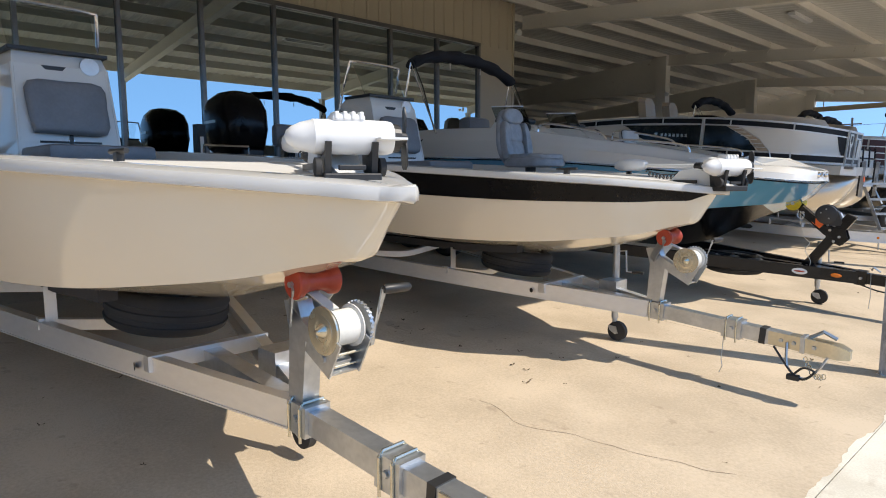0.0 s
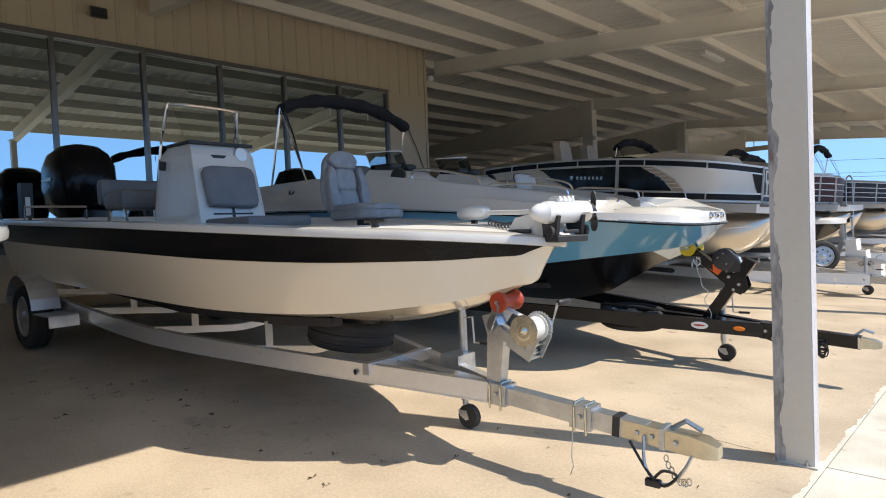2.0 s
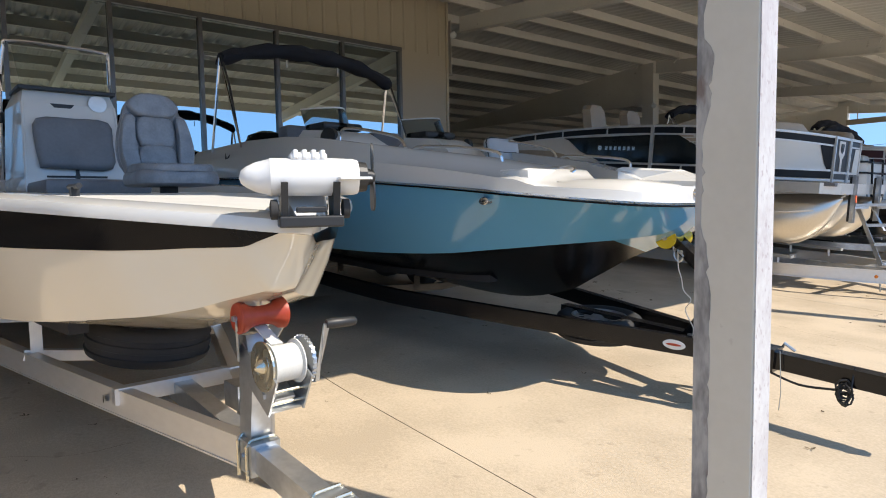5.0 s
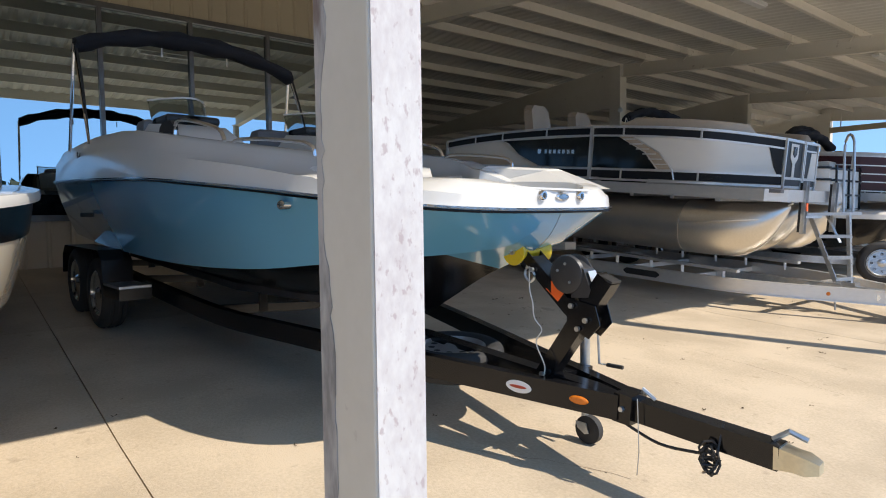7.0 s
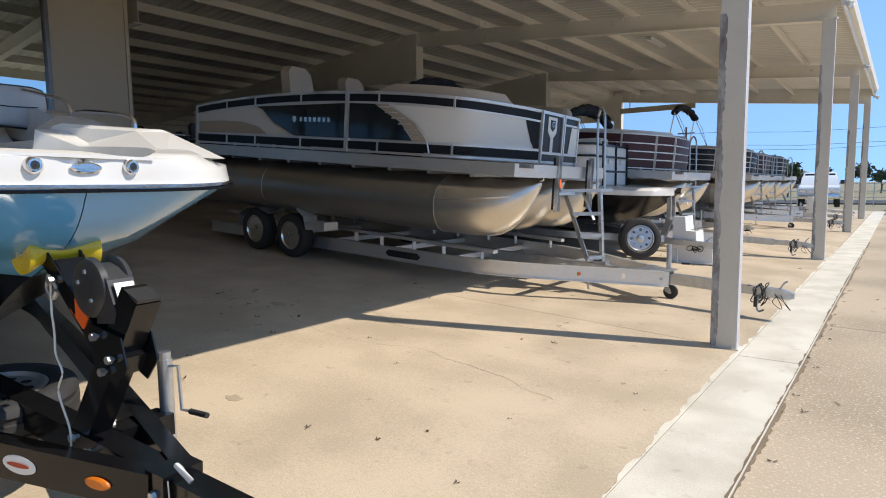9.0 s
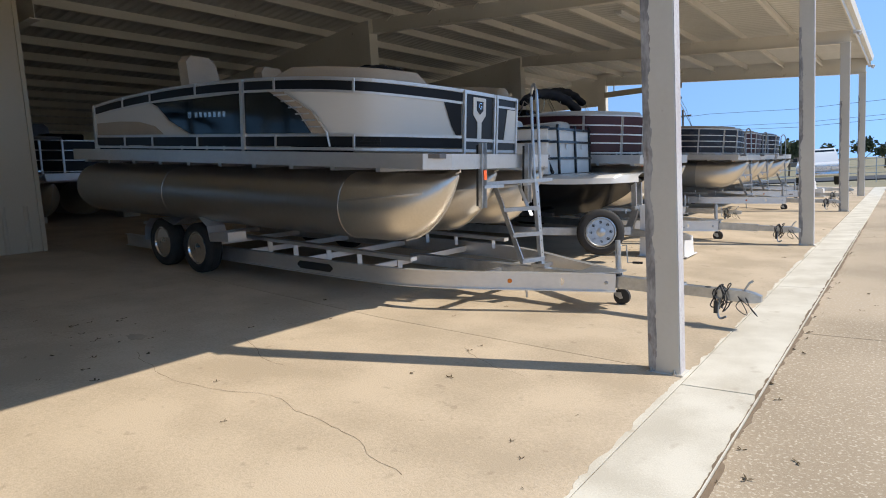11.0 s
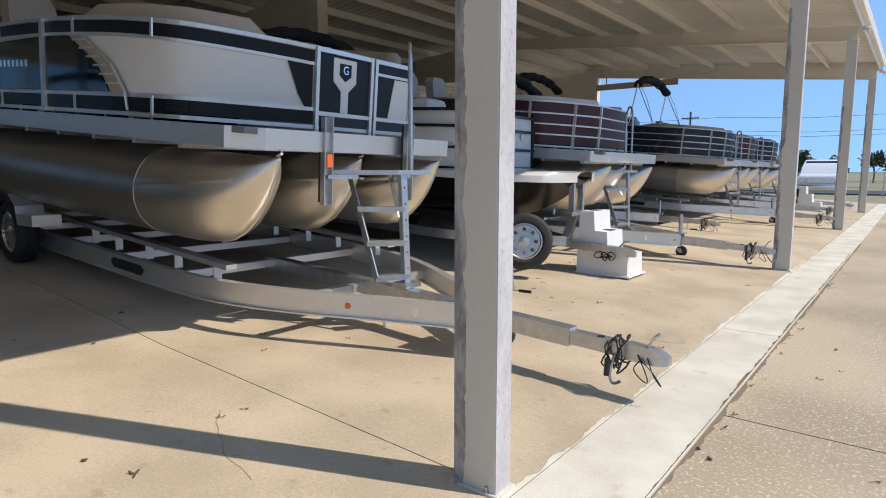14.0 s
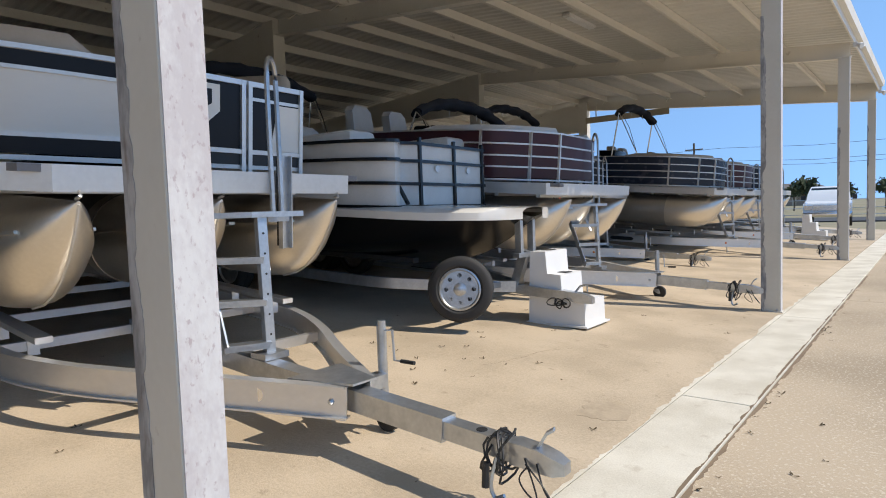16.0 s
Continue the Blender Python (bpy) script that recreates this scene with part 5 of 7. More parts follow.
for s in (-1, 1):
    c = part("console", loft([[(-6.35, s * 0.30, 1.75), (-5.2, s * 0.34, 1.72), (-5.15, s * 0.98, 1.75), (-6.35, s * 1.05, 1.80)], [(-6.28, s * 0.34, 2.16), (-5.45, s * 0.40, 2.08), (-5.45, s * 0.95, 2.08), (-6.28, s * 1.02, 2.16)],
                              [(-6.2, s * 0.4, 2.29), (-5.72, s * 0.46, 2.24), (-5.72, s * 0.90, 2.24), (-6.2, s * 0.96, 2.29)]]), GEL_WHITE, boat3, "moulded white console", True)
    part("porthole", spin([(-0.02, 0.10), (0.02, 0.09), (0.025, 0.01)], (-5.70, s * 0.965, 2.17), (0.35, s, 0.1), 20), BLACK_PLASTIC, c, "dark oval vent")
    w = [(-6.15 + 0.34 * math.sin(k / 10 * math.pi), s * (0.42 + 0.52 * k / 10)) for k in range(11)]
    part("windscreen", loft([[(x - h * 0.5, y, 2.26 + h) for x, y in w] + [(x - h * 0.5 - 0.008, y, 2.26 + h) for x, y in w[::-1]] for h in (0.0, 0.1, 0.19, 0.25)]), SMOKE, c, "smoked curved windscreen", True)
    part("dash_hood", box(-6.24, -5.86, s * 0.68 - 0.24, s * 0.68 + 0.24, 2.27, 2.35, 0.03), BLACK_PLASTIC, c, "black padded dash hood")
    part("screen_trim", sweep([(x - 0.125, y, 2.51) for x, y in w], 0.009, 6), WHITE_PLASTIC, c, "pale edge of the windscreen")
for s in (-1, 1):
    hl = part("hull_light", loft([[(-3.44 + 0.045 * k * math.cos(a), s * (1.137 + d), 1.515 + 0.026 * k * math.sin(a)) for a in [j * math.tau / 16 for j in range(16)]] for d, k in ((-0.03, 1.0), (0.012, 1.0), (0.018, 0.75))]), CHROME, boat3, "oval chrome docking light", True)
    part("lens", spin([(0, 0.014), (0.006, 0.006)], (-3.44, s * 1.153, 1.515), (0, s, 0), 12), DARK_GLASS, hl)
part("bow_seat", box(-4.9, -4.7, -1.0, -0.45, 1.7, 1.90, 0.06), VINYL_WHITE, boat3, "white bow backrest", True)
part("bow_cushion", box(-4.6, -3.2, -0.95, -0.45, 1.62, 1.74, 0.04), VINYL_WHITE, boat3, "", True)
part("bow_cushion_far", box(-4.6, -3.2, 0.45, 0.95, 1.62, 1.74, 0.04), VINYL_WHITE, boat3, "", True)
part("helm_seat", box(-7.0, -6.75, 0.35, 0.85, 1.9, 2.42, 0.07), VINYL, boat3, "dark helm seat", True)
part("helm_seat_far", box(-7.0, -6.75, -0.85, -0.35, 1.9, 2.42, 0.07), VINYL, boat3, "dark helm seat", True)
part("stern_cushion", box(-8.5, -8.0, -1.0, 1.0, 1.95, 2.25, 0.08), VINYL_WHITE, boat3, "", True)
bim = thing("bimini_top", "navy canvas bimini top furled on stainless legs", "bimini top", (-7.5, 0, 2.2), RIG3)
folded_bimini(bim, -7.6, 3.36, 1.22, 2.16)
motor3 = thing("outboard_motor", "black outboard motor behind the deck boat", "outboard motor", (-9, 0, 1), RIG3)
part("cowl", loft([[(-8.95 + h * math.copysign(abs(math.cos(t)) ** 0.6, math.cos(t)), w * math.copysign(abs(math.sin(t)) ** 0.6, math.sin(t)), z) for t in [k * math.tau / 20 for k in range(20)]] for z, h, w in ((1.85, 0.25, 0.2), (1.98, 0.36, 0.26), (2.35, 0.38, 0.27), (2.55, 0.28, 0.2), (2.6, 0.1, 0.08))]), GEL_BLACK, motor3, "", True)
part("midsection", box(-9.1, -8.8, -0.1, 0.1, 0.95, 1.9, 0.03), BLACK_PAINT, motor3)

tr3 = thing("boat_trailer", "black painted tandem boat trailer with yellow bow roller", "trailer", (-4, 0, 0.15), RIG3)


def rz3(x):
    return 0.39 - 0.076 * (x + 1.1)


for s in (-1, 1):
    line = curve_points([(-8.6, s * 0.92, rz3(-8.6)), (-6.6, s * 0.92, rz3(-6.6)), (-5.0, s * 0.88, rz3(-5.0)), (-4.2, s * 0.70, rz3(-4.2)), (-3.2, s * 0.42, rz3(-3.2)), (-1.98, s * 0.05, rz3(-1.98))], 6)
    part("side_rail", sweep(line, 0, flat=(0.035, 0.065)), BLACK_PAINT, tr3, "glossy black rail", True)
    part("bunk", sweep([(-8.2, s * 0.55, 1.02), (-5.3, s * 0.55, 0.86), (-4.0, s * 0.45, 0.86)], 0, flat=(0.05, 0.03)), CARPET, tr3)
    for x in (-7.6, -6.2, -4.9):
        part("bunk_bracket", sweep([(x, s * 0.55, rz3(x)), (x, s * 0.55, 0.84 + max(0, -5.3 - x) * 0.055)], 0, flat=(0.035, 0.005)), BLACK_PAINT, tr3)
    for x in (-6.85, -7.65):
        wheel("tyre", (x, s * 1.20, ground(x) + 0.34), 0.34, 0.215, (0, 1, 0), tr3, CHROME, 10)
    zf = ground(-7.25) + 0.74
    b = loft([[(x, s * 1.20 + w, zf + h) for w in (-0.13, 0.13)] for x, h in ((-8.05, -0.3), (-8.02, -0.1), (-7.9, 0.0), (-6.6, -0.01), (-6.48, -0.1), (-6.45, -0.3))], False)
    part("fender", b, BLACK_PAINT, tr3, "black tandem fender")
    part("step_plate", box(-6.44, -5.95, s * 1.20 - 0.13, s * 1.20 + 0.13, zf - 0.32, zf - 0.30), GALV, tr3, "diamond plate step")
    part("step_bracket", box(-6.44, -5.95, s * 1.20 - 0.13, s * 1.20 + 0.13, zf - 0.42, zf - 0.325), BLACK_PAINT, tr3)
    part("roller_bracket", sweep([(-2.36, s * 0.05, 1.0), (-2.60, s * 0.06, 1.215)], 0, flat=(0.004, 0.03)), BLACK_PAINT, tr3)
for x in (-8.2, -6.9, -5.2):
    part("crossmember", sweep([(x, -0.9, rz3(x)), (x, 0, rz3(x) - 0.06), (x, 0.9, rz3(x))], 0, flat=(0.035, 0.035)), BLACK_PAINT, tr3)
part("tongue", sweep([(-3.6, 0, rz3(-3.6)), (-1.22, 0, rz3(-1.22))], 0, flat=(0.05, 0.055)), BLACK_PAINT, tr3, "black box tongue")
part("tongue_hinge", sweep([(-2.0, 0, rz3(-2.0)), (-1.9, 0, rz3(-1.9))], 0, flat=(0.075, 0.075)), BLACK_PAINT, tr3)
part("hinge_pin", sweep([(-1.86, -0.03, rz3(-1.86) + 0.1), (-1.84, -0.06, rz3(-1.86) + 0.13), (-1.78, -0.05, rz3(-1.8) + 0.09)], 0.01, 6), GALV, tr3)
part("pin_wire", sweep([(-1.86, -0.08, rz3(-1.86) + 0.08), (-1.85, -0.08, 0.26), (-1.86, -0.08, 0.14)], 0.003, 4), GALV, tr3)
for s in (-1, 1):
    part("bolt", spin([(0, 0.018), (0.014, 0.014)], (-1.95, s * 0.076, rz3(-1.95)), (0, s, 0), 6), GALV, tr3)
part("coupler", loft([[(x, -w, z - h), (x, w, z - h), (x, w, z + h), (x, -w, z + h)] for x, w, z, h in ((-1.24, 0.052, rz3(-1.24), 0.05), (-1.17, 0.045, rz3(-1.17), 0.04), (-1.12, 0.05, rz3(-1.12), 0.038), (-1.07, 0.03, rz3(-1.07), 0.022))]), BRASS, tr3, "zinc-plated coupler", True)
part("coupler_latch", sweep([(-1.26, 0, rz3(-1.26) + 0.06), (-1.2, 0.02, rz3(-1.2) + 0.11), (-1.13, 0.03, rz3(-1.13) + 0.09)], 0.013, 6), GALV, tr3)
wp = part("winch_post", sweep([(-2.50, 0, rz3(-2.5)), (-2.075, 0, 1.105)], 0, flat=(0.045, 0.05)), BLACK_PAINT, tr3, "leaning black winch post")
part("winch_arm", sweep([(-2.16, 0, 0.845), (-2.30, 0, 0.93), (-2.57, 0, 1.175)], 0, flat=(0.05, 0.04)), BLACK_PAINT, wp, "black roller arm")
for s in (-1, 1):
    part("gusset", prism([(-2.30, 0.84), (-2.16, 0.78), (-2.09, 0.86), (-2.12, 0.96), (-2.30, 0.99)], 0.006, "xz", s * 0.056 - 0.003), BLACK_PAINT, wp)
part("post_cap", sweep([(-2.077, 0, 1.10), (-2.072, 0, 1.112)], 0, flat=(0.043, 0.048)), BLACK_PLASTIC, wp)
for x, z in ((-2.26, 0.95), (-2.17, 0.88), (-2.22, 0.83), (-2.46, 0.54), (-2.38, 0.5), (-2.53, 1.13)):
    part("bolt", spin([(-0.085, 0.015), (-0.068, 0.015), (-0.068, 0.008), (0.068, 0.008), (0.068, 0.015), (0.085, 0.015)], (x, 0, z), (0, 1, 0), 6), GALV, wp)
wc = part("winch_cover", spin([(-0.062, 0.02), (-0.062, 0.085), (-0.055, 0.104), (-0.035, 0.11), (-0.03, 0.10), (-0.026, 0.085), (0.026, 0.085), (0.03, 0.10), (0.035, 0.11), (0.055, 0.104), (0.062, 0.085), (0.062, 0.02)], (-2.31, 0, 1.115), (0, 1, 0), 32), COVER_GREY, tr3, "rounded dark grey winch housing", True)
part("cover_front", loft([[(-2.26, -w, 1.19), (-2.20, -w, 1.15), (-2.155, -w, 1.04), (-2.17, -w, 1.0), (-2.28, -w, 0.99)] for w in (-0.048, 0.048)]), COVER_GREY, wc)
part("cover_label", loft([[(-2.195 + d, -w, 1.14), (-2.172 + d, -w, 1.085), (-2.168 + d, -w, 1.085), (-2.191 + d, -w, 1.14)] for w, d in ((-0.035, 0.012), (0.035, 0.012))]), ALUMINIUM, wc, "pale label bars")
part("cover_slots", loft([[(-2.165 + d, -w, 1.065), (-2.153 + d, -w, 1.03), (-2.149 + d, -w, 1.03), (-2.161 + d, -w, 1.065)] for w, d in ((-0.03, 0.006), (0.03, 0.006))]), BLACK_PLASTIC, wc)
for dx, dz in ((-0.05, 0.02), (0.03, -0.04), (0.0, 0.06)):
    part("rivet", spin([(0, 0.009), (0.006, 0.007)], (-2.31 + dx, -0.062, 1.115 + dz), (0, -1, 0), 8), GALV, wc)
for s in (-1, 1):
    part("reflector", sweep([(-2.345, s * 0.053, 0.985), (-2.425, s * 0.053, 1.05)], 0, flat=(0.003, 0.03)), ORANGE, tr3, "orange reflector")
part("bow_roller", spin([(-0.125, 0.018), (-0.13, 0.078), (-0.115, 0.076), (-0.07, 0.05), (-0.04, 0.043), (0.04, 0.043), (0.07, 0.05), (0.115, 0.076), (0.13, 0.078), (0.125, 0.018)], (-2.62, 0, 1.23), (0, 1, 0), 28), YELLOW_ROLLER, tr3, "translucent yellow bow roller", True)
part("roller_pin", spin([(-0.15, 0.016), (-0.135, 0.016), (-0.135, 0.01), (0.135, 0.01), (0.135, 0.016), (0.15, 0.016)], (-2.62, 0, 1.23), (0, 1, 0), 10), GALV, tr3)
hook = [(-2.56, -0.06, 1.15), (-2.55, -0.07, 1.02), (-2.52, -0.08, 0.94), (-2.5, -0.09, 0.86), (-2.44, -0.1, 0.8), (-2.48, -0.1, 0.72), (-2.42, -0.1, 0.6), (-2.44, -0.09, 0.52)]
part("safety_cable", sweep(curve_points(hook, 5), 0.004, 5), STEEL, tr3)
part("hook", sweep(curve_points([(-2.57, -0.05, 1.17), (-2.59, -0.06, 1.1), (-2.55, -0.06, 1.06), (-2.52, -0.06, 1.10), (-2.56, -0.06, 1.14)], 4), 0.009, 6), GALV, tr3)
jack(tr3, -2.42, 0.29, ground(-2.42), 0.76)
part("jack_bracket", box(-2.48, -2.36, 0.06, 0.28, rz3(-2.3) - 0.03, rz3(-2.3) + 0.06), BLACK_PAINT, tr3)
wheel("spare_tyre", (-3.24, -0.03, 0.505), 0.34, 0.19, (0.06, -0.03, 1), tr3, ALUMINIUM, 10)
def oval(x, y, z, rx, rz, depth, slope=0.28):
    """A flat oval lying on the slanting side of the tongue."""
    return loft([[(x + rx * k * math.cos(a), y + slope * rx * k * math.cos(a) - d, z - 0.076 * rx * math.cos(a) + rz * k * math.sin(a)) for a in [j * math.tau / 20 for j in range(20)]] for d, k in ((0, 1), (depth * 0.6, 0.96), (depth, 0.7))])


part("amber_lamp", oval(-2.16, -0.143, rz3(-2.16), 0.05, 0.022, 0.014), AMBER, tr3, "amber side marker")
part("maker_plate", oval(-2.49, -0.243, rz3(-2.49), 0.075, 0.035, 0.003), WHITE_PLASTIC, tr3, "oval white plate with red bars")
part("plate_bar", oval(-2.49, -0.2475, rz3(-2.49), 0.05, 0.009, 0.002), RED_ROLLER, tr3)
coilp = [(-1.50 + (0.035 + 0.012 * math.sin(k * 0.23)) * math.cos(k * 0.7), -0.075 + 0.02 * math.sin(k * 1.3), 0.36 - 0.0009 * k + (0.045 + 0.015 * math.sin(k * 0.31)) * math.sin(k * 0.7)) for k in range(80)]
part("wiring", sweep([(-1.46, -0.03, rz3(-1.46) + 0.07), *coilp], 0.006, 5), BLACK_PLASTIC, tr3, "coiled black trailer wiring")
part("brake_line", sweep(curve_points([(-1.95, -0.06, rz3(-1.95) - 0.07), (-1.75, -0.07, 0.33), (-1.55, -0.07, 0.34)], 5), 0.008, 5), BLACK_PLASTIC, tr3)

# ---- pontoon boats ----


def arc_path(front, half, near_y, far_y, aft):
    """Plan of a fence from aft on the near side round the bow to aft on the far side."""
    near = curve_points([(-1.75, -half), (-1.25, -half + 0.05), (-0.85, -half + 0.22), (front - 0.12, near_y - 0.16), (front, near_y)], 4)
    far = curve_points([(front, far_y), (front - 0.25, far_y + 0.12), (-1.3, half - 0.02), (-1.75, half)], 3)
    return [Vector((p[0], p[1], 0)) for p in ([(aft, -half)] + [(aft + (-1.75 - aft) * k / 10, -half) for k in range(1, 10)] + [tuple(v) for v in near] + [tuple(v) for v in far] + [(aft, half)])]


def fence_top(x, arch):
    """Height of the fence rail along the boat."""
    t = min(max((x + 6.0) / 5.6, 0), 1)
    return 0.59 + arch * math.sin(t * math.pi) ** 0.8 + 0.08 * t


def strip(path, lo, hi, off, material, name, parent, label="", x_min=-99, y_max=99):
    """A thin standing sheet that follows the fence's plan between two heights."""
    rings = []
    for i, p in enumerate(path):
        if p.x < x_min or p.y > y_max:
            continue
        d = (path[min(i + 1, len(path) - 1)] - path[max(i - 1, 0)]).normalized()
        n = Vector((d.y, -d.x, 0))
        z0, z1 = lo(p.x), hi(p.x)
        rings.append([p + n * off + Vector((0, 0, z0)), p + n * off + Vector((0, 0, z1)), p + n * (off - 0.012) + Vector((0, 0, z1)), p + n * (off - 0.012) + Vector((0, 0, z0))])
    return part(name, loft(rings), material, parent, label, True)


RING = [k * math.tau / 28 for k in range(28)]
# stations of the nose cone: x, half width, underside height, sharpness
NOSE = [(-1.26, 0.361, -0.92, 0.0), (-1.0, 0.357, -0.92, 0.05), (-0.8, 0.345, -0.915, 0.15), (-0.62, 0.322, -0.895, 0.3), (-0.46, 0.285, -0.85, 0.45), (-0.33, 0.24, -0.775, 0.6), (-0.22, 0.19, -0.67, 0.75), (-0.13, 0.135, -0.545, 0.85), (-0.06, 0.08, -0.41, 0.95), (-0.015, 0.035, -0.29, 1.0), (0.01, 0.010, -0.215, 1.0)]


def pontoon_boat(m, label, panel, rail, rails, seat_mat, arch=0.16, detailed=False, tubes=(-1.0, 0.0, 1.0)):
    """A pontoon boat in its own frame: bow at x = 0, deck top at z = 0."""
    pb = thing("pontoon_boat", label, "boat")
    L = -6.6 if detailed else -6.15
    for y in tubes:
        back = -0.12 if y == 0 else 0.0
        prof = [[(x, y + r * math.cos(t), zc + r * math.sin(t)) for t in RING] for x, r, zc in ((L, 0.18, -0.54), (L + 0.06, 0.33, -0.56), (L + 0.2, 0.36, -0.56), (-3.0, 0.36, -0.56), (-1.26, 0.36, -0.56))]
        for x, w, lo, pinch in NOSE:
            ring = []
            for t in RING:
                c, q = math.cos(t), math.sin(t)
                ring.append((x + back, y + w * math.copysign(abs(c) ** (1 - 0.25 * pinch), c) * (1 - 0.45 * pinch * max(-q, 0)), (-0.2 + lo) / 2 + (-0.2 - lo) / 2 * q))
            prof.append(ring)
        tb = part("pontoon", loft(prof[:5], caps=False), PONTOON, pb, "dull aluminium pontoon tube", True)
        part("nose_cone", loft(prof[4:]), NOSE_METAL, tb, "brushed aluminium nose cone", True)
        stem = [(x + back, y, lo - 0.004) for x, w, lo, pinch in NOSE[3:]]
        part("nose_seam", sweep(stem, 0.009, 5), ALUMINIUM, tb)
        if detailed:
            for bx in (-4.35, -1.25):
                part("tube_band", spin([(-0.008, 0.361), (-0.006, 0.364), (0.006, 0.364), (0.008, 0.361)], (bx, y, -0.56), (1, 0, 0), 32), PONTOON, tb)
            for s in (-1, 1):
                part("spray_strake", sweep(curve_points([(-1.22, y + s * 0.352, -0.50), (-0.9, y + s * 0.352, -0.46), (-0.55, y + s * 0.30, -0.42), (-0.27, y + s * 0.20, -0.385)], 4), 0, flat=(0.022, 0.010)), NOSE_METAL, tb)
            part("lifting_eye", sweep([(-0.02 + back, y, -0.19), (0.03 + back, y, -0.17), (0.02 + back, y, -0.14)], 0.012, 6), ALUMINIUM, tb)
    part("deck", box(L, -0.03, -1.28, 1.28, -0.045, -0.002), GREYDECK, pb, "grey deck boards")
    edge = [(0.0, -1.13), (0.0, 1.13), (-0.2, 1.30), (L, 1.30), (L, -1.30), (-0.2, -1.30)]
    part("deck_skirt", sweep([(x, y, -0.075) for x, y in edge], 0, flat=(0.012, 0.075), closed=True), ALUMINIUM, pb, "aluminium deck edge")
    for k in range(10):
        part("cross_channel", box(L + 0.2 + k * 0.62, L + 0.26 + k * 0.62, -1.25, 1.25, -0.19, -0.05), ALUMINIUM, pb)
    path = arc_path(-0.38, 1.29, -0.33 if detailed else -0.6, 0.95 if detailed else 0.6, -5.95 if detailed else L + 0.15)
    top = lambda x: fence_top(x, arch)
    inner = strip(path, lambda x: 0.06, lambda x: top(x) - 0.01, 0.0, panel, "fence_panel", pb, "fence skin")
    tubes_z = [lambda x: 0.035, top] + [(lambda x, f=f: f * top(x)) for f in rails]
    for f in tubes_z:
        part("fence_rail", sweep([(p.x, p.y, f(p.x)) for p in path], 0, flat=(0.018, 0.016 if detailed else 0.011)), rail, pb)
    n = len(path)
    for i in ((0, 5, 14, 20, 26, 30, n - 1) if not detailed else (0, n - 1)):
        i = min(i, n - 1)
        p = path[i]
        part("fence_post", box(p.x - 0.018, p.x + 0.018, p.y - 0.018, p.y + 0.018, 0.0, top(p.x), 0), rail, pb)
    # couches and helm seats above the fence
    for nm, run in (("couch", [p for p in path if -2.7 < p.x and p.y < -0.55]), ("far_couch", [p for p in path if -2.7 < p.x and p.y > 0.45][::-1])):
        rings = []
        for i, p in enumerate(run):
            e = min(i, len(run) - 1 - i)
            h, c = top(p.x) + ((0.13 if detailed else 0.08) if e > 0 else 0.0), Vector((p.x, p.y, 0)) * 0.93 + Vector((-0.06, 0, 0))
            n = (Vector((-2.0, 0, 0)) - c).normalized() * 0.13
            rings.append([c + Vector((0, 0, 0.4)), c + Vector((0, 0, h - 0.05)), c + n * 0.3 + Vector((0, 0, h)), c + n * 0.8 + Vector((0, 0, h)), c + n * 1.2 + Vector((0, 0, h - 0.06)), c + n * 1.2 + Vector((0, 0, 0.4))])
        part(nm, loft(rings), seat_mat, pb, "rolled lounge backrest", True)
    for y in (-0.75 if detailed else -0.45, 0.5):
        part("helm_seat", loft([[(-4.3 + dx, y - w, z), (-4.12 + dx, y - w, z), (-4.12 + dx, y + w, z), (-4.3 + dx, y + w, z)] for dx, w, z in ((0, 0.22, 0.4), (-0.02, 0.25, 0.8), (-0.1, 0.23, 1.15), (-0.13, 0.14, 1.24))]), seat_mat, pb, "high-backed helm seat", True)
    part("console", box(-3.6, -3.1, 0.2, 1.1, 0.0, 0.95, 0.05), GEL_BLACK, pb, "", True)
    if detailed:
        yn = -1.30
        blk = lambda lo, hi, nm, x_min=-99: strip(path, lo, hi, 0.006, FENCE_BLACK, nm, pb, "black band", x_min, 1.2)
        blk(lambda x: top(x) - 0.115, lambda x: top(x) - 0.02, "top_band")
        blk(lambda x: 0.06, lambda x: 0.165, "bottom_band")
        strip(path, lambda x: 0.165, lambda x: 0.195, 0.014, rail, "lower_rail", pb)
        strip(path, lambda x: top(x) - 0.14, lambda x: top(x) - 0.115, 0.014, rail, "upper_rail", pb)
        tz = lambda x: top(x) - 0.145
        glass_a = [(-4.55, tz(-4.55)), (-2.78, tz(-2.78)), (-2.78, 0.2), (-3.75, 0.2), (-4.15, 0.36), (-4.4, 0.55)]
        part("tinted_panel", prism(glass_a, 0.012, "xz", yn - 0.012), TINT, pb, "dark tinted side panel")
        glass_b = [(-2.70, tz(-2.7)), (-2.28, tz(-2.28)), (-1.85, 0.42), (-1.66, 0.2), (-2.70, 0.2)]
        part("tinted_panel", prism(glass_b, 0.012, "xz", yn - 0.012), TINT, pb, "dark tinted side panel")
        part("window_post", box(-2.765, -2.715, yn - 0.03, yn + 0.0, 0.02, top(-2.74)), rail, pb)
        acc = [(-2.27, tz(-2.27)), (-2.02, tz(-2.0)), (-1.62, 0.42), (-1.44, 0.2), (-1.62, 0.2), (-1.83, 0.44)]
        ac = part("tan_accent", prism(acc, 0.014, "xz", yn - 0.018), TAN_VINYL, pb, "tan diagonal accent")
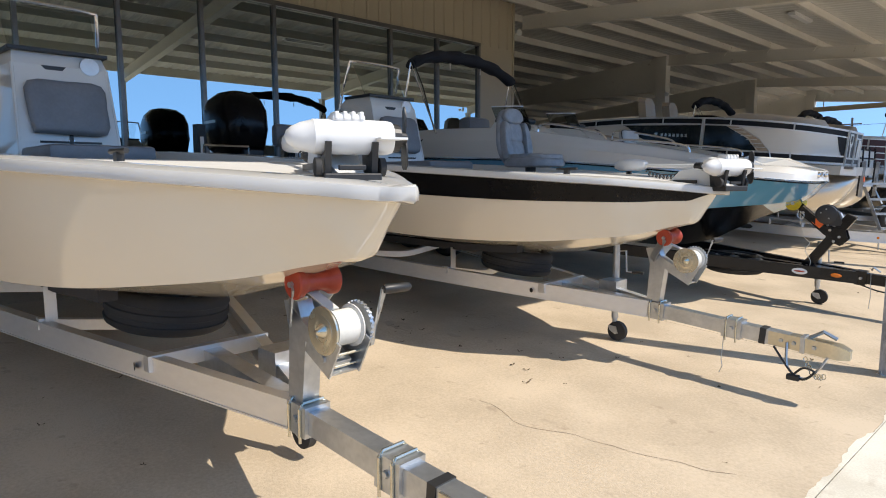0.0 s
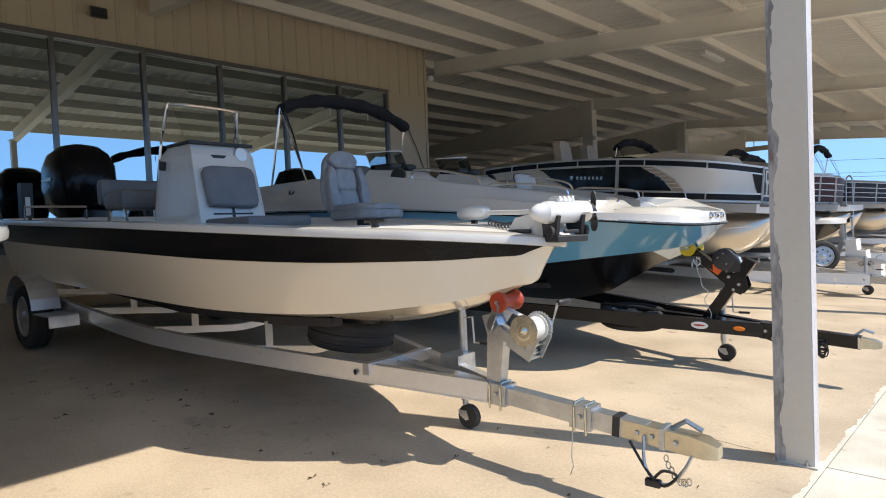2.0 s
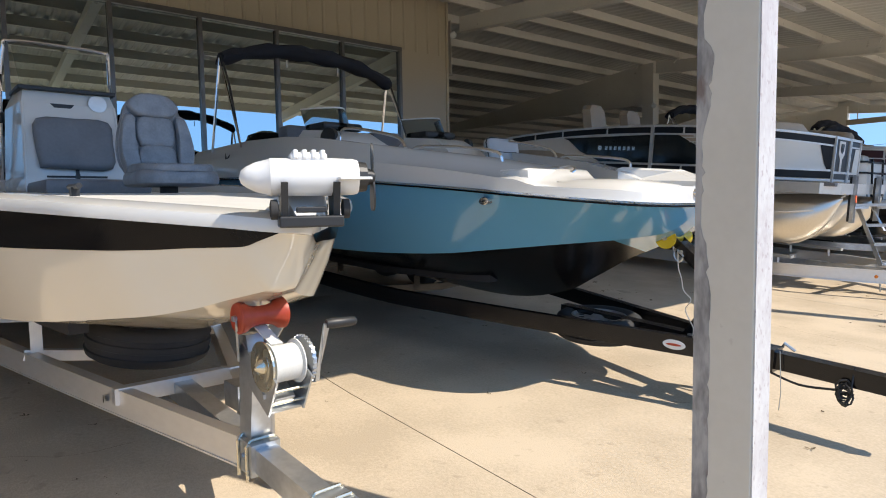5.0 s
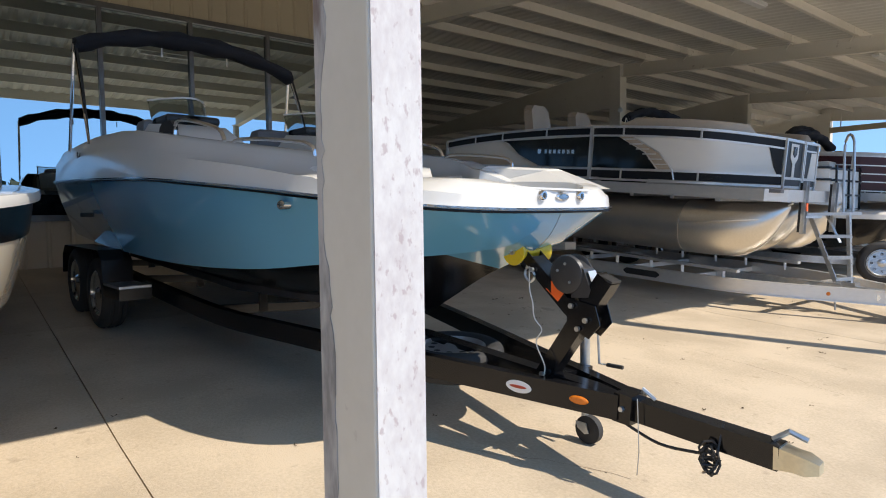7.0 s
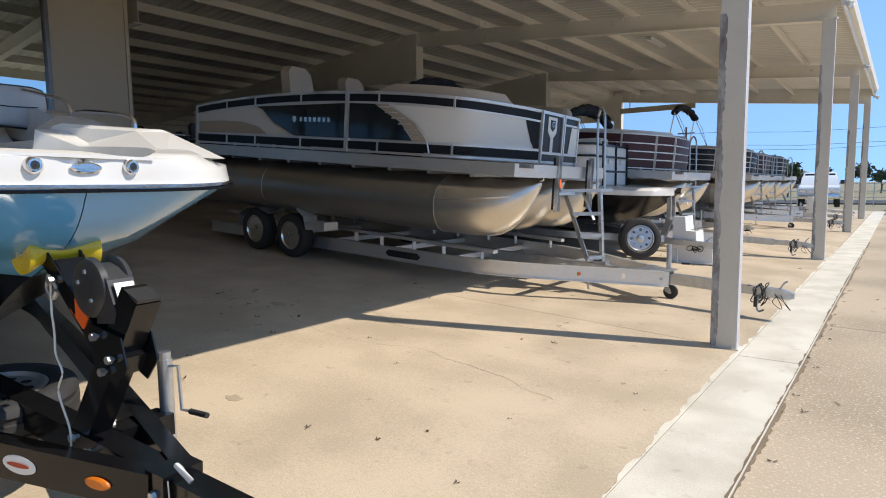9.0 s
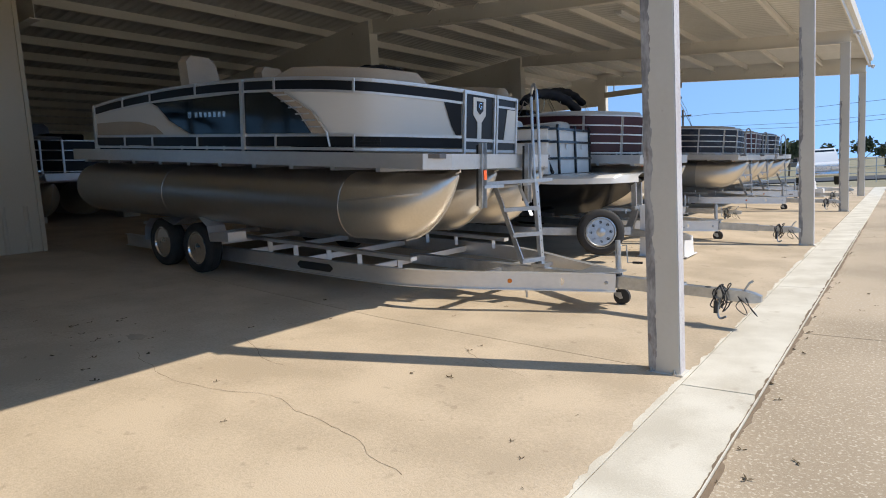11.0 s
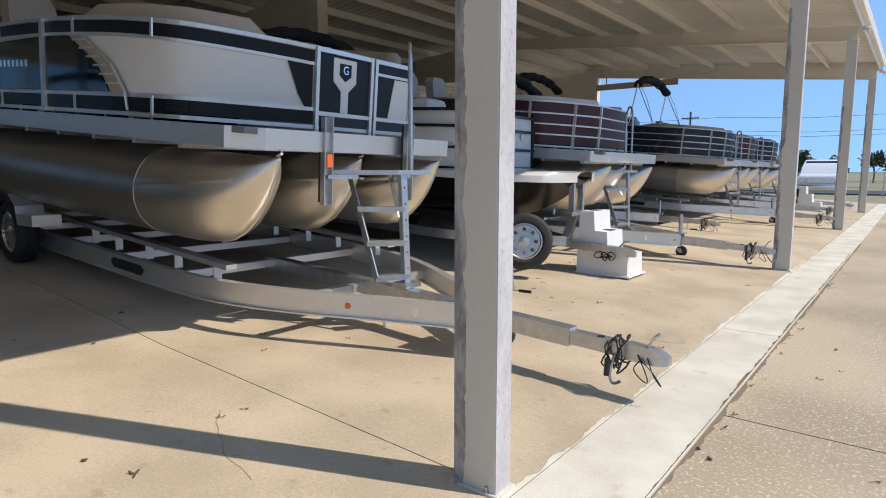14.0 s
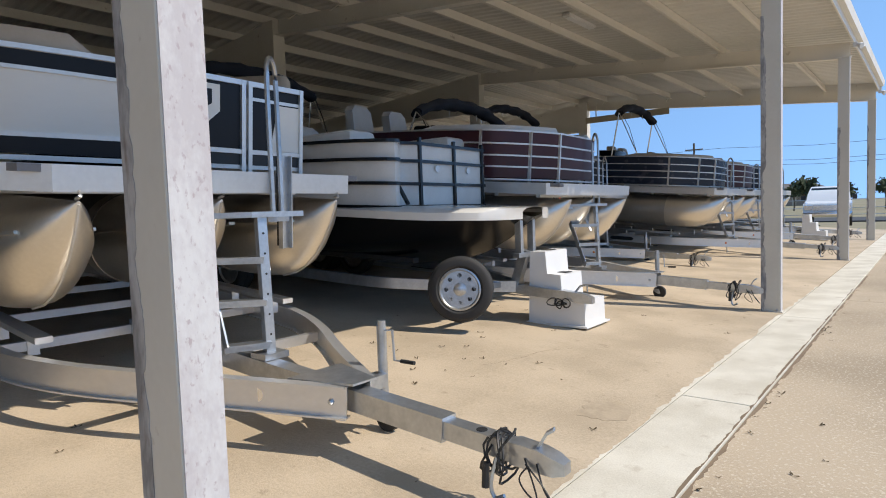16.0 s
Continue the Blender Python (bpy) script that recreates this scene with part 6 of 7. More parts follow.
        for k in range(6):
            t = 0.08 + k * 0.155
            z = tz(-2.2) + (0.2 - tz(-2.2)) * t
            x0 = -2.26 + 0.44 * min(t / 0.62, 1) + max(t - 0.62, 0) * 0.55
            x1 = x0 + 0.22 - 0.03 * t
            part("accent_line", box(x0, x1, yn - 0.022, yn - 0.018, z - 0.008, z + 0.008), ALUMINIUM, ac)
        part("tan_swoosh", prism([(-5.88, 0.2), (-4.3, 0.2), (-4.5, 0.31), (-4.85, 0.37), (-5.3, 0.38), (-5.88, 0.36)], 0.012, "xz", yn - 0.012), TAN_VINYL, pb, "tan swoosh")
        frame_line = [(-4.55, tz(-4.55)), (-4.4, 0.55), (-4.15, 0.36), (-3.75, 0.2)]
        part("panel_trim", sweep([(x, yn - 0.016, z) for x, z in frame_line], 0.012, 5), rail, pb)
        part("panel_trim", sweep([(x, yn - 0.016, z) for x, z in ((-2.03, tz(-2)), (-1.62, 0.42), (-1.42, 0.2), (-1.38, 0.06))], 0.012, 5), rail, pb)
        for px in (-5.2, -4.55, -3.6, -2.2, -1.05):
            part("band_post", box(px - 0.012, px + 0.012, yn - 0.022, yn - 0.008, top(px) - 0.13, top(px)), rail, pb)
            part("band_post", box(px - 0.012, px + 0.012, yn - 0.022, yn - 0.008, 0.04, 0.18), rail, pb)
        part("aft_post", box(-5.97, -5.93, yn - 0.02, yn + 0.02, 0.0, top(-5.95)), rail, pb)
        # plain raised bars where the maker's name stands
        for k in range(7):
            part("letter_bar", box(-3.62 + k * 0.088, -3.57 + k * 0.088, yn - 0.016, yn - 0.011, 0.40, 0.46), CHROME, pb, "pale lettering bar")
        part("crest", prism([(-3.76, 0.47), (-3.69, 0.47), (-3.69, 0.41), (-3.725, 0.385), (-3.76, 0.41)], 0.005, "xz", yn - 0.017), CHROME, pb, "small pale crest")
        for k in range(5):
            part("louvre", box(-1.1, -0.8, -1.2, -1.19, 0.08 + k * 0.016, 0.086 + k * 0.016), BLACK_PLASTIC, pb)
        # front gate and panels
        fx = -0.38 + 0.012
        f_top = top(-0.38)
        for y0, y1 in ((-0.31, 0.36), (0.42, 0.93)):
            part("gate_panel", box(fx, fx + 0.008, y0, y1, 0.17, f_top - 0.03), FENCE_BLACK, pb, "black gate panel")
            part("gate_base", box(fx, fx + 0.010, y0, y1, 0.05, 0.14), BLACK_PLASTIC, pb)
            for y in (y0, y1):
                part("gate_post", box(fx, fx + 0.03, y - 0.018, y + 0.018, 0.0, f_top + 0.01), rail, pb)
            for z in (0.15, f_top - 0.01):
                part("gate_rail", box(fx, fx + 0.026, y0, y1, z - 0.016, z + 0.016), rail, pb)
        part("white_corner", prism([(0.62, 0.17), (0.92, 0.17), (0.92, f_top - 0.14), (0.70, f_top - 0.14)], 0.006, "yz", fx + 0.009), FENCE_WHITE, pb)
        part("gate_band", box(fx + 0.010, fx + 0.016, 0.43, 0.92, f_top - 0.13, f_top - 0.105), rail, pb)
        sh = [(-0.12, f_top - 0.05), (0.16, f_top - 0.05), (0.16, f_top - 0.24), (0.065, f_top - 0.32), (0.065, 0.17), (-0.025, 0.17), (-0.025, f_top - 0.32), (-0.12, f_top - 0.24)]
        part("gate_emblem", prism(sh, 0.006, "yz", fx + 0.010), FENCE_WHITE, pb, "white shield-shaped emblem")
        part("emblem_inset", prism([(-0.05, f_top - 0.09), (0.09, f_top - 0.09), (0.09, f_top - 0.19), (0.02, f_top - 0.235), (-0.05, f_top - 0.19)], 0.005, "yz", fx + 0.017), FENCE_BLACK, pb)
        text("G", 0.10, Matrix.Translation((fx + 0.024, 0.02, f_top - 0.145)) @ Matrix.Rotation(radians(90), 4, "Z") @ Matrix.Rotation(radians(90), 4, "X"), CHROME, pb)
        part("black_wedge", strip_wedge(path, top), FENCE_BLACK, pb, "black wedge panel")
    return place(pb, m)


def strip_wedge(path, top):
    """The slanting dark panel next to the front corner."""
    pts = [p for p in path if p.x > -0.56 and p.y < -0.3]
    b = bmesh.new()
    rings = []
    for i, p in enumerate(pts):
        t = i / (len(pts) - 1)
        n = Vector((0.6, -0.8, 0)) * 0.012
        rings.append([p + n + Vector((0, 0, 0.19 if t > 0.35 else 0.19 + (0.35 - t) / 0.35 * 0.35)), p + n + Vector((0, 0, top(p.x) - 0.14)), p + Vector((0, 0, top(p.x) - 0.14)), p + Vector((0, 0, 0.19 if t > 0.35 else 0.19 + (0.35 - t) / 0.35 * 0.35))])
    return loft(rings, True, True, b)


def pontoon_trailer(rig, label="aluminium tandem pontoon trailer with boarding ladder", near=True):
    """Origin under the coupler tip; x runs forward."""
    tr = thing("pontoon_trailer", label, "trailer", (-3, 0, 0.1), rig)

    def z(x):
        return 0.27 - 0.062 * x
    for s in (-1, 1):
        line = curve_points([(x, s * w, z(x)) for x, w in ((-8.9, 1.10), (-6.8, 1.10), (-4.6, 1.10), (-3.5, 1.07), (-2.98, 0.97), (-2.46, 0.75), (-1.9, 0.43), (-1.25, 0.09))], 6)
        web = part("side_rail", sweep(line, 0, flat=(0.005, 0.088)), ALUMINIUM, tr, "aluminium I-beam rail", True)
        for dz in (-0.085, 0.085):
            part("rail_flange", sweep([p + Vector((0, 0, dz)) for p in line], 0, flat=(0.035, 0.005)), ALUMINIUM, web)
        for y in (0.92,):
            part("bunk", sweep([(-8.6, s * y, z(-8.6) + 0.27), (-3.1, s * y, z(-3.1) + 0.18)], 0, flat=(0.05, 0.02)), ALUMINIUM, tr, "aluminium bunk")
            for x in (-8.0, -7.4, -5.5, -5.0, -4.4, -3.9, -3.3):
                part("bunk_bracket", sweep([(x, s * y, z(x) + 0.05), (x, s * y, z(x) + 0.20)], 0, flat=(0.035, 0.005)), ALUMINIUM, tr)
        for x in (-6.4, -7.25):
            wheel("tyre", (x, s * 1.32, ground(x - 0.88) + 0.33), 0.33, 0.21, (0, 1, 0), tr, CHROME, 5)
        zf = ground(-7.7) + 0.70
        b = loft([[(-6.825 + x, s * 1.32 + w, zf + h) for w in (-0.13, 0.13)] for x, h in ((-0.82, -0.3), (-0.78, -0.12), (-0.62, 0.0), (-0.3, 0.0), (0.0, -0.10), (0.3, 0.0), (0.62, 0.0), (0.78, -0.12), (0.82, -0.3))], False)
        part("fender", b, ALUMINIUM, tr, "rounded aluminium tandem fender")
        part("fender_step", box(-6.0, -5.6, s * 1.32 - 0.13, s * 1.32 + 0.13, zf - 0.31, zf - 0.20), ALUMINIUM, tr)
        tread = bmesh.new()
        for i in range(7):
            for j in range(5):
                box(-5.97 + i * 0.055, -5.94 + i * 0.055, s * 1.32 - 0.11 + j * 0.05, s * 1.32 - 0.10 + j * 0.05, zf - 0.20, zf - 0.196, bm=tread)
        part("tread_plate", tread, ALUMINIUM, tr, "raised tread pattern")
        part("side_marker", spin([(0, 0.024), (0.012, 0.02)], (-2.15, s * 0.58, z(-2.15)), (0.55, s, 0), 12), AMBER, tr, "amber side marker")
        part("maker_plate", spin([(0, 0.04), (0.004, 0.04)], (-1.72, s * 0.335, z(-1.72)), (0.5, s, 0), 16), CHROME, tr)
    for x in (-8.5, -7.4, -6.2, -5.0, -3.9, -2.6):
        w = 1.09 if x < -3.7 else 0.80
        part("crossmember", sweep([(x, -w, z(x) - 0.02), (x, w, z(x) - 0.02)], 0, flat=(0.03, 0.035)), ALUMINIUM, tr)
    part("name_plate", loft([[(x, -1.112, z(x) - h), (x, -1.112, z(x) + h), (x, -1.107, z(x) + h), (x, -1.107, z(x) - h)] for x, h in ((-4.75, 0.01), (-4.7, 0.045), (-4.2, 0.045), (-4.15, 0.01))]), BLACK_PLASTIC, tr, "black oval name plate")
    part("tongue", sweep([(-3.9, 0, z(-3.9)), (-0.62, 0, z(-0.62))], 0, flat=(0.055, 0.06)), GALV, tr, "galvanised box tongue")
    part("splice_plate", loft([[(-1.62, -0.20, zz), (-1.2, -0.085, zz), (-1.2, 0.085, zz), (-1.62, 0.20, zz)] for zz in (z(-1.3) + 0.092, z(-1.3) + 0.104)]), GALV, tr)
    for sd in (-1, 1):
        part("splice_bolt", spin([(0, 0.022), (0.016, 0.018), (0.03, 0.01)], (-1.33, sd * 0.125, z(-1.33)), (0.3, sd, 0), 6), GALV, tr)
    part("tongue_extension", sweep([(-0.64, 0, z(-0.64)), (-0.18, 0, z(-0.18))], 0, flat=(0.044, 0.044)), GALV, tr)
    part("tongue_cap", spin([(0, 0.028), (0.004, 0.026)], (-0.42, 0, z(-0.42) + 0.044), (0, 0, 1), 14), BLACK_PLASTIC, tr, "black plug")
    part("coupler", loft([[(x, -w, zz - h), (x, w, zz - h), (x, w, zz + h), (x, -w, zz + h)] for x, w, zz, h in ((-0.24, 0.05, 0.285, 0.05), (-0.1, 0.045, 0.275, 0.05), (-0.03, 0.045, 0.265, 0.04), (0.02, 0.03, 0.26, 0.025))]), GALV, tr, "galvanised coupler", True)
    part("coupler_latch", sweep([(-0.12, 0, 0.32), (-0.08, 0.01, 0.39), (-0.05, 0.02, 0.41)], 0, flat=(0.02, 0.006)), GALV, tr)
    wr = random.Random(7)
    for k in range(7):
        cx, ph, dz = -0.36 + 0.02 * k, wr.uniform(0, 6.28), wr.uniform(-0.05, 0.03)
        loop = [(cx + 0.025 * math.cos(a * 2 + ph), 0.075 * math.cos(a) - 0.03 * (k > 3), 0.285 + dz + (0.085 + 0.012 * (k % 3)) * math.sin(a + 0.3 * math.sin(ph))) for a in [j * math.tau / 14 for j in range(14)]]
        part("wiring", sweep(loop, 0.006, 5, closed=True), BLACK_PLASTIC, tr, "looped black trailer wiring")
    part("plug", sweep([(-0.33, -0.10, 0.24), (-0.33, -0.11, 0.13)], 0.018, 10), BLACK_PLASTIC, tr, "black wiring plug")
    tail = curve_points([(-0.16, -0.05, 0.28), (-0.10, -0.08, 0.19), (-0.08, -0.09, 0.13), (-0.13, -0.09, 0.15), (-0.17, -0.08, 0.2), (-0.13, -0.07, 0.26)], 5)
    part("loose_wire", sweep(tail, 0.004, 5), BLACK_PLASTIC, tr)
    part("safety_chain", sweep(curve_points([(-0.3, -0.06, 0.26), (-0.32, -0.08, 0.14), (-0.3, -0.08, 0.08), (-0.25, -0.08, 0.1)], 4), 0.01, 5), GALV, tr)
    part("breakaway_cable", sweep(curve_points([(-0.1, -0.05, 0.27), (-0.05, -0.08, 0.18), (0.0, -0.08, 0.12), (-0.06, -0.08, 0.2), (-0.15, -0.06, 0.26)], 5), 0.004, 5), BLACK_PLASTIC, tr)
    jack(tr, -1.38, 0.32, ground(-2.2) + 0.0, 0.69)
    part("jack_mount", box(-1.43, -1.33, 0.06, 0.31, z(-1.38) - 0.03, z(-1.38) + 0.05), GALV, tr)
    part("hanging_chain", sweep([(-2.25, -0.1, z(-2.2) - 0.07), (-2.24, -0.1, 0.14)], 0.012, 5), GALV, tr)
    # boarding ladder and bow stops on the tongue
    lad = part("ladder_platform", loft([[(-2.56, -0.38, zz), (-2.12, -0.04, zz), (-2.12, 0.36, zz), (-2.30, 0.42, zz), (-2.56, 0.28, zz)] for zz in (1.362, 1.398)]), GALV, tr, "galvanised boarding platform")
    front, slope = [(-2.15, 0.05, 1.365), (-2.11, 0.045, 0.50)], [(-2.54, -0.17, 1.365), (-2.21, -0.205, 0.52)]
    b = sweep(front, 0, flat=(0.034, 0.004))
    for s in (-1, 1):
        sweep([(x - 0.018, y + s * 0.032, zz) for x, y, zz in front], 0, flat=(0.003, 0.018), bm=b)
    leg = part("ladder_leg", b, GALV, lad, "punched galvanised channel leg")
    for k in range(6):
        part("leg_hole", spin([(0, 0.008), (0.004, 0.008)], (-2.142 + 0.0055 * k, 0.05, 1.26 - 0.13 * k), (1, 0, 0), 8), BLACK_PLASTIC, leg)
    part("ladder_brace", sweep(slope, 0, flat=(0.006, 0.028)), GALV, lad)
    part("far_brace", sweep([(-2.50, 0.26, 1.365), (-2.30, 0.18, 1.0)], 0, flat=(0.02, 0.006)), GALV, lad)
    for k in range(3):
        t = (0.31, 0.63, 0.95)[k]
        p, q = (Vector(c[0]).lerp(Vector(c[1]), t) for c in (slope, front))
        q.z = p.z
        part("ladder_rung", sweep([p, q], 0, flat=(0.05, 0.008)), GALV, lad, "flat ladder tread")
        part("rung_lip", sweep([p + Vector((0.03, -0.03, -0.018)), q + Vector((0.03, -0.03, -0.018))], 0, flat=(0.004, 0.016)), GALV, lad)
    part("ladder_foot", box(-2.2, -2.04, -0.05, 0.13, z(-2.1) + 0.061, z(-2.1) + 0.10), GALV, lad)
    part("ladder_hoop", sweep(curve_points([(-2.15, 0.14, 1.39), (-2.15, 0.14, 2.2), (-2.18, 0.17, 2.36), (-2.24, 0.24, 2.41), (-2.30, 0.31, 2.36), (-2.33, 0.34, 2.2), (-2.33, 0.34, 1.385)], 4), 0.017, 8), GALV, lad, "tall hoop handrail", True)
    for y in (-0.44, 0.50):
        b = sweep([(-2.54, y, 1.13), (-2.50, y, 1.80)], 0, flat=(0.042, 0.004))
        for s in (-1, 1):
            sweep([(-2.52, y + s * 0.04, 1.13), (-2.48, y + s * 0.04, 1.80)], 0, flat=(0.004, 0.024), bm=b)
        part("bow_stop", b, GALV, tr, "upright galvanised bow stop channel")
        part("stop_pad", sweep([(-2.562, y, 1.15), (-2.524, y, 1.78)], 0, flat=(0.036, 0.014)), RUBBER, tr, "black rubber pad")
        part("stop_arm", sweep([(-2.50, y, 1.345), (-2.40, y * 0.5, 1.345)], 0, flat=(0.025, 0.016)), GALV, tr)
    part("reflector", box(-2.474, -2.466, -0.465, -0.415, 1.42, 1.52), ORANGE, tr, "orange reflector")
    return tr


P4 = pose(-3.42, 15.27, 1.685, 0, 4.9, 3.6)
pontoon_boat(P4, "tritoon pontoon boat with white, black and tan fence panels", FENCE_WHITE, ALUMINIUM, (), TAN_VINYL, 0.17, True)
pontoon_trailer(Matrix.Translation((-0.88, 15.14, 0)) @ Matrix.Rotation(radians(-0.7), 4, "Z"))

# ---- white-fenced deck boat with black hull ----
RIG5 = yawed(-3.2, 18.75, 2.5)
B5 = smooth_rows([(-9.0, 1.2, 1.62, 1.05, 1.2, 0.95), (-6.0, 1.27, 1.46, 1.05, 1.02, 0.78), (-4.6, 1.24, 1.38, 0.85, 0.98, 0.74), (-3.9, 1.08, 1.33, 0.5, 1.0, 0.82), (-3.45, 0.85, 1.31, 0.22, 1.08, 1.0), (-3.2, 0.55, 1.30, 0.08, 1.2, 1.18), (-3.1, 0.2, 1.30, 0.03, 1.27, 1.26)], 5)
boat5 = thing("deck_boat", "deck boat with glossy black hull and white fence on a trailer", "boat", (-5, 0, 0.8), RIG5)
part("hull", skin(B5, [0, 0.2, 0.4, 0.6, 0.8, 1.0, 1.4, 1.7, 2.0]), GEL_BLACK, boat5, "glossy black hull", True)
b = bmesh.new()
loft([[(r[0] + 0.03 * (abs(s) < 1), s * (r[1] + 0.03 * (abs(s) == 1)), r[2] + z) for s, z in ((-1, -0.05), (-1.0, 0.03), (-0.9, 0.07), (0, 0.08), (0.9, 0.07), (1.0, 0.03), (1, -0.05))] for r in B5], False, False, b)
part("deck", b, GEL_WHITE, boat5, "white moulded bow deck", True)
path5 = arc_path(-0.9, 1.22, -0.55, 0.85, -5.6)
path5 = [p + Vector((-3.35, 0, 0)) for p in path5]
f5 = lambda x: 2.13 - 0.045 * (x + 4.2)
l5 = lambda x: 1.42 - 0.055 * (x + 4.2)
strip(path5, l5, f5, 0.0, VINYL_WHITE, "fence_panel", boat5, "white fence panel")
for f in (0.0, 0.36, 0.72, 1.0):
    part("fence_rail", sweep([(p.x + 0.006, p.y - 0.006, l5(p.x) + (f5(p.x) - l5(p.x)) * f) for p in path5], 0, flat=(0.02, 0.018)), BLACK_PAINT, boat5, "black fence rail")
for y in (-0.52, 0.15, 0.78):
    part("fence_post", box(-4.255, -4.22, y - 0.02, y + 0.02, 1.40, 2.2), BLACK_PAINT, boat5)
for y in (-0.2, 0.45):
    part("fence_badge", spin([(0, 0.045), (0.01, 0.04)], (-4.235, y, 1.86), (1, 0, 0), 16), ALUMINIUM, boat5)
part("fence_brace", sweep([(-4.24, -0.75, 1.45), (-4.28, -0.88, 1.68)], 0, flat=(0.02, 0.015)), BLACK_PAINT, boat5)
for y in (-0.5, 0.5):
    part("helm_seat", loft([[(-7.3 + dx, y - w, z), (-7.1 + dx, y - w, z), (-7.1 + dx, y + w, z), (-7.3 + dx, y + w, z)] for dx, w, z in ((0, 0.22, 1.9), (-0.02, 0.25, 2.3), (-0.1, 0.22, 2.65), (-0.13, 0.13, 2.72))]), VINYL_WHITE, boat5, "pale helm seat", True)
part("couch", box(-6.4, -4.7, -1.15, -0.7, 1.9, 2.3, 0.08), VINYL_WHITE, boat5, "", True)
part("far_couch", box(-6.4, -4.7, 0.7, 1.15, 1.9, 2.36, 0.08), VINYL_WHITE, boat5, "", True)
bim5 = thing("bimini_top", "black canvas bimini top furled on stainless legs", "bimini top", (-7.9, 0, 2.2), RIG5)
folded_bimini(bim5, -7.9, 3.5, 1.25, 2.2)
tr5 = thing("boat_trailer", "galvanised boat trailer with upright spare wheel", "trailer", (-4, 0, 0.15), RIG5)
for s in (-1, 1):
    part("side_rail", sweep(curve_points([(-8.6, s * 0.9, 0.86), (-5.2, s * 0.9, 0.62), (-4.2, s * 0.62, 0.55), (-3.3, s * 0.07, 0.50)], 6), 0, flat=(0.035, 0.06)), GALV, tr5, "", True)
    part("bunk", sweep([(-8.2, s * 0.5, 1.0), (-4.4, s * 0.45, 0.80)], 0, flat=(0.05, 0.03)), CARPET, tr5)
    for x in (-6.9, -7.7):
        wheel("tyre", (x, s * 1.15, ground(x) + 0.33), 0.33, 0.21, (0, 1, 0), tr5, GALV)
    part("bow_stop", sweep([(-3.2, s * 0.14, 0.86), (-3.2, s * 0.14, 1.27)], 0, flat=(0.03, 0.035)), GALV, tr5, "upright bow stop")
part("stop_bar", box(-3.24, -3.16, -0.22, 0.22, 0.83, 0.88, 0.004), GALV, tr5)
part("tongue", sweep([(-4.0, 0, 0.53), (-2.75, 0, 0.42)], 0, flat=(0.05, 0.05)), GALV, tr5)
part("coupler", loft([[(x, -w, z - h), (x, w, z - h), (x, w, z + h), (x, -w, z + h)] for x, w, z, h in ((-2.8, 0.055, 0.43, 0.05), (-2.5, 0.05, 0.40, 0.05), (-2.42, 0.035, 0.38, 0.03))]), GALV, tr5, "", True)
part("coupler_latch", sweep([(-2.62, 0, 0.46), (-2.56, 0, 0.53), (-2.5, 0, 0.54)], 0.012, 6), GALV, tr5)
part("winch_post", sweep([(-3.35, 0, 0.47), (-3.2, 0, 0.9)], 0, flat=(0.045, 0.05)), GALV, tr5)
part("reflector", box(-3.15, -3.14, 0.02, 0.10, 0.80, 0.86), ORANGE, tr5)
part("wiring", sweep([(-2.86 + (0.04 + 0.03 * math.sin(k * 0.37)) * math.cos(k * 0.6) + 0.003 * k, -0.07 + 0.02 * math.sin(k * 0.9), 0.34 + (0.03 + 0.03 * math.cos(k * 0.23)) * math.sin(k * 0.6)) for k in range(60)], 0.007, 5), BLACK_PLASTIC, tr5, "coiled black wiring")
jack(tr5, -3.05, 0.22, ground(-3.05), 0.62)
wheel("spare_tyre", (-3.47, -0.90, 0.565), 0.335, 0.20, (0.45, -0.89, 0.06), tr5, GALV, 8)
part("spare_bracket", sweep([(-3.45, -0.78, 0.56), (-3.45, -0.1, 0.52)], 0, flat=(0.03, 0.03)), GALV, tr5)


def dock_steps(x, y, label="white plastic boarding steps with two treads"):
    """Moulded steps with grip pads, two treads climbing towards the boat."""
    z = ground(x)
    st = thing("boarding_steps", label, "steps", (x, y, z))
    prof = [(x - 0.34, z), (x + 0.34, z), (x + 0.33, z + 0.28), (x + 0.08, z + 0.29), (x + 0.06, z + 0.55), (x - 0.10, z + 0.56), (x - 0.12, z + 0.80), (x - 0.31, z + 0.80)]
    part("step_body", prism(prof, 0.5, "xz", y - 0.25), WHITE_PLASTIC, st, "white moulded steps")
    for dx, h in ((0.2, 0.287), (-0.02, 0.557), (-0.21, 0.802)):
        part("grip_pad", box(x + dx - 0.06, x + dx + 0.06, y - 0.07, y + 0.07, z + h, z + h + 0.006), BLACK_PLASTIC, st)
    part("base_flange", box(x - 0.38, x + 0.38, y - 0.29, y + 0.29, z, z + 0.02, 0.004), WHITE_PLASTIC, st)
    return st


dock_steps(-2.85, 19.02)
dock_steps(-2.6, 35.4)

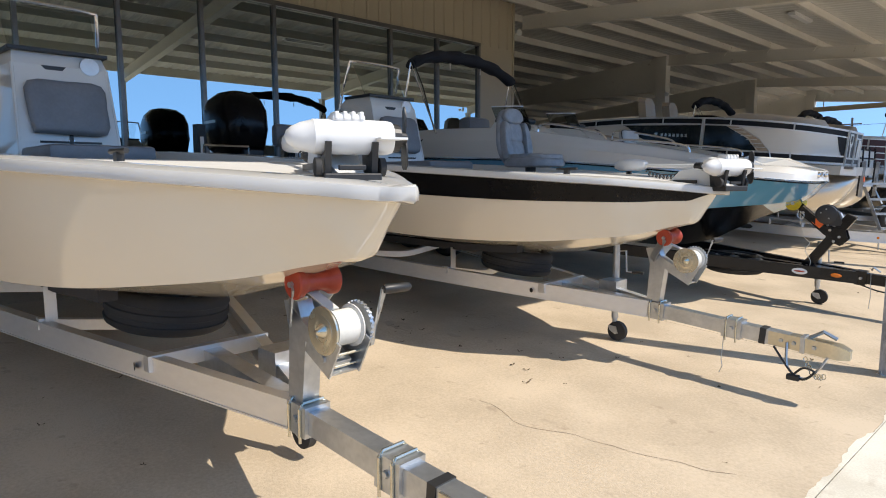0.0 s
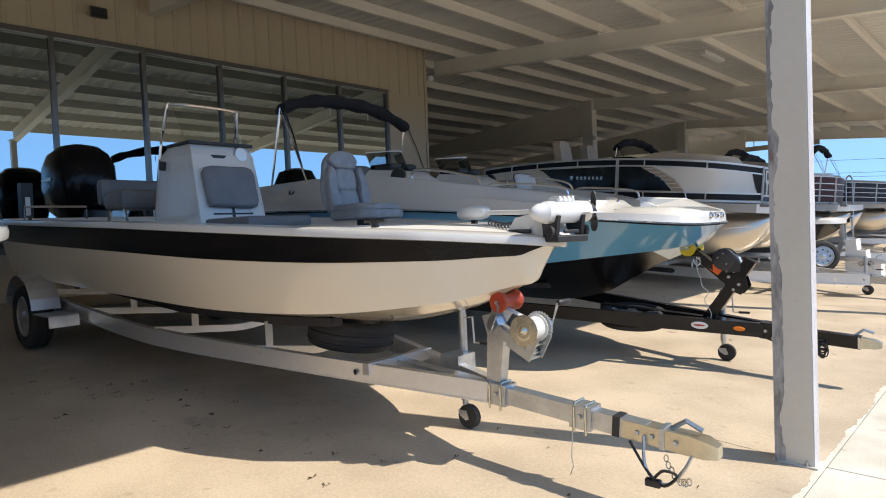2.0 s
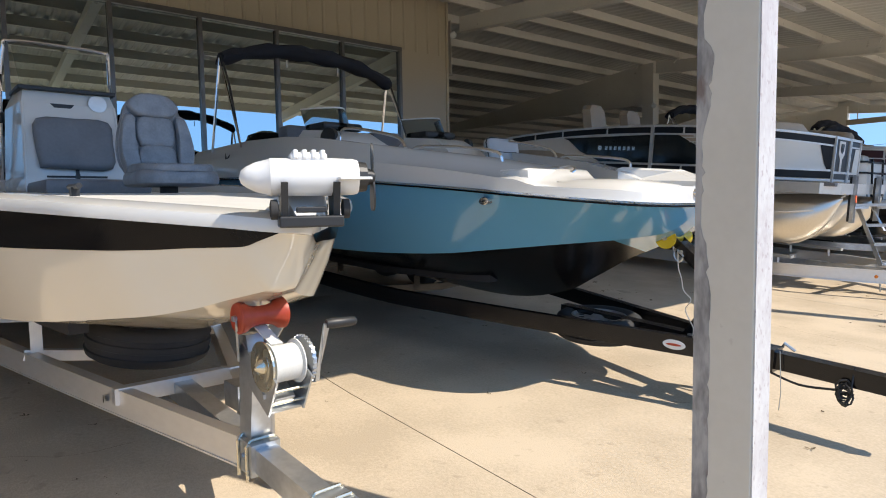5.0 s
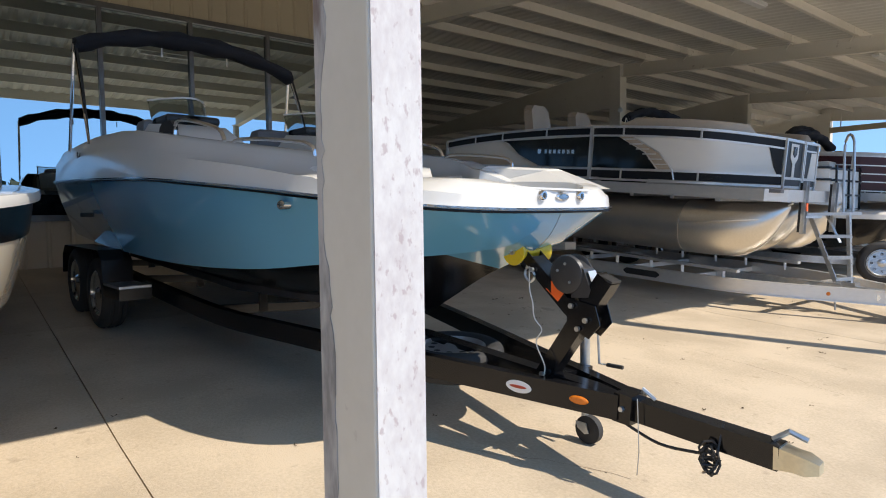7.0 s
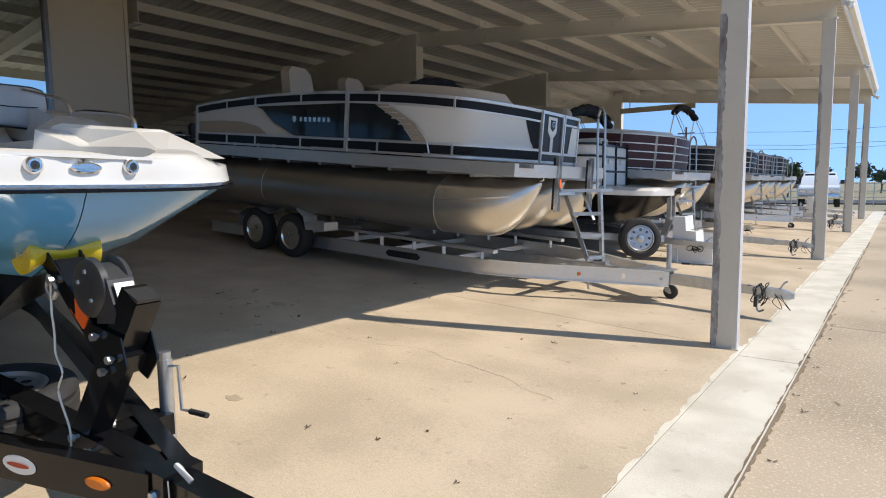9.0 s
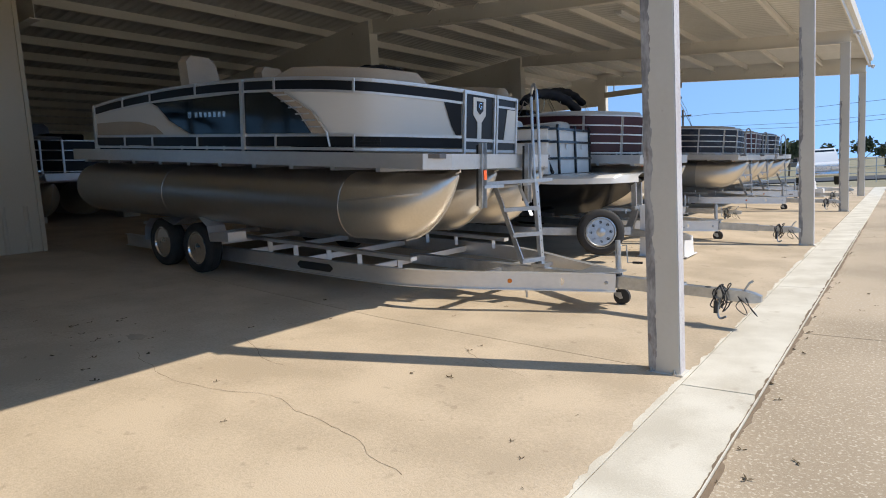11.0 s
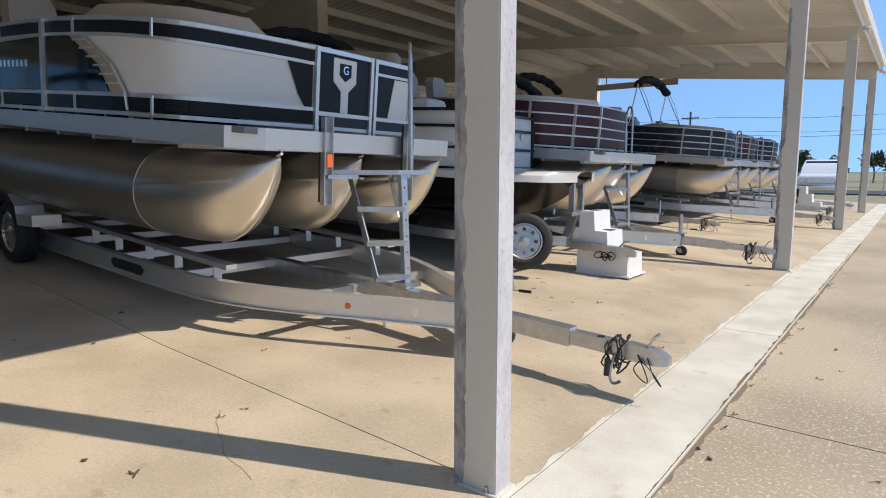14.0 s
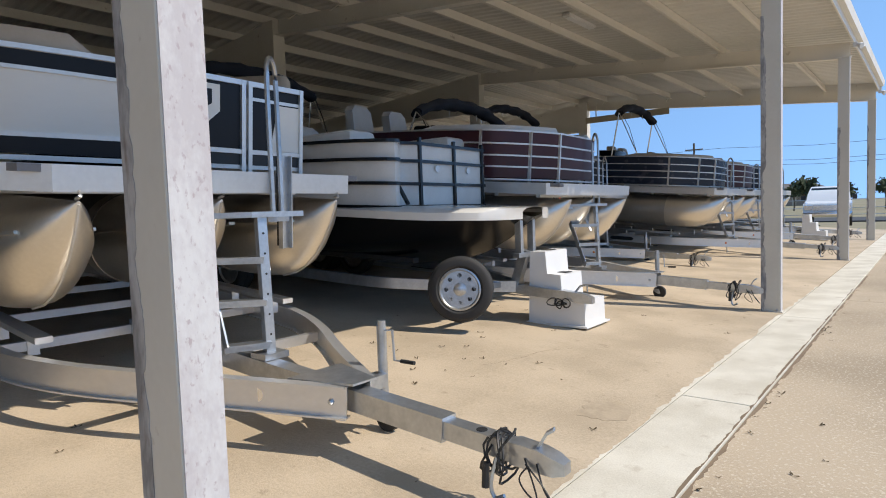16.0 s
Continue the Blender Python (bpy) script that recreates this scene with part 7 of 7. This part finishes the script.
# ---- further pontoon boats down the row ----
ROW = [(21.1, -3.35, FENCE_MAROON, "pontoon boat with maroon fence and white rails", VINYL_WHITE, True), (25.4, -5.1, FENCE_BLACK, "pontoon boat with black fence and silver rails", VINYL_WHITE, True),
       (28.75, -3.35, FENCE_BLUE, "pontoon boat with dark blue fence and tan seats", TAN_VINYL, True), (32.3, -3.5, FENCE_MAROON, "pontoon boat with dark maroon fence and tan seats", TAN_VINYL, False),
       (35.7, -3.45, FENCE_BLUE, "pontoon boat with navy fence and dark seats", VINYL, False)]
for yc, x0, mat_f, lab, seat_m, bimini in ROW:
    pontoon_boat(pose(x0, yc, 1.66, 0, 4.4, 2.5), lab, mat_f, ALUMINIUM, (0.3, 0.52, 0.75), seat_m, 0.07)
    pontoon_trailer((x0 + 2.05, yc, 0.0), "aluminium tandem pontoon trailer with ladder")
    if bimini:
        bt = thing("bimini_top", "black canvas bimini top furled and raised on legs", "bimini top", (x0 - 2.4, 0, 2.4), (0, yc, 0))
        folded_bimini(bt, x0 - 2.4, 3.75 if yc > 28 else 3.6 if yc > 24 else 2.98, 1.15, 2.35)

# boats stored further back under the roof, seen dimly between the others
for yc, x0, mat_f in ((15.6, -13.5, FENCE_BLACK), (19.6, -13.8, FENCE_BLUE), (24.0, -13.6, FENCE_MAROON), (28.5, -13.6, FENCE_BLACK)):
    pontoon_boat(pose(x0, yc, 2.05, 0, 3.0, 1.0), "dark pontoon boat stored behind the front row", mat_f, ALUMINIUM, (0.4, 0.7), VINYL, 0.08)
    for dx in (-1.2, -4.8):
        bl = thing("support_block", "concrete block stack under a stored boat", "block", (x0 + dx, yc, 0.9))
        for dy in (-1.0, 1.0):
            part("block", box(x0 + dx - 0.2, x0 + dx + 0.2, yc + dy - 0.2, yc + dy + 0.2, ground(x0 + dx) - 0.01, 1.16 - 0.052 * dx, 0.01), KERB, bl)

# ---- beyond the canopy ----
road = part("road", box(-300, 300, 66, 76, -0.5, -0.30), ASPHALT)
tagged(road, "grey asphalt road past the lot", "road", kind="structure")


def pickup(x, y, rot):
    m = pose(x, y, 0.0, 0, 0, rot)
    t = thing("pickup_truck", "white pickup truck parked nose-on beyond the canopy", "truck")
    part("body", loft([[(-1.0, yy, 0.55), (1.0, yy, 0.55), (1.0, yy, z), (-1.0, yy, z)] for yy, z in ((-2.9, 0.95), (-2.8, 1.12), (-1.3, 1.22), (-1.2, 1.25), (2.8, 1.25), (2.9, 1.2))]), CAR_PAINT, t, "white body", True)
    part("cab", loft([[(-w, y0, z), (w, y0, z), (w, y1, z), (-w, y1, z)] for w, y0, y1, z in ((0.95, -1.25, 1.0, 1.22), (0.9, -0.9, 0.9, 1.6), (0.78, -0.45, 0.75, 1.95), (0.7, -0.35, 0.65, 1.98))]), CAR_PAINT, t, "", True)
    part("windscreen", loft([[(-0.86, -1.13, 1.30), (0.86, -1.13, 1.30), (0.86, -1.08, 1.30), (-0.86, -1.08, 1.30)], [(-0.74, -0.55, 1.90), (0.74, -0.55, 1.90), (0.74, -0.5, 1.90), (-0.74, -0.5, 1.90)]]), DARK_GLASS, t, "dark windscreen")
    for s in (-1, 1):
        part("side_window", loft([[(s * 0.95, -0.75, 1.32), (s * 0.95, 0.85, 1.32), (s * 0.93, 0.85, 1.32), (s * 0.93, -0.75, 1.32)], [(s * 0.83, -0.4, 1.85), (s * 0.83, 0.7, 1.85), (s * 0.8, 0.7, 1.85), (s * 0.8, -0.4, 1.85)]]), DARK_GLASS, t)
        part("headlight", box(s * 0.78 - 0.17, s * 0.78 + 0.17, -2.93, -2.86, 0.82, 1.05, 0.02), CHROME, t)
        part("mirror", box(s * 1.1 - 0.1, s * 1.1 + 0.1, -0.95, -0.85, 1.3, 1.52, 0.02), BLACK_PLASTIC, t)
        for yy in (-1.95, 1.85):
            wheel("tyre", (s * 0.88, yy, 0.4), 0.4, 0.26, (1, 0, 0), t, GALV)
    part("grille", box(-0.58, 0.58, -2.935, -2.86, 0.78, 1.06, 0.02), CHROME, t, "chrome grille")
    part("bumper", box(-1.0, 1.0, -3.02, -2.85, 0.48, 0.74, 0.04), CHROME, t, "chrome bumper", True)
    return place(t, m)


pickup(-3.9, 50.2, 5)


def house(x, y, w, d, h, rot, label):
    t = thing("house", label, "house")
    part("wall", box(-w / 2, w / 2, -d / 2, d / 2, -0.5, h), BRICK_FAR, t, "masonry walls")
    part("roof", loft([[(-w / 2 - 0.5, -d / 2 - 0.5, h), (w / 2 + 0.5, -d / 2 - 0.5, h), (w / 2 + 0.5, d / 2 + 0.5, h), (-w / 2 - 0.5, d / 2 + 0.5, h)], [(-w / 4, -0.1, h + d * 0.22), (w / 4, -0.1, h + d * 0.22), (w / 4, 0.1, h + d * 0.22), (-w / 4, 0.1, h + d * 0.22)]]), ROOF_FAR, t, "hipped shingle roof")
    for k in range(4):
        wx = -w / 2 + w * (k + 0.5) / 4
        for z in ((1.0, 3.9) if h > 4 else (1.0,)):
            part("window", box(wx - 0.5, wx + 0.5, -d / 2 - 0.06, -d / 2 + 0.05, z, z + 1.3), DARK_GLASS, t)
    part("door", box(-0.5, 0.5, -d / 2 - 0.05, -d / 2 + 0.05, -0.3, 2.0), WALL, t)
    return place(t, pose(x, y, 0, 0, 0, rot))


house(8.5, 150, 14, 10, 5.6, 0, "two-storey tan brick house beyond the road")
house(-30, 210, 18, 10, 3.6, 5, "low dark-roofed building beyond the road")
house(34, 170, 15, 11, 5.4, -6, "two-storey brick house beyond the road")


def tree(x, y, h, seed):
    rnd = random.Random(seed)
    t = thing("tree", "dusty green roadside tree with open crown", "tree")
    b = sweep(curve_points([(0, 0, -0.4), (0.1, 0, h * 0.25), (-0.05, 0.1, h * 0.5), (0.1, 0, h * 0.8)], 3), 0.12, 6)
    for k in range(6):
        a = k * 1.05 + rnd.random()
        sweep([(0, 0, h * (0.25 + 0.08 * k)), (math.cos(a) * h * 0.2, math.sin(a) * h * 0.2, h * (0.45 + 0.07 * k)), (math.cos(a) * h * 0.33, math.sin(a) * h * 0.33, h * (0.5 + 0.08 * k))], 0.05, 5, b)
    part("trunk", b, PINE, t)
    b = bmesh.new()
    for k in range(420):
        a, e, r = rnd.random() * math.tau, math.asin(rnd.uniform(-0.5, 1)), h * 0.40 * rnd.uniform(0.45, 1.0) * (0.8 + 0.3 * math.sin(k * 0.7))
        c = Vector((math.cos(a) * math.cos(e) * r, math.sin(a) * math.cos(e) * r, h * 0.6 + math.sin(e) * r * 0.85))
        u, v = Vector((rnd.uniform(-1, 1), rnd.uniform(-1, 1), rnd.uniform(-1, 1))).normalized() * 0.3, Vector((rnd.uniform(-1, 1), rnd.uniform(-1, 1), rnd.uniform(-1, 1))).normalized() * 0.22
        b.faces.new([b.verts.new(c + q) for q in (u, v, -u, -v)])
    part("crown", b, FOLIAGE, t, "open crown of small leaf clumps")
    return place(t, pose(x, y, -0.3))


for k in range(34):
    rnd = random.Random(k + 5)
    tree(-46 + k * 3.4 + rnd.uniform(-1, 1), 100 + rnd.uniform(-8, 30), rnd.uniform(3.0, 5.0), k)
hedge = thing("hedge", "dark belt of trees across the street", "trees", kind="stuff")
rnd = random.Random(3)
b = bmesh.new()
for k in range(5200):
    y = rnd.uniform(-150, 200)
    top = 4.6 + 1.1 * math.sin(y * 0.13) + 0.7 * math.sin(y * 0.37 + 1)
    c = Vector((62 + rnd.uniform(-2.5, 2.5), y, rnd.uniform(-0.3, 1) * top))
    u, v = Vector((rnd.uniform(-1, 1), rnd.uniform(-1, 1), rnd.uniform(-1, 1))).normalized() * 0.9, Vector((rnd.uniform(-1, 1), rnd.uniform(-1, 1), rnd.uniform(-1, 1))).normalized() * 0.8
    b.faces.new([b.verts.new(c + q) for q in (u, v, -u, -v)])
part("foliage", b, FOLIAGE, hedge, "dense dark leaf clumps")
for x, y, h in ((11.5, 92, 9.0), (-24, 96, 9.0), (40, 90, 9.0)):
    pole = thing("utility_pole", "weathered wooden utility pole with crossarm", "utility pole", (x, y, -0.3))
    part("pole", sweep([(x, y, -0.4), (x, y, h)], 0.13, 8), PINE, pole)
    part("crossarm", box(x - 1.1, x + 1.1, y - 0.06, y + 0.06, h - 0.9, h - 0.75), PINE, pole)
    for dx in (-1, 0, 1):
        part("insulator", spin([(0, 0.05), (0.15, 0.04)], (x + dx, y, h - 0.75), (0, 0, 1), 8), WHITE_PLASTIC, pole)
wires = thing("power_line", "thin black overhead power lines", "power line", (0, 94, 7))
for dz in (0, -1.6, -2.1):
    part("wire", sweep([(-90 + k * 10, 95 - k * 0.2, 8.2 + dz - 0.9 * math.sin(((-90 + k * 10 + 24) % 36) / 36 * math.pi)) for k in range(19)], 0.02, 4), BLACK_PLASTIC, wires)
fence = thing("chain_fence", "grey metal fence along the far lot edge", "fence")
for k in range(40):
    part("fence_post", sweep([(-40 + k * 2.4, 62, -0.4), (-40 + k * 2.4, 62, 1.3)], 0.035, 6), GALV, fence)
for z in (0.25, 0.7, 1.25):
    part("fence_rail", sweep([(-40, 62, z), (56, 62, z)], 0.022, 5), GALV, fence)
# wall-mounted lamps, posts' fittings
for x, y, z in ((-10.62, 13.42, 5.15), (-10.62, 21.0, 4.3)):
    lm = thing("wall_lamp", "small white floodlight under the canopy", "lamp", (x, y, z))
    part("lamp_body", spin([(0, 0.03), (0.05, 0.07), (0.09, 0.075), (0.1, 0.05)], (x, y, z), (0.5, -0.6, -0.6), 14), WHITE_PLASTIC, lm, "", True)
    part("lamp_arm", sweep([(x, y, z), (x - 0.08, y + 0.08, z + 0.08)], 0.015, 6), WHITE_PLASTIC, lm)
for y in POST_Y[4:]:
    fl = thing("eave_floodlight", "twin white floodlight on the canopy eave", "floodlight", (-0.98, y - 0.05, 4.6))
    part("bracket", box(-1.05, -0.97, y - 0.08, y - 0.02, 4.55, 4.65), ALUMINIUM, fl)
    for d in (-0.09, 0.07):
        part("lamp_head", spin([(0, 0.03), (0.06, 0.06), (0.1, 0.06)], (-0.96, y - 0.05 + d, 4.58), (0.8, d * 4, -0.5), 12), WHITE_PLASTIC, fl, "", True)
for x, y in ((-5.6, 10.4), (-5.6, 17.8), (-5.6, 3.0), (-5.6, 25.2), (-3.2, 24.0)):
    z = roof_z(x) + 0.555
    fx = thing("ceiling_light", "white strip light under the canopy roof", "light", (x, y, z))
    part("housing", box(x - 0.08, x + 0.08, y - 0.62, y + 0.62, z - 0.06, z, 0.006), WHITE_PLASTIC, fx)
    part("diffuser", box(x - 0.06, x + 0.06, y - 0.58, y + 0.58, z - 0.085, z - 0.061, 0.006), WHITE_PLASTIC, fx)

pontoon_boat(pose(6.6, 42.0, 1.2, 0, 1.0, -8), "distant pontoon boat parked on its trailer across the lot", FENCE_BLACK, ALUMINIUM, (0.35, 0.7), VINYL, 0.05)
pontoon_trailer(Matrix.Translation((6.6 + 2.3, 42.0 - 0.32, -0.2)) @ Matrix.Rotation(radians(-8), 4, "Z"), "aluminium trailer under the distant boat")

# ---- dead leaves, twigs and stains ----
rnd = random.Random(11)


def leaf_mesh(seed):
    r = random.Random(seed)
    b = bmesh.new()
    for j in range(3):
        a = r.random() * math.tau
        pts = [(0, 0), (0.35, 0.16), (0.8, 0.1), (1, 0), (0.75, -0.13), (0.3, -0.15)]
        ca, sa = math.cos(a), math.sin(a)
        b.faces.new([b.verts.new(((p * ca - q * sa) * 0.035, (p * sa + q * ca) * 0.035, 0.004 + 0.016 * r.random() * p)) for p, q in pts])
    me = bpy.data.meshes.new("leaf")
    b.to_mesh(me)
    b.free()
    me.materials.append(LEAF)
    return me


LEAVES = [leaf_mesh(k) for k in range(6)]
CLUSTERS = [(-5.7, 11.8), (-5.4, 11.6), (-5.2, 4.5), (-4.4, 4.7), (-5.9, 4.2), (-2.97, 16.99), (-3.3, 5.0)]
for k in range(290):
    if k >= 210:
        c = CLUSTERS[k % 7]
        x, y = rnd.gauss(c[0], 0.35), rnd.gauss(c[1], 0.28)
    elif k < 110:
        x, y = rnd.uniform(-5.2, -1.2), rnd.uniform(1.5, 24)
    elif k < 150:
        x, y = -0.56 + abs(rnd.gauss(0, 0.05)), rnd.uniform(3, 26)
    else:
        x, y = rnd.uniform(-0.5, 3.0), rnd.uniform(3, 24)
    lf = new("dead_leaf", LEAVES[k % 6])
    z = ground(x) if x < -1.07 else -0.012 if x < -0.59 else -0.035 - 0.0113 * (x + 0.588)
    lf.matrix_basis = pose(x, y, z + 0.001, 0, 0, rnd.uniform(0, 360)) @ Matrix.Scale(rnd.uniform(0.4, 1.1), 4)
    tagged(lf, "small curled dead leaf on the concrete", "leaf", "dead leaves on the ground")

# floodlight on the wall head above the windows
fl = thing("wall_floodlight", "small dark wall floodlight above the shop windows", "floodlight", (-10.7, 6.06, 5.05))
part("housing", loft([[(-10.52, 5.94, 4.98 + h), (-10.52, 6.18, 4.98 + h), (-10.62, 6.16, 5.0 + h), (-10.62, 5.96, 5.0 + h)] for h in (0.0, 0.16)]), BLACK_PLASTIC, fl)
part("bracket", box(-10.73, -10.6, 6.03, 6.09, 5.04, 5.10), BLACK_PLASTIC, fl)
part("lens", box(-10.522, -10.512, 5.96, 6.16, 5.0, 5.12), DARK_GLASS, fl)
